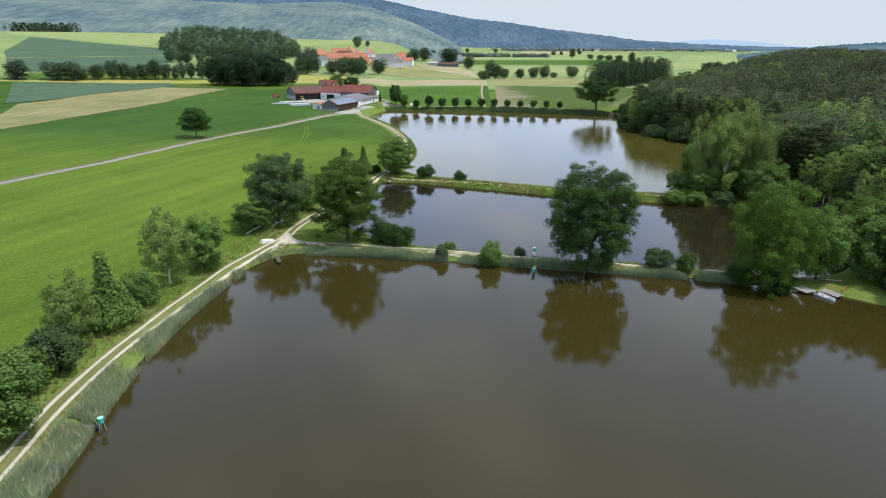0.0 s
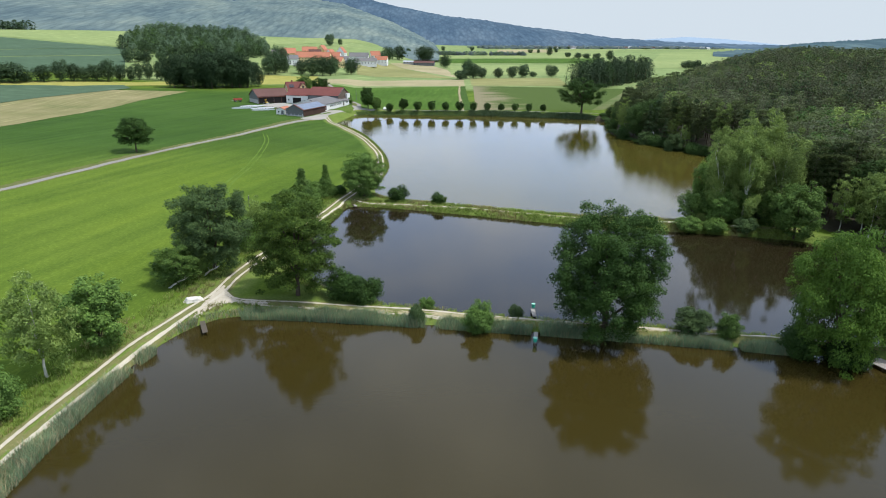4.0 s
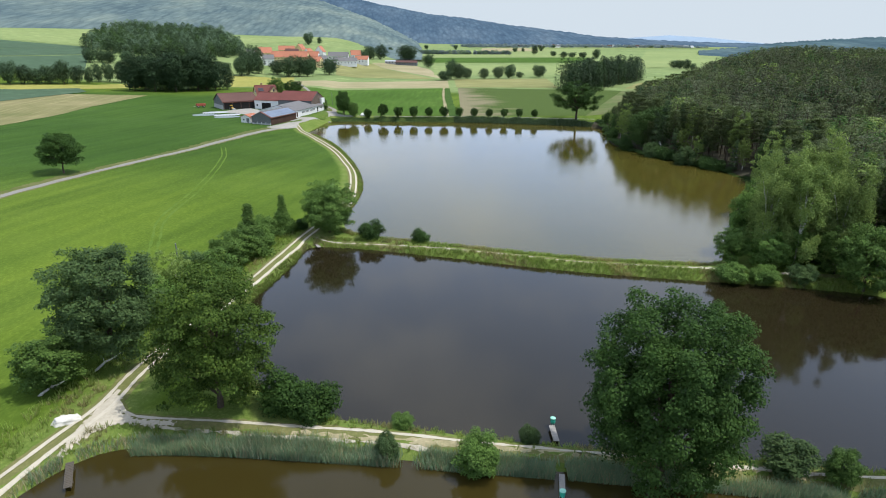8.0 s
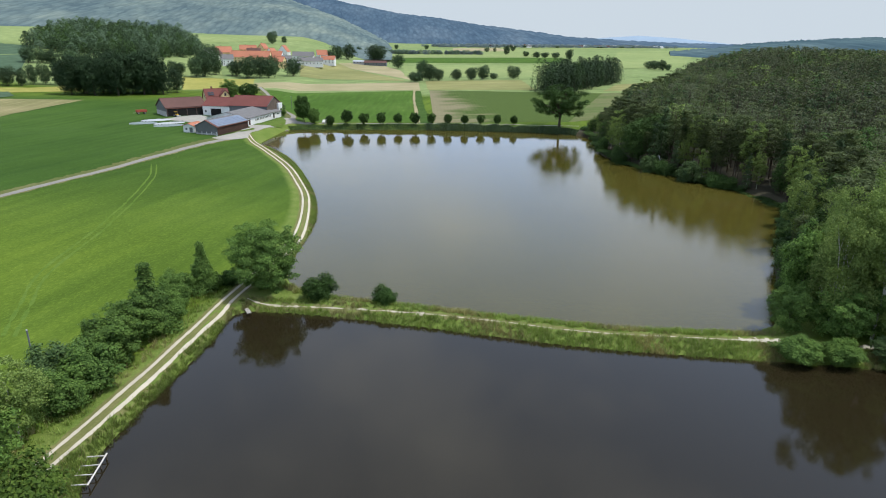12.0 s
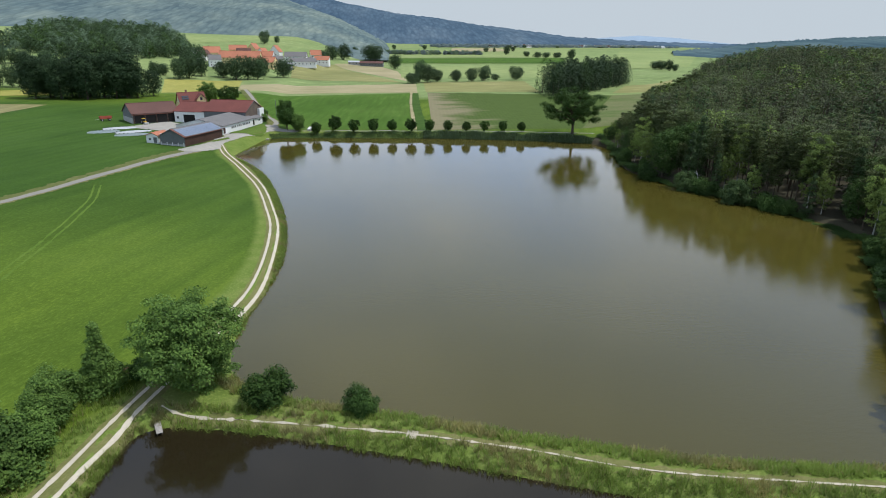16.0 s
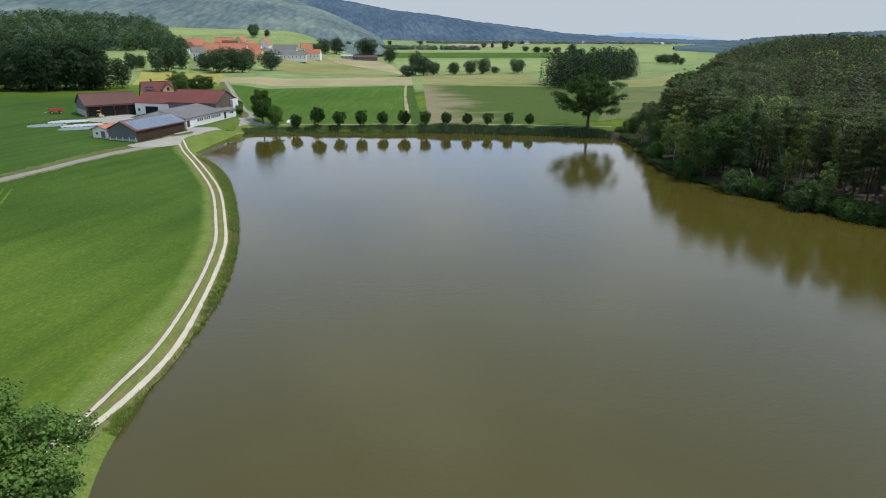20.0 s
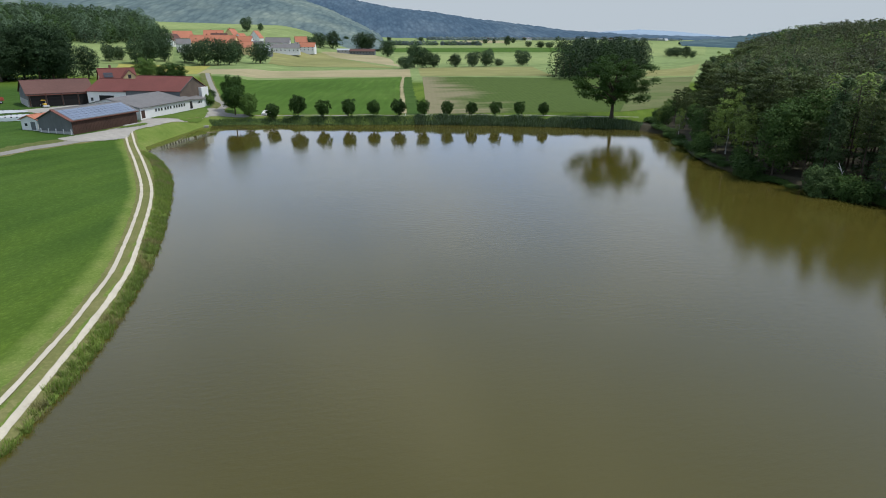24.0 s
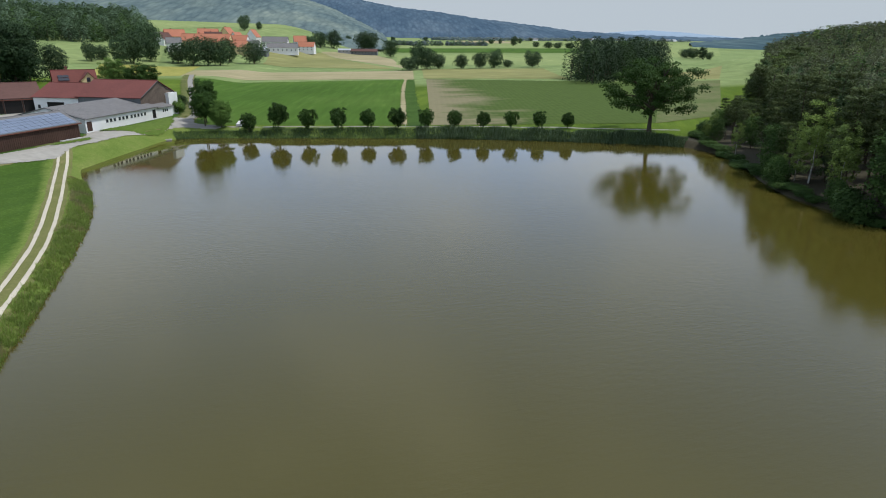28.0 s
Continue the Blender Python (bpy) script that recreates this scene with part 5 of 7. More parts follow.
FX, FY, FD, frng = forest_spots()
conifer_kind("edge_pine", 51, 19, 7.5, 7.5, 2600, 0.62, "needle", 0.2, False)
conifer_kind("edge_pine_b", 52, 20, 6.5, 9.0, 2300, 0.62, "needle", 0.2, False)
conifer_kind("edge_spruce", 53, 20, 7.0, 1.5, 2800, 0.62, "needle_dark", 0.2, True)
tree_kind("edge_birch", 54, "round", 17, 7.5, 2.5, 60, 4200, 0.26, "leaf_birch", 0.16, "bark_birch", rr=(0.07, 0.15), uneven=0.2, hang=True)
tree_kind("edge_leaf", 55, "round", 15, 9.0, 0.0, 60, 5200, 0.30, "leaf_edge", 0.2, rr=(0.10, 0.19), uneven=0.12)
EDGE = np.flatnonzero((FD < 13) & (FX < 200) & (FY > 95) & (FY < 500))
EDGE = EDGE[np.argsort(FD[EDGE])][:280]
KINDS = ("edge_pine", "edge_birch", "edge_leaf", "edge_spruce", "edge_pine_b")
WORDS = {"edge_pine": ("pine_tree", "tall pine with a thin trunk at the wood's edge"), "edge_pine_b": ("pine_tree", "tall pine with a thin trunk at the wood's edge"),
         "edge_birch": ("birch_tree", "pale green birch at the wood's edge"), "edge_leaf": ("oak_tree", "leafy green tree at the wood's edge"), "edge_spruce": ("spruce_tree", "dark pointed spruce at the wood's edge")}
for i in EDGE:
    front = FD[i] < 5
    key = KINDS[frng.choice(5, p=(0.22, 0.46, 0.14, 0.08, 0.10) if front else (0.44, 0.14, 0.08, 0.12, 0.22))]
    h = frng.uniform(10, 17.5) if front else frng.uniform(16, 21)
    if FY[i] > 372 and FX[i] < 118 + 0.35 * (FY[i] - 372):  # the low corner at the far bank
        h *= 0.55
    plant(key, FX[i], FY[i], float(h), frng.uniform(0, 360), *WORDS[key], "tree", "wood on the east shore", limbs=False)
tree_kind("shore_bush", 57, "round", 5, 5.5, -0.6, 34, 2600, 0.28, "leaf_edge", 0.08, rr=(0.12, 0.22), limbs=1)
_shore = resample(FOREST[5:17], 3.4)
for k, (x, y) in enumerate(_shore):
    plant("shore_bush", x - 1.4 + 0.8 * math.sin(k * 1.9), y, 3.0 + 2.2 * abs(math.sin(k * 2.7)) if y < 196 or math.sin(k * 5.3) + math.sin(k * 0.8) < -0.4 else 0.9 + 0.9 * abs(math.sin(k * 2.7)), k * 53.0, "shore_shrub", "leafy green shrub hanging over the shore", "shrub", "shrubs on the east shore", 4.6 + 1.5 * math.sin(k), limbs=False)


def canopy(name, xs, ys, label, per, size, mats, hlo, hhi, seed, wide=(6.5, 9.5), shape=0.8, bare=(0.40, 0.58), base=None, category="forest"):
    """Many leafy crowns as one mesh: each a clump of leaf sprays with lobes, and its trunk below."""
    rng = np.random.default_rng(seed)
    n = len(xs)
    h = rng.uniform(hlo, hhi, n)
    w = rng.uniform(*wide, n) / 2
    z = ground_z(xs, ys) if base is None else base
    s = rng.random((n, per)) ** 0.8
    a = rng.uniform(0, 2 * np.pi, (n, per))
    rad = w[:, None] * np.sin(np.pi * np.clip(0.12 + 0.86 * s, 0, 1) ** shape) ** 0.7 * rng.uniform(0.75, 1.05, (n, per))
    rad *= 1 + 0.22 * np.sin(a * 3 + rng.uniform(0, 6, (n, 1))) * np.sin(s * 9)
    low = h * rng.uniform(*bare, n)
    zz = z[:, None] + low[:, None] + (h - low)[:, None] * s
    pts = np.stack([xs[:, None] + np.cos(a) * rad, ys[:, None] + np.sin(a) * rad, zz], -1).reshape(-1, 3)
    nrm = np.stack([np.cos(a), np.sin(a), 0.3 + 1.5 * s], -1).reshape(-1, 3)
    v, f = leaf_quads(rng, pts, nrm, size, 0.22)
    kind = np.repeat(rng.choice(len(mats), n, p=[m[1] for m in mats]), per)
    tv, tf = thin_trunks(xs, ys, z, h * 0.6, len(v))
    me = mesh_from(name, np.concatenate([v, tv]), np.concatenate([f, tf]), [m[0] for m in mats] + [M["bark"]], np.concatenate([kind, np.full(len(tf), len(mats))]))
    return tagged(new(name, me), label, category, kind="stuff")


def thin_trunks(xs, ys, z, h, first):
    """Square tapering stems, four sides each."""
    n = len(xs)
    ring = ((-1, -1), (1, -1), (1, 1), (-1, 1))
    v = np.stack([np.stack([xs + dx * r, ys + dy * r, z + k * h], -1) for k, r in ((0, 0.15), (1, 0.07)) for dx, dy in ring], 1).reshape(-1, 3)
    i = first + 8 * np.arange(n)[:, None]
    return v, np.concatenate([i + [k, (k + 1) % 4, 4 + (k + 1) % 4, 4 + k] for k in range(4)])


def conifers(name, xs, ys, label, per, size, seed, wide, lo=14.0, hi=21.0):
    """A stand of pines with some spruces and leafy trees between, as one mesh; each tree keeps one tone."""
    rng = np.random.default_rng(seed)
    n = len(xs)
    z = ground_z(xs, ys)
    h = rng.uniform(lo, hi, n) * np.where((ys > 372) & (xs < 118 + 0.35 * (ys - 372)), 0.5, 1.0)
    w = rng.uniform(*wide, n)
    # stands: spruce and leafy trees come in groups
    field = np.sin(xs * 0.045 + 1.2 * np.sin(ys * 0.03)) * np.sin(ys * 0.05 + 1.7) + rng.normal(0, 0.45, n)
    leafy = (field > 0.95) | ((ys < 235) & (rng.random(n) < 0.28))
    spruce = (field < -0.55) & ~leafy
    w = np.where(leafy, w * 1.35, w)
    low = h * np.where(spruce, 0.12, np.where(leafy, 0.2, rng.uniform(0.42, 0.60, n)))
    tone = rng.random(n)
    count = 0
    mats = [M["needle_dark"], M["needle"], M["needle_grey"], M["leaf_edge"], M["leaf_birch"], M["bark"]]
    verts, faces, index = [], [], []
    for k, pick in enumerate((spruce, ~spruce & ~leafy & (tone < 0.5), ~spruce & ~leafy & (tone >= 0.5))):
        if pick.any():
            v, f = whorl_sprays(rng, xs[pick], ys[pick], z[pick], h[pick], low[pick], w[pick], spruce[pick], per, size)
            verts.append(v); faces.append(f + count); index.append(np.full(len(f), k)); count += len(v)
    for k, pick in ((3, leafy & (tone < 0.6)), (4, leafy & (tone >= 0.6))):
        m = int(pick.sum())
        if not m:
            continue
        s, a = rng.random((m, per)) ** 0.8, rng.uniform(0, 2 * np.pi, (m, per))
        rad = w[pick][:, None] / 2 * np.sin(np.pi * np.clip(0.10 + 0.86 * s, 0, 1)) ** 0.6 * rng.uniform(0.7, 1.05, (m, per))
        rad *= 1 + 0.25 * np.sin(a * 3 + rng.uniform(0, 6, (m, 1))) * np.sin(s * 10 + rng.uniform(0, 6, (m, 1)))
        pts = np.stack([xs[pick][:, None] + np.cos(a) * rad, ys[pick][:, None] + np.sin(a) * rad, z[pick][:, None] + low[pick][:, None] + (h - low)[pick][:, None] * s], -1).reshape(-1, 3)
        v, f = leaf_quads(rng, pts, np.stack([np.cos(a), np.sin(a), 0.3 + 1.3 * s], -1).reshape(-1, 3), size * 0.8, 0.3)
        verts.append(v); faces.append(f + count); index.append(np.full(len(f), k)); count += len(v)
    tv, tf = thin_trunks(xs, ys, z, h * 0.9, count)
    verts.append(tv); faces.append(tf); index.append(np.full(len(tf), 5))
    me = mesh_from(name, np.concatenate(verts), np.concatenate(faces), mats, np.concatenate(index))
    return tagged(new(name, me), label, "forest", kind="stuff")


rest = np.ones(len(FX), bool)
rest[EDGE] = False
front = rest & (FD < 48) & (FX < 235) & (FY < 520)
middle = rest & ~front & (FX < 330)
behind = rest & (FX >= 330) & (np.arange(len(FX)) % 2 == 0)
conifers("pine_forest", FX[front], FY[front], "mixed pine wood along the east shore", 380, 0.70, 61, (4.6, 6.8))
conifers("pine_forest", FX[middle], FY[middle], "mixed pine wood on the rising ground", 130, 1.10, 62, (5.0, 7.2))
conifers("pine_forest", FX[behind], FY[behind], "mixed pine wood on the hill", 60, 1.7, 63, (6.5, 9.0))


# ---- woods and trees in the distance ----
def spots(poly, step, seed):
    rng = np.random.default_rng(seed)
    p = np.array(poly, float)
    xs, ys = np.meshgrid(np.arange(p[:, 0].min(), p[:, 0].max(), step), np.arange(p[:, 1].min(), p[:, 1].max(), step))
    x, y = (xs + rng.uniform(-0.4, 0.4, xs.shape) * step).ravel(), (ys + rng.uniform(-0.4, 0.4, ys.shape) * step).ravel()
    ok = inside(x, y, p)
    return x[ok], y[ok]


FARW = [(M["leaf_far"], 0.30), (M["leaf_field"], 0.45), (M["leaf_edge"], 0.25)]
DARKW = [(M["leaf_dark"], 0.9), (M["leaf_oak"], 0.1)]
for name, label, poly, step, per, size, mats, lo, hi, wide in FAR_WOODS:
    x, y = spots(poly, step, int(step * 10) + len(label))
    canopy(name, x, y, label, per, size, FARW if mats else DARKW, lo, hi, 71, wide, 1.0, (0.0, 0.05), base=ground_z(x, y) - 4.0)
for k, (x, y, h, w) in enumerate(FAR_TREES):
    plant("far", x, y, h, k * 67.0, "far_tree", "rounded green tree among the distant fields", "tree", "trees among the far fields", w, 0.3, False)
rng = np.random.default_rng(76)
_s = rng.random(420)
canopy("village_trees", 180 + 1050 * _s + rng.uniform(-40, 40, 420), 2300 + 460 * _s + rng.uniform(-90, 200, 420), "hazy tree belt round the distant village", 60, 3.4, [(M["leaf_blue_haze"], 1.0)], 5, 11, 72, (12, 26), 1.0, (0.0, 0.05), category="trees")
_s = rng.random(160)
canopy("field_hedge", -10 + 240 * _s, 1480 + 60 * _s + rng.uniform(-14, 14, 160), "hazy hedge line among the far fields", 70, 2.0, [(M["leaf_far"], 0.5), (M["leaf_blue_haze"], 0.5)], 4, 10, 73, (8, 14), 1.0, (0.0, 0.05), category="hedge")
rng = np.random.default_rng(77)
for k in range(36):
    s = rng.random()
    plant("far", 280 + 880 * s + rng.uniform(-40, 40), 2330 + 430 * s + rng.uniform(-120, 120), rng.uniform(6, 11), k * 31.0, "far_tree", "rounded green tree among the distant houses", "tree", "trees of the distant village", rng.uniform(9, 18), 0.3, False)
for name, corners, mat, label, lift in FIELDS:
    if name.endswith(("_west", "_mid", "_up")):  # the western fields run on past the hedge line
        a, b, c, d = [np.array(p, float) for p in corners]
        corners = [a + (a - b) * 0.25, b, c, d + (d - c) * 0.25]
    patch(name, corners, M[mat], label, lift)


# ---- ridges on the horizon ----
def ridge(name, az, tops, dist, depth, material, label, seed, rough, low=-20):
    """A wooded ridge as a long sheet: foot, slope and crest, with an uneven canopy line."""
    rng = np.random.default_rng(seed)
    a = np.radians(np.linspace(az[0], az[-1], 420))
    top = np.interp(np.degrees(a), az, tops)
    rows = []
    for s in np.linspace(0, 1, 26):
        d = dist + depth * s
        hgt = low + (top - low) * (1 - (1 - s) ** 1.6)
        hgt = hgt + rng.uniform(-rough, rough, len(a)) * s**6
        jit = rng.uniform(-1, 1, len(a)) * depth / 2000
        rows.append(np.stack([np.sin(a) * (d + jit), np.cos(a) * (d + jit), hgt], 1))
    rows.append(rows[-1] * (1.02, 1.02, 1) - (0, 0, 60))
    v = np.concatenate(rows)
    i = np.arange(len(v)).reshape(len(rows), len(a))
    f = np.stack([i[:-1, :-1], i[:-1, 1:], i[1:, 1:], i[1:, :-1]], -1).reshape(-1, 4)
    return tagged(new(name, mesh_from(name, v, f, material, None, True)), label, "hills", kind="structure")


SLOPE = ((-62, -40, -34.8, -27, -20.6, -16, -10.5, -7.4, -3.2, -0.8, 0.4, 1.0), (200, 178, 170, 160, 152, 153, 163, 150, 100, 60, 38, 16))
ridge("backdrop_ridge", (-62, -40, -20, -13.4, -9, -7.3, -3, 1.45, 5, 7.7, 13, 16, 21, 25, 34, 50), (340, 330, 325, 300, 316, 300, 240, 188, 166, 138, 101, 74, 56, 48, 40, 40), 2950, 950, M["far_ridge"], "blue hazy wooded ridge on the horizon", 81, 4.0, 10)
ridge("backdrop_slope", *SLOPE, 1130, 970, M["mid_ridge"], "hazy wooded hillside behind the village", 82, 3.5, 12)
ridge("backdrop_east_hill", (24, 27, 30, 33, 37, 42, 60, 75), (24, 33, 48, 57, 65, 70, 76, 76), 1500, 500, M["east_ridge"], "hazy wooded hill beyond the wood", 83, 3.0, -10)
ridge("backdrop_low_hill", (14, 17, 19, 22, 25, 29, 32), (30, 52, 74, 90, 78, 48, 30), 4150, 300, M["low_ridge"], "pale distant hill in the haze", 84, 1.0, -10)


# ---- buildings ----
def gable_body(L, W, eave, top, base=0.0):
    """Walls of a house with two gables, as a closed block; x along the ridge."""
    bm = bmesh.new()
    a = [bm.verts.new(p) for p in ((0, 0, base), (L, 0, base), (L, W, base), (0, W, base), (0, 0, eave), (L, 0, eave), (L, W, eave), (0, W, eave), (0, W / 2, top), (L, W / 2, top))]
    for f in ((3, 2, 1, 0), (0, 1, 5, 4), (2, 3, 7, 6), (1, 2, 6, 9, 5), (3, 0, 4, 8, 7), (4, 5, 9, 8), (6, 7, 8, 9)):
        bm.faces.new([a[i] for i in f])
    return bm


def slope_slab(L, W, eave, top, side, over=0.45, thick=0.16, gap=0.05):
    """One roof slope as a slab that overhangs the eave and the gables."""
    half = W / 2
    k = (top - eave) / half
    y0, z0 = -over, eave - k * over + gap
    pts = [(-over, y0, z0), (L + over, y0, z0), (L + over, half, top + gap), (-over, half, top + gap)]
    if side:
        pts = [(x, W - y, z) for x, y, z in pts][::-1]
    bm = bmesh.new()
    lo = [bm.verts.new(p) for p in pts]
    hi = [bm.verts.new((x, y, z + thick)) for x, y, z in pts]
    bm.faces.new(lo[::-1])
    bm.faces.new(hi)
    for i in range(4):
        j = (i + 1) % 4
        bm.faces.new((lo[i], lo[j], hi[j], hi[i]))
    return bm


def lean_slab(x0, x1, y0, z0, y1, z1, thick=0.16):
    """A single sloping roof slab between two heights."""
    bm = box(bmesh.new(), x0, x1, y0, y1, 0, thick)
    for w in bm.verts:
        w.co.z += z0 if abs(w.co.y - y0) < 1e-4 else z1
    return bm


def opening(ob, name, side, s, z, w, h, L, W, mat, frame_mat=None, proud=0.03):
    """A window or door set on a wall: side 'f' y=0, 'b' y=W, 'l' x=0, 'r' x=L; s along the wall to its centre."""
    def strip(a, b, z0, z1, d):
        if side == "f":
            return (a, b, -d, 0.05, z0, z1)
        if side == "b":
            return (a, b, W - 0.05, W + d, z0, z1)
        if side == "l":
            return (-d, 0.05, a, b, z0, z1)
        return (L - 0.05, L + d, a, b, z0, z1)
    win = part(name, boxes(strip(s - w / 2, s + w / 2, z, z + h, proud)), mat, ob)
    if frame_mat:
        t = min(0.12, w * 0.12)
        part("frame", boxes(strip(s - w / 2 - t, s + w / 2 + t, z + h, z + h + t, proud + 0.03), strip(s - w / 2 - t, s + w / 2 + t, z - t, z, proud + 0.05),
                            strip(s - w / 2 - t, s - w / 2, z, z + h, proud + 0.03), strip(s + w / 2, s + w / 2 + t, z, z + h, proud + 0.03)), frame_mat, win)
    return win


def house(name, x, y, turn, L, W, eave, top, wall, roof, label, category="house", group="", ground=None, sink=1.2, chimney=0, windows=(), roof_b=None):
    z = gz(x, y) if ground is None else ground
    ob = thing(name, x, y, z, turn, label, category, group)
    part("wall", gable_body(L, W, eave, top, -sink), M[wall], ob)
    part("roof", slope_slab(L, W, eave, top, 0), M[roof], ob)
    part("roof", slope_slab(L, W, eave, top, 1), M[roof_b or roof], ob)
    part("ridge_cap", boxes((-0.45, L + 0.45, W / 2 - 0.18, W / 2 + 0.18, top + 0.10, top + 0.30), bevel=0.05), M[roof], ob)
    for k in range(chimney):
        cx = L * (0.35 + 0.4 * k)
        part("chimney", boxes((cx - 0.35, cx + 0.35, W / 2 + 0.5, W / 2 + 1.2, top - 1.0, top + 1.1), (cx - 0.42, cx + 0.42, W / 2 + 0.43, W / 2 + 1.27, top + 1.1, top + 1.25)), M["trim"], ob)
    for nm, side, s, zz, w, h, mat, fm in windows:
        opening(ob, nm, side, s, zz, w, h, L, W, M[mat], M[fm] if fm else None)
    return ob


def farm():
    # the barn with the solar roof
    L, W, e, t = 24.1, 10.6, 3.8, 6.3
    z = 3.55
    barn = house("solar_barn", -65.2, 362.8, 70.4, L, W, e, t, "wood_grey", "roof_grey", "grey boarded barn with a solar panel roof", "barn", "farm buildings", z)
    part("lean_to_roof", lean_slab(3.0, L + 0.4, W - 0.2, 3.95, 17.0, 3.35), M["roof_light"], barn, "low lean-to roof behind the ridge")
    part("lean_to_wall", boxes((3.4, L, W, 16.6, -1.0, 3.2)), M["wood_grey"], barn)
    part("side_cladding", boxes(*[(0.05 + k * 0.5, 0.51 + k * 0.5, -0.10, 0.02, 0.1, e - 0.1) for k in range(48)]), M["wood_brown"], barn, "dark brown vertical boards")
    part("gable_cladding", boxes(*[(-0.08, 0.02, 0.05 + k * 0.42, 0.45 + k * 0.42, 0.9, e + (t - e) * (1 - abs((0.25 + k * 0.42) - W / 2) / (W / 2)) - 0.25) for k in range(25)]), M["wood_grey"], barn, "grey weathered boards")
    part("plinth", boxes((-0.14, 0.0, 0.0, W, -0.6, 0.9)), M["concrete"], barn)
    for k in range(5):
        part("post", boxes((-0.2, -0.05, 0.3 + k * 2.4, 0.5 + k * 2.4, -0.5, 1.5)), M["white"], barn)
    part("fascia", boxes((-0.5, L + 0.5, -0.55, -0.47, e - 0.32, e - 0.08)), M["trim"], barn, "red brown eaves board")
    part("verge_board", slope_slab(0.12, W, e, t, 0, 0.5, 0.22, 0.04), M["trim"], barn, "red brown verge board").location.x = -0.42
    part("ramp", boxes((17.5, 23.8, -0.9, -0.3, -0.5, 0.35), bevel=0.05), M["concrete"], barn, "low pale concrete kerb")
    pan = bpy.data.meshes.new("panel")
    bm = boxes((0.03, 1.62, 0.03, 1.0, 0, 0.05), bevel=0.01)
    bm.to_mesh(pan); bm.free(); pan.materials.append(M["solar"])
    half, rise = W / 2 + 0.45, (t - e) / (W / 2)
    tilt = math.degrees(math.atan(rise))
    for side in (0, 1):
        for r in range(5):
            for c in range(14):
                yy = -0.35 + r * 1.05 * math.cos(radians(tilt))
                zz = e + rise * yy + 0.26
                ob = new("solar_panel", pan)
                ob.parent = barn
                if side == 0:
                    ob.matrix_local = pose(0.35 + c * 1.66, yy, zz, tilt, 0, 0)
                else:
                    ob.matrix_local = pose(2.0 + c * 1.66, W - yy, zz, tilt, 0, 180)
    # white annex with a red roof beside it
    house("barn_annex", -76.4, 368.2, 70.4, 7.0, 5.4, 2.7, 3.7, "white", "roof_orange", "white annex with a small red tiled roof", "shed", "farm buildings", z + 0.6,
          windows=(("door", "l", 1.5, 0, 1.5, 2.1, "wood_grey", None), ("window", "l", 3.8, 1.0, 0.9, 0.7, "glass", "white")))
    # long white stable
    L, W = 31.0, 21.0
    win = [("window", "f", 8.2 + k * 1.55 + (0.5 if k > 2 else 0) + (0.5 if k > 5 else 0), 1.35, 0.85, 0.8, "glass", "concrete") for k in range(11)]
    st = house("stable", -58.2, 391.4, 75.9, L, W, 3.1, 5.6, "white", "roof_grey", "long white stable with a grey corrugated roof", "barn", "farm buildings", 4.2, windows=win + [("door", "f", 1.4, 0.0, 1.8, 2.4, "wood_brown", None), ("door", "f", 29.2, 0.0, 1.6, 2.5, "dark", None)])
    for k in range(30):
        part("roof_rib", slope_slab(0.10, W, 3.1, 5.6, 0, 0.45, 0.05, 0.23), M["roof_grey"], st).location.x = 0.5 + k * 1.03
    house("stable_annex", -50.7, 421.6, 75.9, 7.6, 9.0, 2.7, 3.7, "white", "roof_grey", "low white stable annex with small windows", "shed", "farm buildings", 4.2, windows=[("window", "f", 3.0 + k * 1.0, 1.3, 0.7, 0.75, "glass", None) for k in range(3)])
    # tall red barn
    L, W = 20.5, 19.0
    rb = house("red_barn", -74.4, 423.9, -13, L, W, 5.8, 10.1, "wood_grey", "roof_red", "tall grey wooden barn with a dark red tiled roof", "barn", "farm buildings", 4.3, chimney=0)
    part("gable_cladding", boxes(*[(L - 0.02, L + 0.09, 0.1 + k * 0.62, 0.66 + k * 0.62, 0.3, 5.8 + 4.3 * (1 - abs(0.4 + k * 0.62 - W / 2) / (W / 2)) - 0.35) for k in range(30)]), M["wood_weathered"], rb, "brown weathered gable boards")
    part("verge_board", slope_slab(0.08, W, 5.8, 10.1, 0, 0.0, 0.18, 0.03), M["wood_grey"], rb).location.x = L + 0.46
    part("rear_wing", boxes((L - 0.5, L + 1.2, W - 6, W - 1, -1, 6.2)), M["white"], rb, "white rendered rear wing")
    # middle wing with the gate
    house("gate_wing", -88.5, 426.9, -12.5, 14.6, 17.0, 4.9, 8.5, "white", "roof_red", "white wing with a dark gateway and red roof", "barn", "farm buildings", 4.75,
          windows=(("gate", "f", 7.2, 0.0, 5.6, 3.5, "dark", None), ("window", "f", 1.6, 1.6, 0.8, 1.0, "glass", "concrete")))
    # open cart shed
    L, W = 20.5, 14.5
    cs = house("cart_shed", -104.0, 417.6, 36, L, W, 4.4, 8.3, "wood_grey", "roof_rust", "long open cart shed with a weathered red roof", "shed", "farm buildings", 5.0)
    part("gable_wall", boxes((-0.08, 0.0, 0.0, W, -0.8, 2.4)), M["concrete"], cs, "pale concrete lower wall")
    # Flat near-black panels on the wall: interior shade of the bays, painted.
    for k in range(4):
        part("bay", boxes((0.9 + k * 4.9, 5.3 + k * 4.9, -0.04, 0.06, 0.0, 3.7)), M["dark"], cs, "dark panel painted as a shaded open bay")
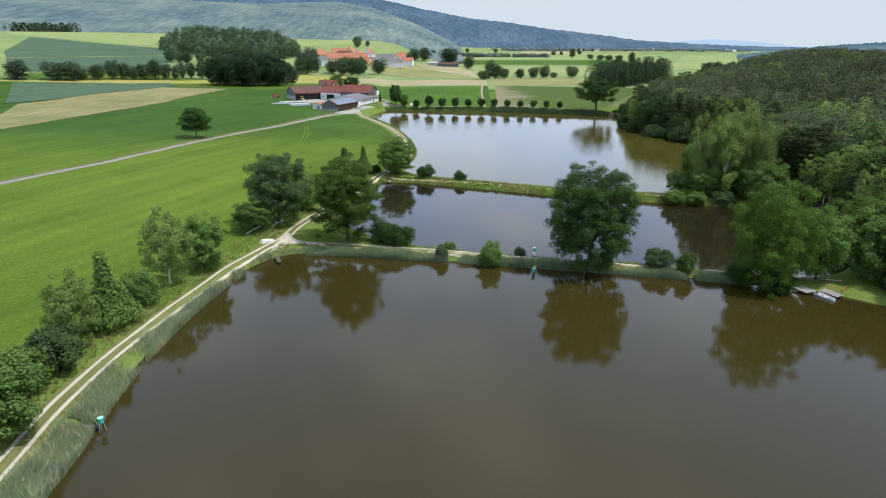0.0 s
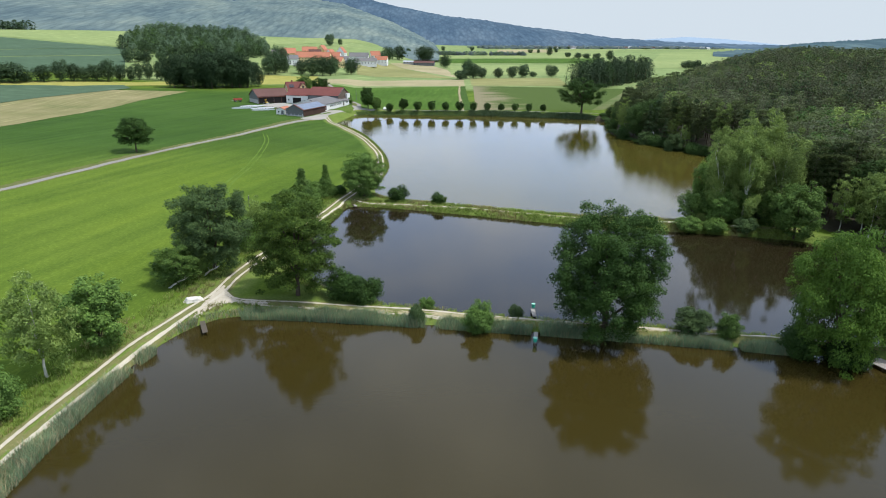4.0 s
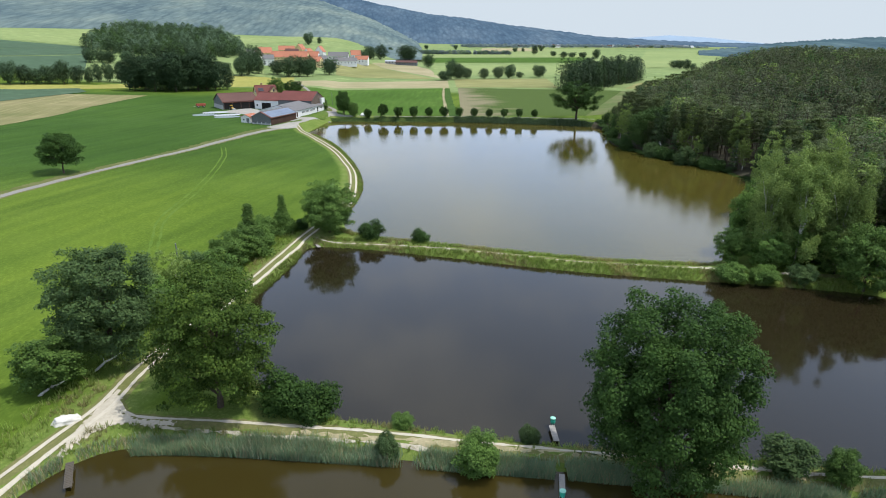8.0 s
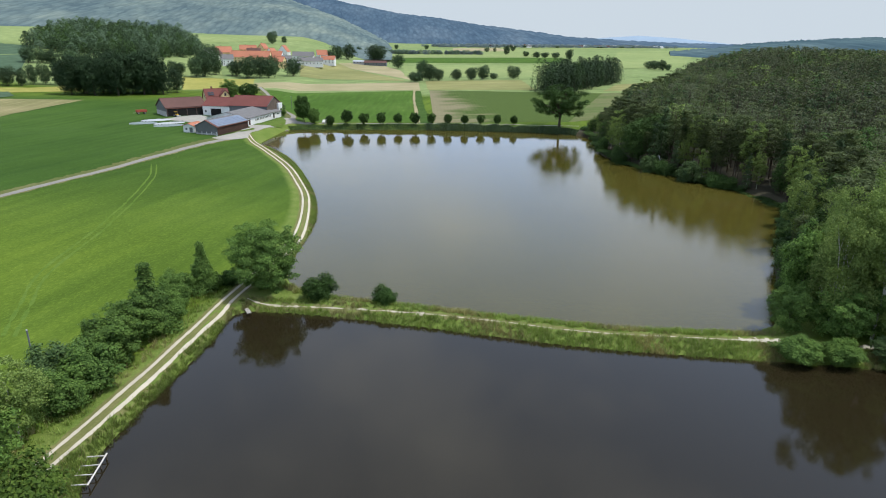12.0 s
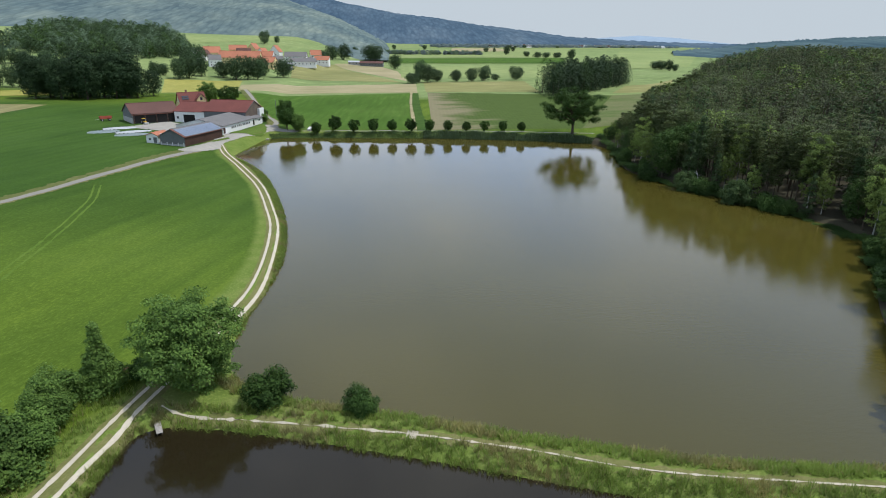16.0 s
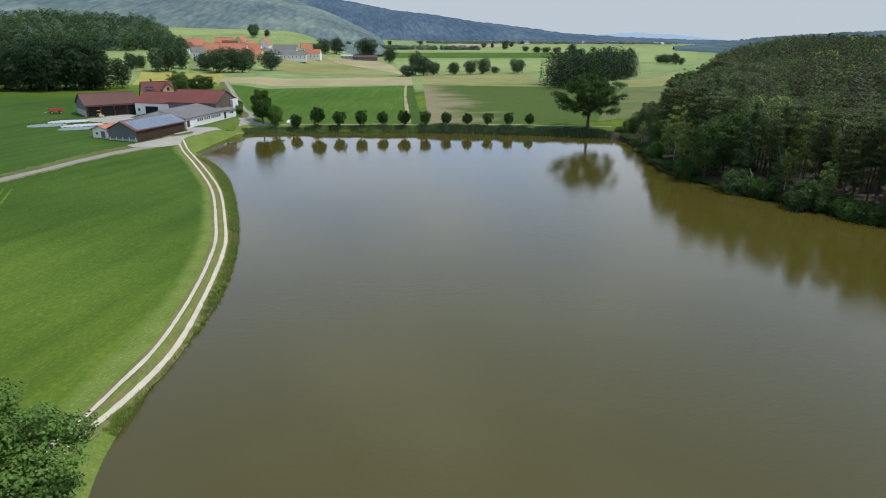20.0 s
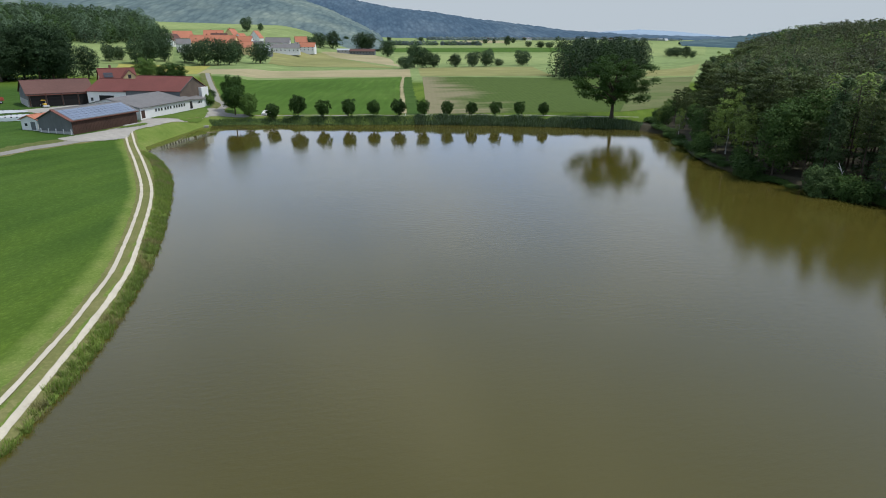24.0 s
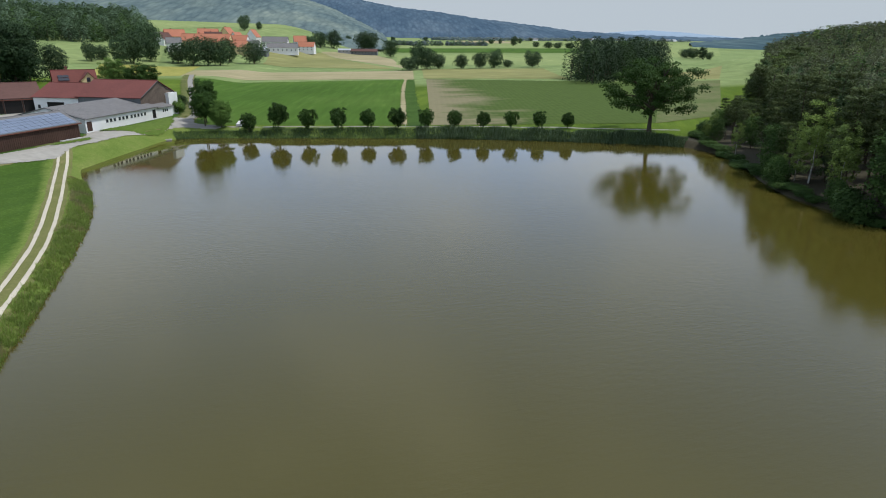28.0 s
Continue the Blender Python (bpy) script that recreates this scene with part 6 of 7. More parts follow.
    for k in range(5):
        part("post", boxes((0.45 + k * 4.9, 0.8 + k * 4.9, -0.16, 0.1, -0.3, 4.2)), M["wood_brown"], cs)
    part("fascia", boxes((-0.4, L + 0.4, -0.6, -0.5, 3.75, 4.05)), M["trim"], cs)
    # farmhouse
    fh = house("farmhouse", -91.0, 446.5, 32, 12.5, 9.0, 5.6, 11.2, "cream", "roof_red", "cream farmhouse with a steep dark red roof", "house", "farm buildings", 4.9, chimney=1,
               windows=(("window", "l", 4.5, 7.0, 1.1, 1.5, "glass", "white"), ("window", "l", 2.4, 3.0, 1.0, 1.4, "glass", "white"), ("window", "l", 6.6, 3.0, 1.0, 1.4, "glass", "white")))
    wing = part("dormer_gable", gable_body(5.0, 4.6, 8.2, 10.6, 5.0), M["cream"], fh)
    wing.matrix_local = pose(12.2, -0.6, 0, 0, 0, 90)
    for s in (0, 1):
        r = part("dormer_roof", slope_slab(5.0, 4.6, 8.2, 10.6, s), M["roof_red"], fh)
        r.matrix_local = pose(12.2, -0.6, 0, 0, 0, 90)
    part("window", boxes((9.3, 10.4, -0.68, -0.55, 7.6, 9.0)), M["glass"], fh)
    dark_pan = pan.copy()
    dark_pan.materials[0] = M["roof_window"]
    for k in range(4):
        p = new("roof_panel", dark_pan)
        p.parent = fh
        p.matrix_local = pose(1.2 + (k % 2) * 1.66, 1.4 + (k // 2) * 0.75, 8.05 + (k // 2) * 0.93, 51, 0, 0)


farm()

VILLAGE = [
    (-166, 790, 20, 12, 10, 7.0, 11.5, "white", "roof_grey", "white house with a grey roof"),
    (-166, 826, -6, 44, 14, 6.0, 12.5, "cream", "roof_orange", "long barn with an orange tiled roof"),
    (-124, 818, -14, 18, 13, 5.5, 10.5, "cream", "roof_orange", "barn with an orange tiled roof"),
    (-186, 852, 30, 18, 11, 7.0, 13, "cream", "roof_orange", "house with an orange tiled roof"),
    (-118, 866, 5, 14, 10, 4.0, 8.0, "white", "roof_grey", "grey roofed farm shed"),
    (-124, 846, 10, 13, 9, 4.0, 7.0, "white", "roof_light", "farm shed with a pale metal roof"),
    (-106, 834, -6, 15, 9, 3.5, 6.0, "wood_grey", "roof_light", "low shed with a pale roof"),
    (-108, 905, 0, 26, 12, 6.0, 11, "white", "roof_grey", "white farm building with a grey roof"),
    (-118, 930, 80, 14, 12, 7.5, 15, "white", "roof_orange", "white house with an orange roof"),
    (-92, 915, -4, 16, 9, 4.5, 7.0, "white", "roof_grey", "grey roofed white barn"),
    (-172, 905, 8, 20, 11, 7.0, 12, "cream", "roof_orange", "house with an orange tiled roof"),
    (-146, 930, 75, 14, 11, 7.5, 14, "cream", "roof_orange", "house with an orange tiled roof"),
    (-84, 975, 15, 14, 10, 6.0, 12, "white", "roof_orange", "house beside a barn with an orange roof"),
    (-70, 1010, 60, 11, 9, 5.5, 10, "wood_grey", "roof_grey", "grey gabled wooden barn"),
    (-205, 870, 15, 14, 9, 5.0, 8.0, "white", "roof_grey", "low white village house"),
    (-150, 842, 84, 16, 11, 5.5, 11.5, "white", "roof_orange", "white house with an orange tiled roof"),
    (-182, 832, 70, 14, 10, 6.0, 11.5, "white", "roof_rust", "white house with a brown roof"),
    (-136, 872, -10, 20, 11, 5.5, 11.0, "white", "roof_orange", "white house with an orange tiled roof"),
    (-158, 880, 12, 16, 10, 6.0, 11.5, "cream", "roof_rust", "house with a brown tiled roof"),
    (-98, 876, 4, 30, 11, 4.2, 8.0, "white", "roof_grey", "long white barn with a grey roof"),
    (-132, 905, 70, 13, 10, 6.0, 12.0, "white", "roof_orange", "white house with an orange tiled roof"),
    (-76, 935, -8, 18, 10, 5.0, 9.5, "white", "roof_orange", "white house with an orange tiled roof"),
    (-38, 1015, -6, 18, 9, 3.2, 4.6, "concrete", "roof_light", "low long shed with a pale roof"),
    (-22, 1010, -8, 32, 11, 3.6, 6.2, "wood_grey", "roof_rust", "long low field shed with a brown roof"),
]
for k, (x, y, turn, L, W, e, t, wall, roof, label) in enumerate(VILLAGE):
    n = max(2, int(L // 4))
    win = [("window", "f", (j + 0.5) * L / n, 1.2, 1.0, 1.3, "glass", None) for j in range(n)]
    if e > 4.6:
        win += [("window", "f", (j + 0.5) * L / n, 3.7, 1.0, 1.2, "glass", None) for j in range(n)] + [("window", "l", W * 0.35, 3.7, 1.0, 1.2, "glass", None), ("window", "l", W * 0.65, 3.7, 1.0, 1.2, "glass", None)]
    house("village_house" if e > 4.6 else "village_barn", x, y, turn, L, W, e, t, wall, roof, label, "house" if e > 4.6 else "barn", "village", chimney=1 if wall == "cream" else 0, windows=win, sink=3)
rng = np.random.default_rng(91)
for k in range(34):
    s = rng.random()
    x, y = 300 + 850 * s + rng.uniform(-40, 40), 2380 + 420 * s + rng.uniform(-130, 130)
    house("distant_house", float(x), float(y), float(rng.uniform(-40, 40)), float(rng.uniform(12, 22)), 10.0, 5.0, 9.0, "white", rng.choice(["roof_light", "roof_grey", "roof_rust"]), "small pale house in the distant village", "house", "distant village", sink=3)


# ---- reeds and tall grass on the banks ----
JETTY_LINES = ([(-41, 58.4), (-35.5, 58.1)], [(-33.4, 117.6), (-31.0, 112.6)], [(19.7, 114.2), (19.0, 109.6)], [(20.3, 118.4), (20.5, 122.6)])


def blades(name, xs, ys, hlo, hhi, width, mats, share, label, seed, lean=0.25, category="reeds", base=None, bend=0.5):
    """Many upright blades as one mesh: each bends over in two faces."""
    rng = np.random.default_rng(seed)
    # keep the wheel ruts free, and let the growth come in patches
    off = np.min([off_line(xs, ys, line[::3]) for line in (_dam, _damc, _track)], 0)
    lump = np.sin(xs * 0.55 + 1.3 * np.sin(ys * 0.4)) * np.sin(ys * 0.5 + 1.1 * np.sin(xs * 0.33))
    gap = np.min([off_line(xs, ys, np.array(line)) for line in JETTY_LINES], 0)
    keep = (off > 1.45) & (gap > 0.7) & (rng.random(len(xs)) < 0.85 + 0.3 * lump)
    xs, ys, lump = xs[keep], ys[keep], lump[keep]
    n = len(xs)
    z = ground_z(xs, ys) if base is None else np.maximum(ground_z(xs, ys), base)
    h = rng.uniform(hlo, hhi, n) * (1 + 0.3 * lump)
    a, b = rng.uniform(0, 2 * np.pi, n), rng.uniform(0, 2 * np.pi, n)
    dx, dy = np.cos(a) * width, np.sin(a) * width
    lx, ly = np.cos(b) * lean * h, np.sin(b) * lean * h
    def at(side, s, k):
        return np.stack([xs + dx * side * k + lx * s**2, ys + dy * side * k + ly * s**2, z + h * s * (1 - bend * 0.15 * s) - 0.05], -1)
    v = np.stack([at(-1, 0, 1), at(1, 0, 1), at(1, 0.6, 0.8), at(-1, 0.6, 0.8), at(0.4, 1, 0.5), at(-0.4, 1, 0.5)], 1).reshape(-1, 3)
    i = np.arange(n)[:, None] * 6
    f = np.stack([i + [0, 1, 2, 3], i + [3, 2, 4, 5]], 1).reshape(-1, 4)
    idx = np.repeat(rng.choice(len(mats), n, p=share), 2)
    return tagged(new(name, mesh_from(name, v, f, mats, idx)), label, category, kind="stuff")


def along(line, lo, hi, per_m, seed, side=1.0, gaps=0.0):
    """Scattered plan points beside a line, lo to hi metres off it (to its left for positive)."""
    rng = np.random.default_rng(seed)
    seg = np.r_[0, np.cumsum(np.hypot(*np.diff(line, axis=0).T))]
    n = int(seg[-1] * per_m)
    s = rng.random(n) * seg[-1]
    if gaps:
        keep = np.sin(s * 0.21 + 2 * np.sin(s * 0.057 + seed)) > -1 + 2 * gaps * rng.random(n)
        s = s[keep]
    x, y = np.interp(s, seg, line[:, 0]), np.interp(s, seg, line[:, 1])
    d = np.gradient(line, axis=0)
    d /= np.linalg.norm(d, axis=1)[:, None]
    tx, ty = np.interp(s, seg, d[:, 0]), np.interp(s, seg, d[:, 1])
    o = rng.uniform(lo, hi, len(s))
    return x - ty * o * side, y + tx * o * side


WEST_A = piece(POND_A, (-35, 15), (-37.2, 108))
CORNER_A = piece(POND_A, (-37.2, 108), (-27, 119.5))
DAM_A = piece(POND_A, (-27, 119.5), (58, 107))
NEAR_B = piece(POND_B, (-10, 127), (60, 112))
FAR_B = piece(POND_B, (88, 160), (-18, 189.2))
WEST_B = piece(POND_B, (-18.6, 189), (-15, 131))
NEAR_C = piece(POND_C, (-11.5, 201), (68, 179))
WEST_C = piece(POND_C, (-44, 352), (-13.6, 212))
NORTH_C = piece(POND_C, (100, 390), (-44, 407))
REED = [M["reed"], M["reed_dry"]]
x, y = along(resample(WEST_A, 1.0), -1.2, 2.3, 640, 101, 1, 0.12)
blades("reed_bed", x, y, 0.9, 1.8, 0.03, REED, (0.70, 0.30), "green and straw coloured reeds on the pond edge", 102, 0.35, base=-0.1)
x, y = along(resample(DAM_A, 1.0), -1.3, 0.9, 560, 103, 1, 0.06)
blades("reed_bed", x, y, 0.9, 1.9, 0.032, REED, (0.86, 0.14), "dense grey green reeds along the dam", 104, 0.25, base=-0.1)
x, y = along(resample(CORNER_A, 0.5), 0.0, 1.2, 90, 105, 1, 0.35)
blades("reed_bed", x, y, 0.7, 1.4, 0.03, REED, (0.6, 0.4), "short reeds in the pond corner", 106, 0.4, base=-0.1)


def tussocks(name, xs, ys, hlo, hhi, label, seed, straw=0.2, per=20):
    """Rough grass as one mesh: tufts of leaning blades."""
    rng = np.random.default_rng(seed)
    off = np.min([np.minimum(np.abs(off_line(xs, ys, line[::3]) - gap), 9) for line, gap in ((_damc, 0.0), (_dam, 0.55))], 0)
    off = np.minimum(off, np.maximum(off_line(xs, ys, _track[::3]) - 1.0, 0))
    keep = off > 0.5
    xs, ys = xs[keep], ys[keep]
    n = len(xs)
    size = rng.uniform(0.6, 1.25, n)
    a = rng.uniform(0, 2 * np.pi, (n, per))
    out = rng.uniform(0.02, 0.32, (n, per)) * size[:, None]
    x0, y0 = xs[:, None] + np.cos(a) * out, ys[:, None] + np.sin(a) * out
    h = rng.uniform(hlo, hhi, (n, per)) * size[:, None]
    lean = rng.uniform(0.15, 0.75, (n, per)) * h
    x1, y1 = x0 + np.cos(a) * lean, y0 + np.sin(a) * lean
    z = ground_z(x0.ravel(), y0.ravel()).reshape(n, per)
    w = rng.uniform(0.018, 0.04, (n, per))
    tx, ty = -np.sin(a) * w, np.cos(a) * w
    v = np.stack([np.stack(p, -1) for p in ((x0 - tx, y0 - ty, z - 0.03), (x0 + tx, y0 + ty, z - 0.03), (x1 + tx * 0.5, y1 + ty * 0.5, z + h), (x1 - tx * 0.5, y1 - ty * 0.5, z + h * 0.96))], 2).reshape(-1, 3)
    f = np.arange(len(v)).reshape(-1, 4)
    dry = np.repeat(np.sin(xs * 0.35 + 2 * np.sin(ys * 0.21)) > 1 - 3 * straw * rng.random(n), per)
    idx = np.where(dry, 1, np.where(rng.random(len(dry)) < 0.12, 1, 0))
    return tagged(new(name, mesh_from(name, v, f, [M["tuft"], M["tuft_straw"]], idx)), label, "grass", kind="stuff")


for k, (line, lo, hi, per_m, hlo, hhi, straw, label) in enumerate((
    (NEAR_B, -0.1, 3.0, 6.0, 0.25, 0.7, 0.15, "rough tufted green grass on the dam"),
    (FAR_B, -0.3, 3.4, 20.0, 0.3, 0.7, 0.2, "rough tufted yellow green grass on the far dam"),
    (NEAR_C, -0.3, 3.0, 18.0, 0.3, 0.8, 0.35, "rough seeding grass on the far dam"),
    (WEST_B, -0.2, 3.2, 26.0, 0.25, 0.6, 0.05, "lush tufted grass between track and pond"),
    (WEST_C, -0.2, 3.0, 26.0, 0.25, 0.6, 0.05, "lush tufted grass on the curved bank"),
)):
    x, y = along(resample(line, 1.0), lo, hi, per_m, 140 + k, -1)
    tussocks("bank_grass", x, y, hlo, hhi, label, 150 + k, straw, 18)
x, y = along(resample(CORNER_A, 0.5), 0.4, 4.0, 9, 121, 1)
tussocks("bank_grass", x, y, 0.25, 0.6, "rough grass in the pond corner", 122, 0.25, 16)
x, y = along(resample(TRACK, 1.0)[:180], 1.9, 7.5, 9.0, 123, 1)
tussocks("verge_grass", x, y, 0.25, 0.8, "rough tall grass beside the track", 124, 0.3, 14)
x, y = along(resample(DAM_A, 1.0), 1.0, 3.0, 7.0, 127, 1)
tussocks("bank_grass", x, y, 0.25, 0.6, "rough grass and straw between reeds and path", 128, 0.5, 14)
x, y = along(resample(WEST_A, 1.0), 2.2, 4.6, 5.0, 125, 1)
tussocks("bank_grass", x, y, 0.25, 0.6, "rough grass between track and reeds", 126, 0.3, 14)
x, y = along(resample(NORTH_C, 1.0), -1.0, 2.6, 260, 117, -1, 0.0)
reedy = x > 27
blades("reed_bed", x[reedy], y[reedy], 0.9, 1.8, 0.06, [M["sedge"], M["reed"]], (0.7, 0.3), "green reeds along the far bank", 118, 0.25, base=-0.1)
blades("bank_sedge", x[~reedy], y[~reedy], 0.3, 0.9, 0.06, [M["sedge"], M["tuft"]], (0.8, 0.2), "low dark sedge along the far bank", 119, 0.4, base=-0.1)


# ---- jetties, feeders and small things at the water ----
def jetty(x, y, turn, length, wide, label, legs=3, top=0.45, dark=False):
    ob = thing("jetty", x, y, 0.0, turn, label, "jetty", "jetties")
    n = max(4, int(length / 0.28))
    me = None
    for k in range(n):
        if me is None:
            me = bpy.data.meshes.new("plank")
            bm = boxes((0, length / n - 0.03, -wide / 2, wide / 2, top, top + 0.06), bevel=0.012)
            bm.to_mesh(me); bm.free(); me.materials.append(M["plank_dark" if dark else "plank"])
        p = part("plank", me, None, ob)
        p.location.x = k * length / n
    for s in (-1, 1):
        part("beam", boxes((0, length, s * wide * 0.36 - 0.05, s * wide * 0.36 + 0.05, top - 0.16, top)), M["plank_dark"], ob)
        for k in range(legs):
            part("leg", tube(bmesh.new(), (length * (k + 0.4) / legs, s * wide * 0.42, -1.6), (length * (k + 0.4) / legs, s * wide * 0.42, top + 0.05), 0.06, 0.06, 8), M["plank_dark"], ob)
    return ob


def feeder(x, y, label, z=0.0):
    """A feed bin on a pole frame over the water."""
    ob = thing("fish_feeder", x, y, z, 20, label, "fish feeder", "fish feeders", scale=0.85)
    bm = bmesh.new()
    tube(bm, (0, 0, 1.0), (0, 0, 1.35), 0.10, 0.34, 14)
    tube(bm, (0, 0, 1.35), (0, 0, 2.0), 0.34, 0.36, 14)
    part("bin", bm, M["green_plastic"], ob, "green plastic feed bin")
    bm = bmesh.new()
    tube(bm, (0, 0, 2.0), (0, 0, 2.06), 0.40, 0.40, 14)
    tube(bm, (0, 0, 2.06), (0, 0, 2.16), 0.38, 0.12, 14)
    part("lid", bm, M["lid"], ob, "pale green lid")
    for k in range(3):
        a = k * 2 * math.pi / 3
        part("leg", tube(bmesh.new(), (math.cos(a) * 0.7, math.sin(a) * 0.7, -1.5), (math.cos(a) * 0.28, math.sin(a) * 0.28, 1.4), 0.035, 0.03, 7), M["steel"], ob)
    part("pendulum", tube(bmesh.new(), (0, 0, 0.1), (0, 0, 1.0), 0.02, 0.015, 6), M["steel"], ob)
    return ob


jetty(-33.1, 117.0, -65, 4.4, 0.8, "short dark weathered plank jetty", 2, 0.5, True)
jetty(19.6, 113.4, -102, 2.8, 0.6, "narrow grey plank jetty in the reeds", 2)
jetty(20.3, 119.0, 88, 3.0, 0.7, "narrow grey plank jetty", 2)
jetty(-40.0, 58.4, -3, 3.4, 0.5, "narrow dark plank jetty", 2, 0.5, True)
jetty(-17.9, 190.6, -65, 2.6, 0.7, "small grey plank sluice jetty", 2)
feeder(18.9, 110.2, "green plastic fish feeder at a jetty", -0.6)
feeder(20.6, 122.4, "green plastic fish feeder at a jetty", -0.5)
feeder(-36.4, 58.2, "green plastic fish feeder at a jetty")
jetty(66.8, 104.8, -70, 3.0, 2.6, "grey boat jetty under the maple", 2, 0.5)
jetty(70.6, 103.4, -65, 3.4, 2.0, "grey boat jetty with a red rail", 2, 0.5)


def rail(x, y, turn):
    ob = thing("handrail", x, y, 0.55, turn, "faded red metal handrail on the jetty", "handrail")
    for k in range(3):
        part("post", tube(bmesh.new(), (k * 1.2, 0, -0.3), (k * 1.2, 0, 1.1), 0.035, 0.035, 8), M["red_paint"], ob)
    for z in (0.55, 1.08):
        part("bar", tube(bmesh.new(), (-0.05, 0, z), (2.45, 0, z), 0.03, 0.03, 8), M["red_paint"], ob)


rail(71.2, 102.9, -65)
rail(73.0, 101.9, 25)


def rowing_boat(x, y, turn):
    ob = thing("rowing_boat", x, y, 0.0, turn, "small pale rowing boat moored at the jetty", "boat")
    bm = bmesh.new()
    rows = []
    for s in np.linspace(0, 1, 9):
        w = 0.65 * math.sin(math.pi * min(0.95, 0.28 + 0.68 * s)) ** 0.6
        zt = 0.42 + 0.12 * (2 * s - 1) ** 2
        rows.append([bm.verts.new((s * 3.4, yy, zz)) for yy, zz in ((-w, zt), (-w * 0.8, 0.05), (0, -0.08), (w * 0.8, 0.05), (w, zt), (w * 0.9, zt), (w * 0.7, 0.12), (0, 0.04), (-w * 0.7, 0.12), (-w * 0.9, zt))])
    for a, b in zip(rows, rows[1:]):
        for k in range(10):
            bm.faces.new((a[k], a[(k + 1) % 10], b[(k + 1) % 10], b[k]))
    bm.faces.new(rows[0]); bm.faces.new(rows[-1][::-1])
    part("hull", bm, M["white"], ob)
    for s in (0.9, 2.2):
        part("bench", boxes((s, s + 0.3, -0.5, 0.5, 0.26, 0.31)), M["plank"], ob)


rowing_boat(68.9, 102.2, -65)


def heap(name, x, y, rx, ry, h, mat, label, category, seed, turn=0):
    """A loose uneven heap."""
    bm = bmesh.new()
    bmesh.ops.create_icosphere(bm, subdivisions=4, radius=1.0)
    for v in bm.verts:
        n = noise.fractal(Vector((v.co.x * 1.6 + seed, v.co.y * 1.6, v.co.z * 1.6)), 0.8, 2.1, 4)
        f = 1 + 0.28 * n
        v.co = Vector((v.co.x * rx * f, v.co.y * ry * f, max(v.co.z, -0.15) * h * f))
    for f in bm.faces:
        f.smooth = True
    ob = thing(name, x, y, gz(x, y), turn, label, category)
    part("pile", bm, mat, ob)
    return ob


heap("lime_mound", -36.8, 123.6, 1.5, 0.9, 0.85, M["lime"], "white mound of lime beside the track", "mound", 2.0, 25)


def dead_trunk(x, y, turn, length, tilt, label):
    ob = thing("dead_trunk", x, y, gz(x, y), turn, label, "dead tree")
    bm = bmesh.new()
    p = Vector((0, 0, -0.3))
    for k in range(4):
        s = (k + 1) / 4
        q = Vector((length * s * math.cos(radians(tilt)), 0.25 * math.sin(k * 2.0), length * s * math.sin(radians(tilt))))
        tube(bm, p, q, 0.2 * (1.1 - s * 0.7) + 0.04, 0.2 * (1 - s * 0.8), 8)
        p = q
    part("stem", bm, M["dead_wood"], ob)
    for k, s in enumerate((0.45, 0.65, 0.8)):
        a = Vector((length * s * math.cos(radians(tilt)), 0, length * s * math.sin(radians(tilt))))
        part("branch", tube(bmesh.new(), a, a + Vector((0.3, (-1) ** k * 0.9, 0.7)), 0.06, 0.02, 6), M["dead_wood"], ob)


dead_trunk(104.8, 299.4, 110, 6.5, 62, "bleached bare dead trunk leaning over the water")
dead_trunk(80.2, 109.6, -20, 3.2, 8, "bleached log lying behind the jetty")
dead_trunk(81.2, 107.4, 35, 4.2, 10, "bleached log lying behind the jetty")
dead_trunk(-43.4, 129.2, 20, 4.0, 25, "grey bare dead branches in the shrub")
dead_trunk(-39.5, 135.0, 60, 4.5, 12, "grey bare fallen branch beside the track")


def sluice_frame(x, y, turn):
    """Pale timber rails on posts round a pond outlet."""
    ob = thing("outlet_frame", x, y, 0.0, turn, "pale timber frame round the pond outlet", "frame")
    for k in range(4):
        part("rail", boxes((0.0, 2.0, k * 1.5 - 0.05, k * 1.5 + 0.05, 0.50, 0.60), bevel=0.01), M["dead_wood"], ob)
        part("post", boxes((1.9, 2.02, k * 1.5 - 0.06, k * 1.5 + 0.06, -1.2, 0.5)), M["plank_dark"], ob)
        part("post", boxes((-0.02, 0.1, k * 1.5 - 0.06, k * 1.5 + 0.06, -1.2, 0.5)), M["plank_dark"], ob)
    part("long_rail", boxes((1.9, 2.05, -0.3, 4.8, 0.60, 0.70), bevel=0.01), M["dead_wood"], ob)
    part("walkway", boxes((-0.3, 0.1, -0.3, 4.8, 0.40, 0.49), bevel=0.01), M["plank"], ob)


sluice_frame(-26.5, 147.8, 2)


def picnic_bench(x, y, turn):
    ob = thing("picnic_bench", x, y, gz(x, y), turn, "brown wooden bench and table beside the track", "bench")
    for k in range(4):
        part("top_board", boxes((-0.9, 0.9, -0.36 + k * 0.19, -0.20 + k * 0.19, 0.70, 0.75)), M["trim"], ob)
    for s in (-1, 1):
        part("seat_board", boxes((-0.9, 0.9, s * 0.75 - 0.14, s * 0.75 + 0.14, 0.42, 0.47)), M["trim"], ob)
        part("leg", boxes((s * 0.7 - 0.05, s * 0.7 + 0.05, -0.8, 0.8, 0.34, 0.42)), M["plank_dark"], ob)
        part("leg", boxes((s * 0.7 - 0.05, s * 0.7 + 0.05, -0.3, -0.2, -0.1, 0.70)), M["plank_dark"], ob)
        part("leg", boxes((s * 0.7 - 0.05, s * 0.7 + 0.05, 0.2, 0.3, -0.1, 0.70)), M["plank_dark"], ob)


picnic_bench(-24.6, 200.6, 25)
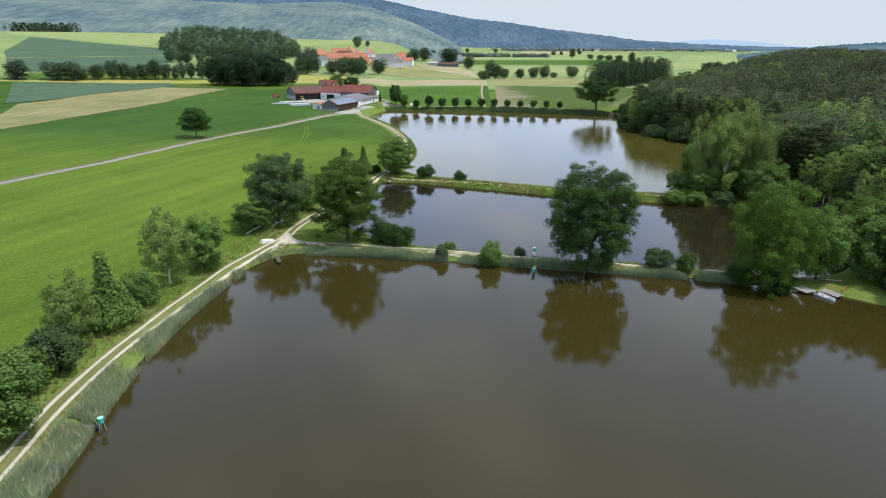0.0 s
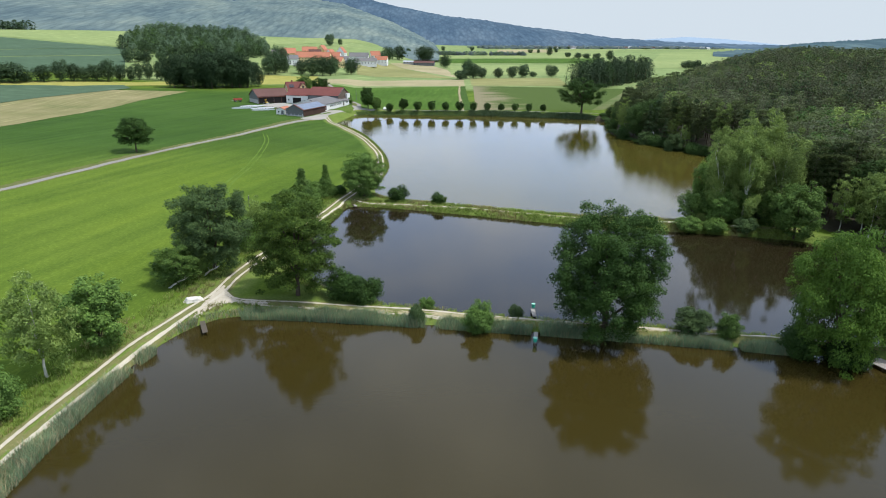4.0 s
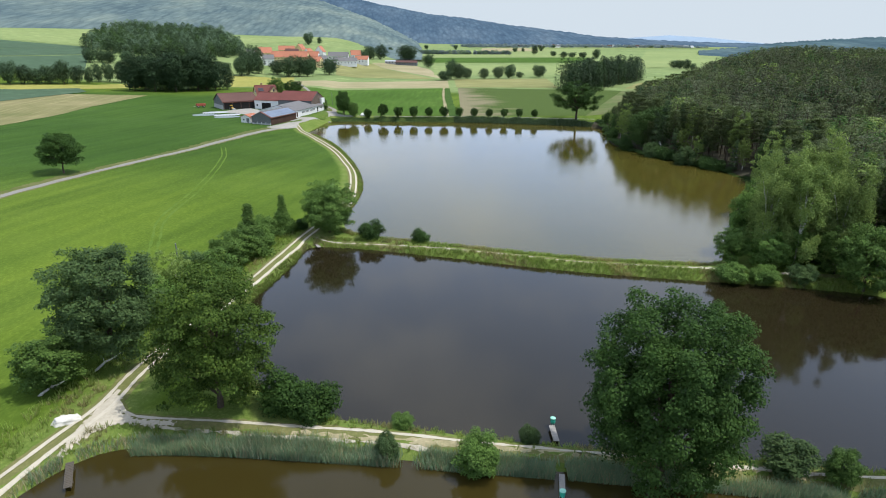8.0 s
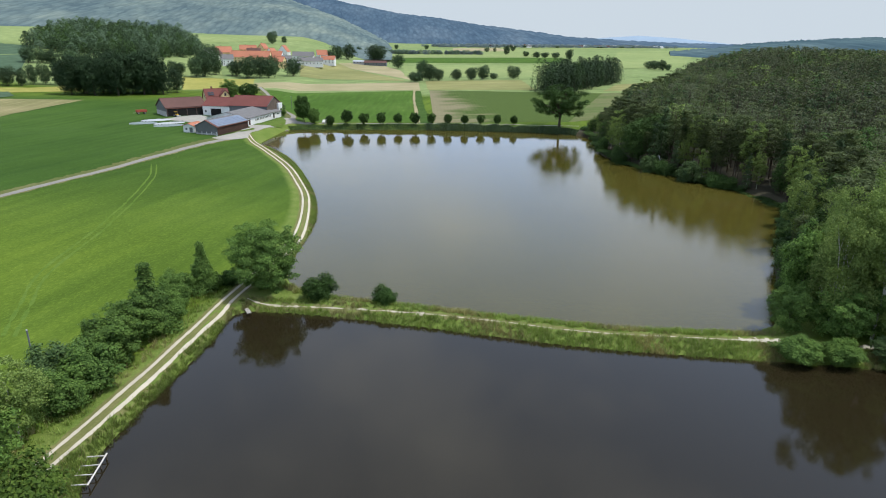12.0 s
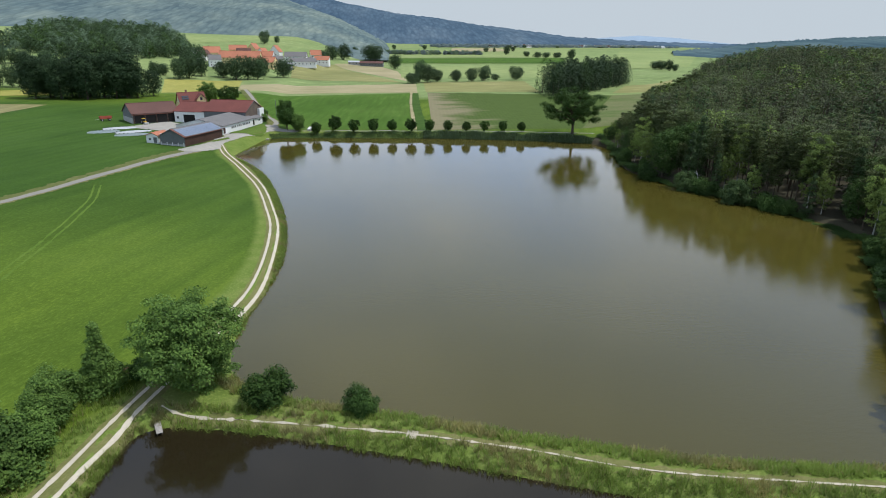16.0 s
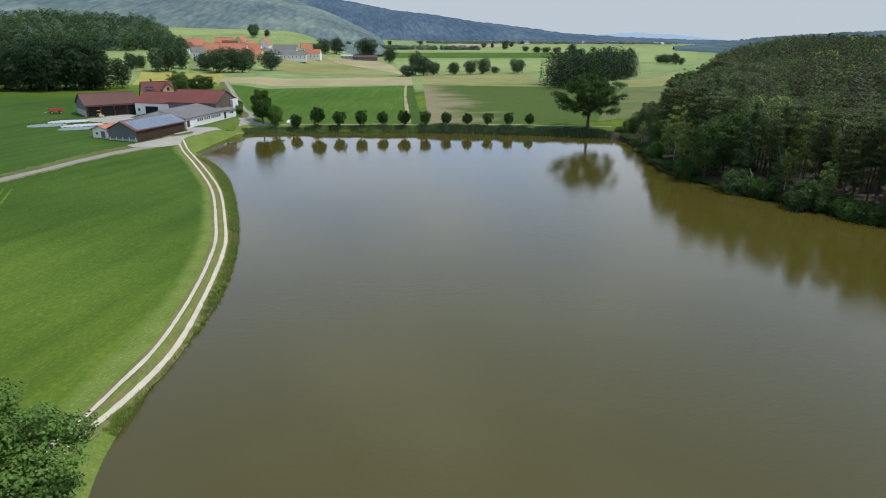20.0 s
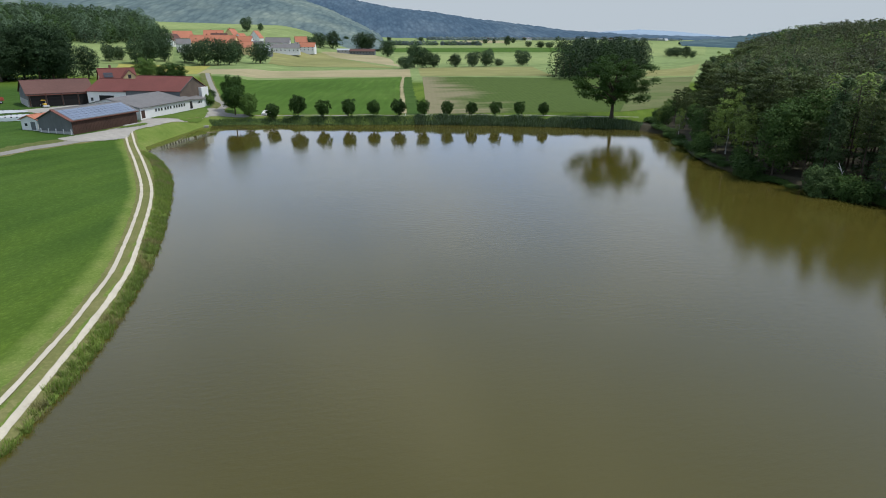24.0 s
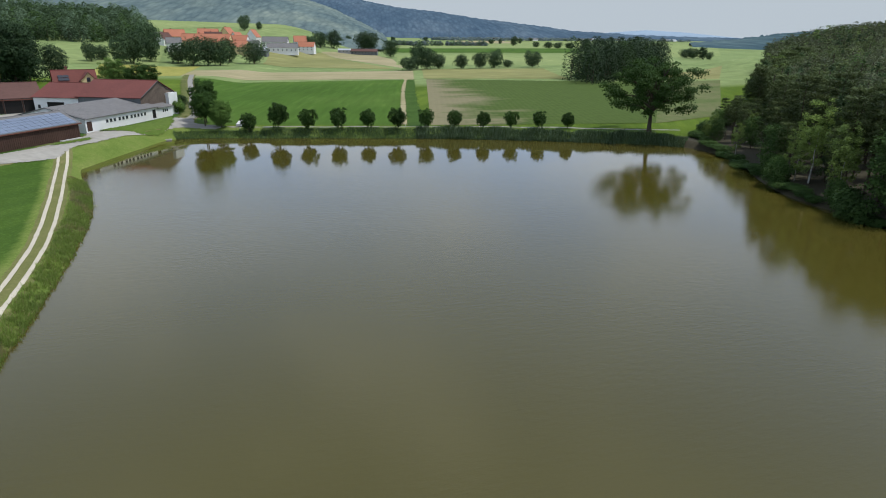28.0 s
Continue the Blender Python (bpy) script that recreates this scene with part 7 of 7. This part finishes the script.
drape("stone_spot", [(59.2, 173.4), (62.6, 172.8), (66.0, 172.6), (65.0, 171.4), (61.0, 171.0), (59.8, 171.9)], M["gravel"], 0.14, "pale stony spot on the far dam", "track", 0.3, 0.4)
drape("stone_spot", [(76.2, 170.0), (79.6, 169.8), (83.0, 169.0), (81.0, 167.8), (78.0, 167.8)], M["gravel"], 0.14, "pale stony spot at the dam end", "track", 0.3, 0.4)
patch("stone_crossing", [(10.6, 184.5), (11.6, 184.3), (12.2, 185.5), (10.9, 185.7)], M["gravel_worn"], "pale stony spot on the far dam", 0.07, 8)

# ---- farm yard ----
drape("farm_lawn", [(-59.4, 396.6), (-55.6, 395.4), (-49.2, 397.2), (-44.6, 404.0), (-43.6, 412.0), (-46.8, 424.0), (-49.6, 423.0), (-51.6, 412.0), (-56.0, 401.0)], M["lawn"], 0.22, "mown grass between the stable and the road", "lawn", 0.5, 0.3)
drape("farm_lawn", [(-58.8, 374.6), (-56.9, 374.4), (-53.4, 381.6), (-54.2, 385.0), (-55.6, 384.0)], M["lawn"], 0.22, "strip of grass in front of the barn", "lawn", 0.4, 0.2)
patch("yard", [(-104, 408), (-62, 388), (-58, 398), (-92, 428)], M["yard"], "pale gravel farm yard", 0.06)


def silage(x, y, turn, L, W, h, mat, label):
    """A long covered clamp: a low rounded ridge under a sheet."""
    bm = bmesh.new()
    rows = []
    for i in range(13):
        s = i / 12
        end = math.sin(math.pi * min(max(s, 0.04), 0.96)) ** 0.35
        rows.append([bm.verts.new((s * L, (k / 8 - 0.5) * W * end, h * end * math.sin(math.pi * k / 8) ** 0.6 + 0.05 * math.sin(i * 2.1 + k))) for k in range(9)])
    for a, b in zip(rows, rows[1:]):
        for k in range(8):
            bm.faces.new((a[k], b[k], b[k + 1], a[k + 1])).smooth = True
    ob = thing("silage_clamp", x, y, gz(x, y) - 0.05, turn, label, "silage clamp", "silage clamps")
    part("cover", bm, mat, ob)
    n = 9
    for k in range(n):
        part("weight", boxes((L * (k + 0.5) / n - 0.25, L * (k + 0.5) / n + 0.25, -0.25, 0.25, h - 0.02, h + 0.16), bevel=0.06), M["tyre"], ob)


silage(-110.0, 400.0, 26, 13, 5.0, 0.7, M["tarp_white"], "long silage clamp under a white sheet")
silage(-112.0, 390.0, 24, 12, 6.5, 0.75, M["tarp_green"], "long silage clamp under a dark green net")
silage(-101.0, 390.0, 36, 14, 4.0, 0.7, M["tarp_white"], "silage clamp under a white sheet")
silage(-99.0, 384.0, 24, 13, 5.0, 0.75, M["tarp_green"], "silage clamp under a dark green net")


def wheel(ob, x, y, z, r, w):
    tyre = part("wheel", tube(bmesh.new(), (x, y - w / 2, z), (x, y + w / 2, z), r, r, 18), M["tyre"], ob)
    part("rim", tube(bmesh.new(), (x, y - w / 2 - 0.02, z), (x, y + w / 2 + 0.02, z), r * 0.55, r * 0.55, 12), M["steel"], tyre)


def trailer(x, y, turn):
    ob = thing("farm_trailer", x, y, gz(x, y), turn, "old faded red farm trailer in the grass", "trailer")
    part("bed", boxes((0, 5, -1.1, 1.1, 1.0, 1.15)), M["red_paint"], ob)
    for s in (-1, 1):
        part("side_board", boxes((0, 5, s * 1.1 - 0.04, s * 1.1 + 0.04, 1.15, 2.1)), M["red_paint"], ob)
    for xx in (0, 4.95):
        part("end_board", boxes((xx, xx + 0.06, -1.06, 1.06, 1.15, 2.1)), M["red_paint"], ob)
    part("drawbar", tube(bmesh.new(), (-1.6, 0, 0.6), (0.4, 0, 0.95), 0.06, 0.06, 8), M["steel"], ob)
    for xx in (0.9, 4.0):
        for s in (-1, 1):
            wheel(ob, xx, s * 0.95, 0.5, 0.5, 0.3)


def parked_car(x, y, turn):
    ob = thing("parked_car", x, y, gz(x, y), turn, "white car parked behind the trees", "car")
    bm = bmesh.new()
    prof = ((0, 0.35), (0, 0.85), (0.9, 1.0), (1.5, 1.5), (3.3, 1.52), (4.2, 1.0), (4.35, 0.4))
    rows = [[bm.verts.new((px, s * (0.85 if pz < 1.2 else 0.7), pz)) for px, pz in prof] for s in (-1, 1)]
    bm.faces.new(rows[0][::-1]); bm.faces.new(rows[1])
    for k in range(len(prof)):
        j = (k + 1) % len(prof)
        bm.faces.new((rows[0][k], rows[0][j], rows[1][j], rows[1][k]))
    part("body", bm, M["white"], ob)
    part("window", boxes((1.55, 3.3, -0.78, 0.78, 1.08, 1.42)), M["glass"], ob)
    for xx in (0.85, 3.45):
        for s in (-1, 1):
            wheel(ob, xx, s * 0.8, 0.33, 0.33, 0.2)


trailer(-121.0, 424.0, 35)


def tractor(x, y, turn):
    """A small loader: hood, cab with posts and roof, front bucket, four wheels."""
    ob = thing("tractor", x, y, gz(x, y) + 0.06, turn, "small yellow farm tractor in front of the shed", "tractor")
    part("hood", boxes((0.2, 1.7, -0.42, 0.42, 0.7, 1.35), bevel=0.08), M["yellow_paint"], ob, "yellow engine hood")
    part("chassis", boxes((-1.3, 1.7, -0.35, 0.35, 0.45, 0.72)), M["tyre"], ob)
    part("seat_box", boxes((-1.3, 0.15, -0.5, 0.5, 0.72, 1.2), bevel=0.05), M["yellow_paint"], ob)
    for sx in (-1.2, 0.1):
        for sy in (-0.5, 0.5):
            part("cab_post", boxes((sx - 0.04, sx + 0.04, sy - 0.04, sy + 0.04, 1.2, 2.25)), M["tyre"], ob)
    part("cab_roof", boxes((-1.35, 0.25, -0.62, 0.62, 2.25, 2.36), bevel=0.03), M["yellow_paint"], ob)
    part("exhaust", tube(bmesh.new(), (1.0, 0.3, 1.3), (1.0, 0.3, 2.1), 0.05, 0.05, 8), M["steel"], ob)
    part("bucket", boxes((2.1, 2.7, -0.9, 0.9, 0.25, 0.85), bevel=0.06), M["steel"], ob)
    part("loader_arm", boxes((0.9, 2.2, -0.55, -0.43, 0.75, 0.9), (0.9, 2.2, 0.43, 0.55, 0.75, 0.9)), M["yellow_paint"], ob)
    for sy in (-1, 1):
        wheel(ob, -0.8, sy * 0.72, 0.68, 0.68, 0.4)
        wheel(ob, 1.3, sy * 0.66, 0.45, 0.45, 0.3)


tractor(-99.3, 418.3, -50)
parked_car(-25.2, 413.2, 80)


def raft(x, y):
    ob = thing("raft", x, y, 0.0, 5, "small grey floating raft near the bank", "raft")
    part("deck", boxes((-1.6, 1.6, -0.7, 0.7, 0.1, 0.32), bevel=0.04), M["plank"], ob)
    for s in (-0.5, 0.5):
        part("float", tube(bmesh.new(), (-1.6, s, 0.05), (1.6, s, 0.05), 0.2, 0.2, 10), M["concrete"], ob)


raft(-43.4, 404.0)


def marker_post(x, y):
    ob = thing("marker_post", x, y, gz(x, y), 0, "small white roadside marker post", "post", "marker posts")
    part("stem", boxes((-0.07, 0.07, -0.05, 0.05, -0.2, 0.95), bevel=0.015), M["white"], ob)
    part("band", boxes((-0.075, 0.075, -0.055, 0.055, 0.7, 0.82)), M["tyre"], ob)


for x, y in ((-24.5, 411.3), (24.0, 411.6), (97.0, 404.0)):
    marker_post(x, y)


def pole(x, y, h):
    ob = thing("wooden_pole", x, y, gz(x, y), 0, "tall grey wooden line pole", "pole", "line poles")
    part("stem", tube(bmesh.new(), (0, 0, -0.5), (0, 0, h), 0.14, 0.10, 10), M["wood_grey"], ob)
    part("cap", tube(bmesh.new(), (0, 0, h), (0, 0, h + 0.12), 0.11, 0.03, 8), M["steel"], ob)


pole(-49.0, 470.0, 8.0)
pole(-39.5, 168.0, 7.0)
ribbon("bank_path", resample(spline([(-44, 413.5), (-34, 413), (-10, 413.2), (28, 413), (62, 412), (90, 408), (108, 406)], 6), 1.0), 0.7, M["yard"], 0.06, "pale gravel path along the far bank", "path", 2, 0.2)
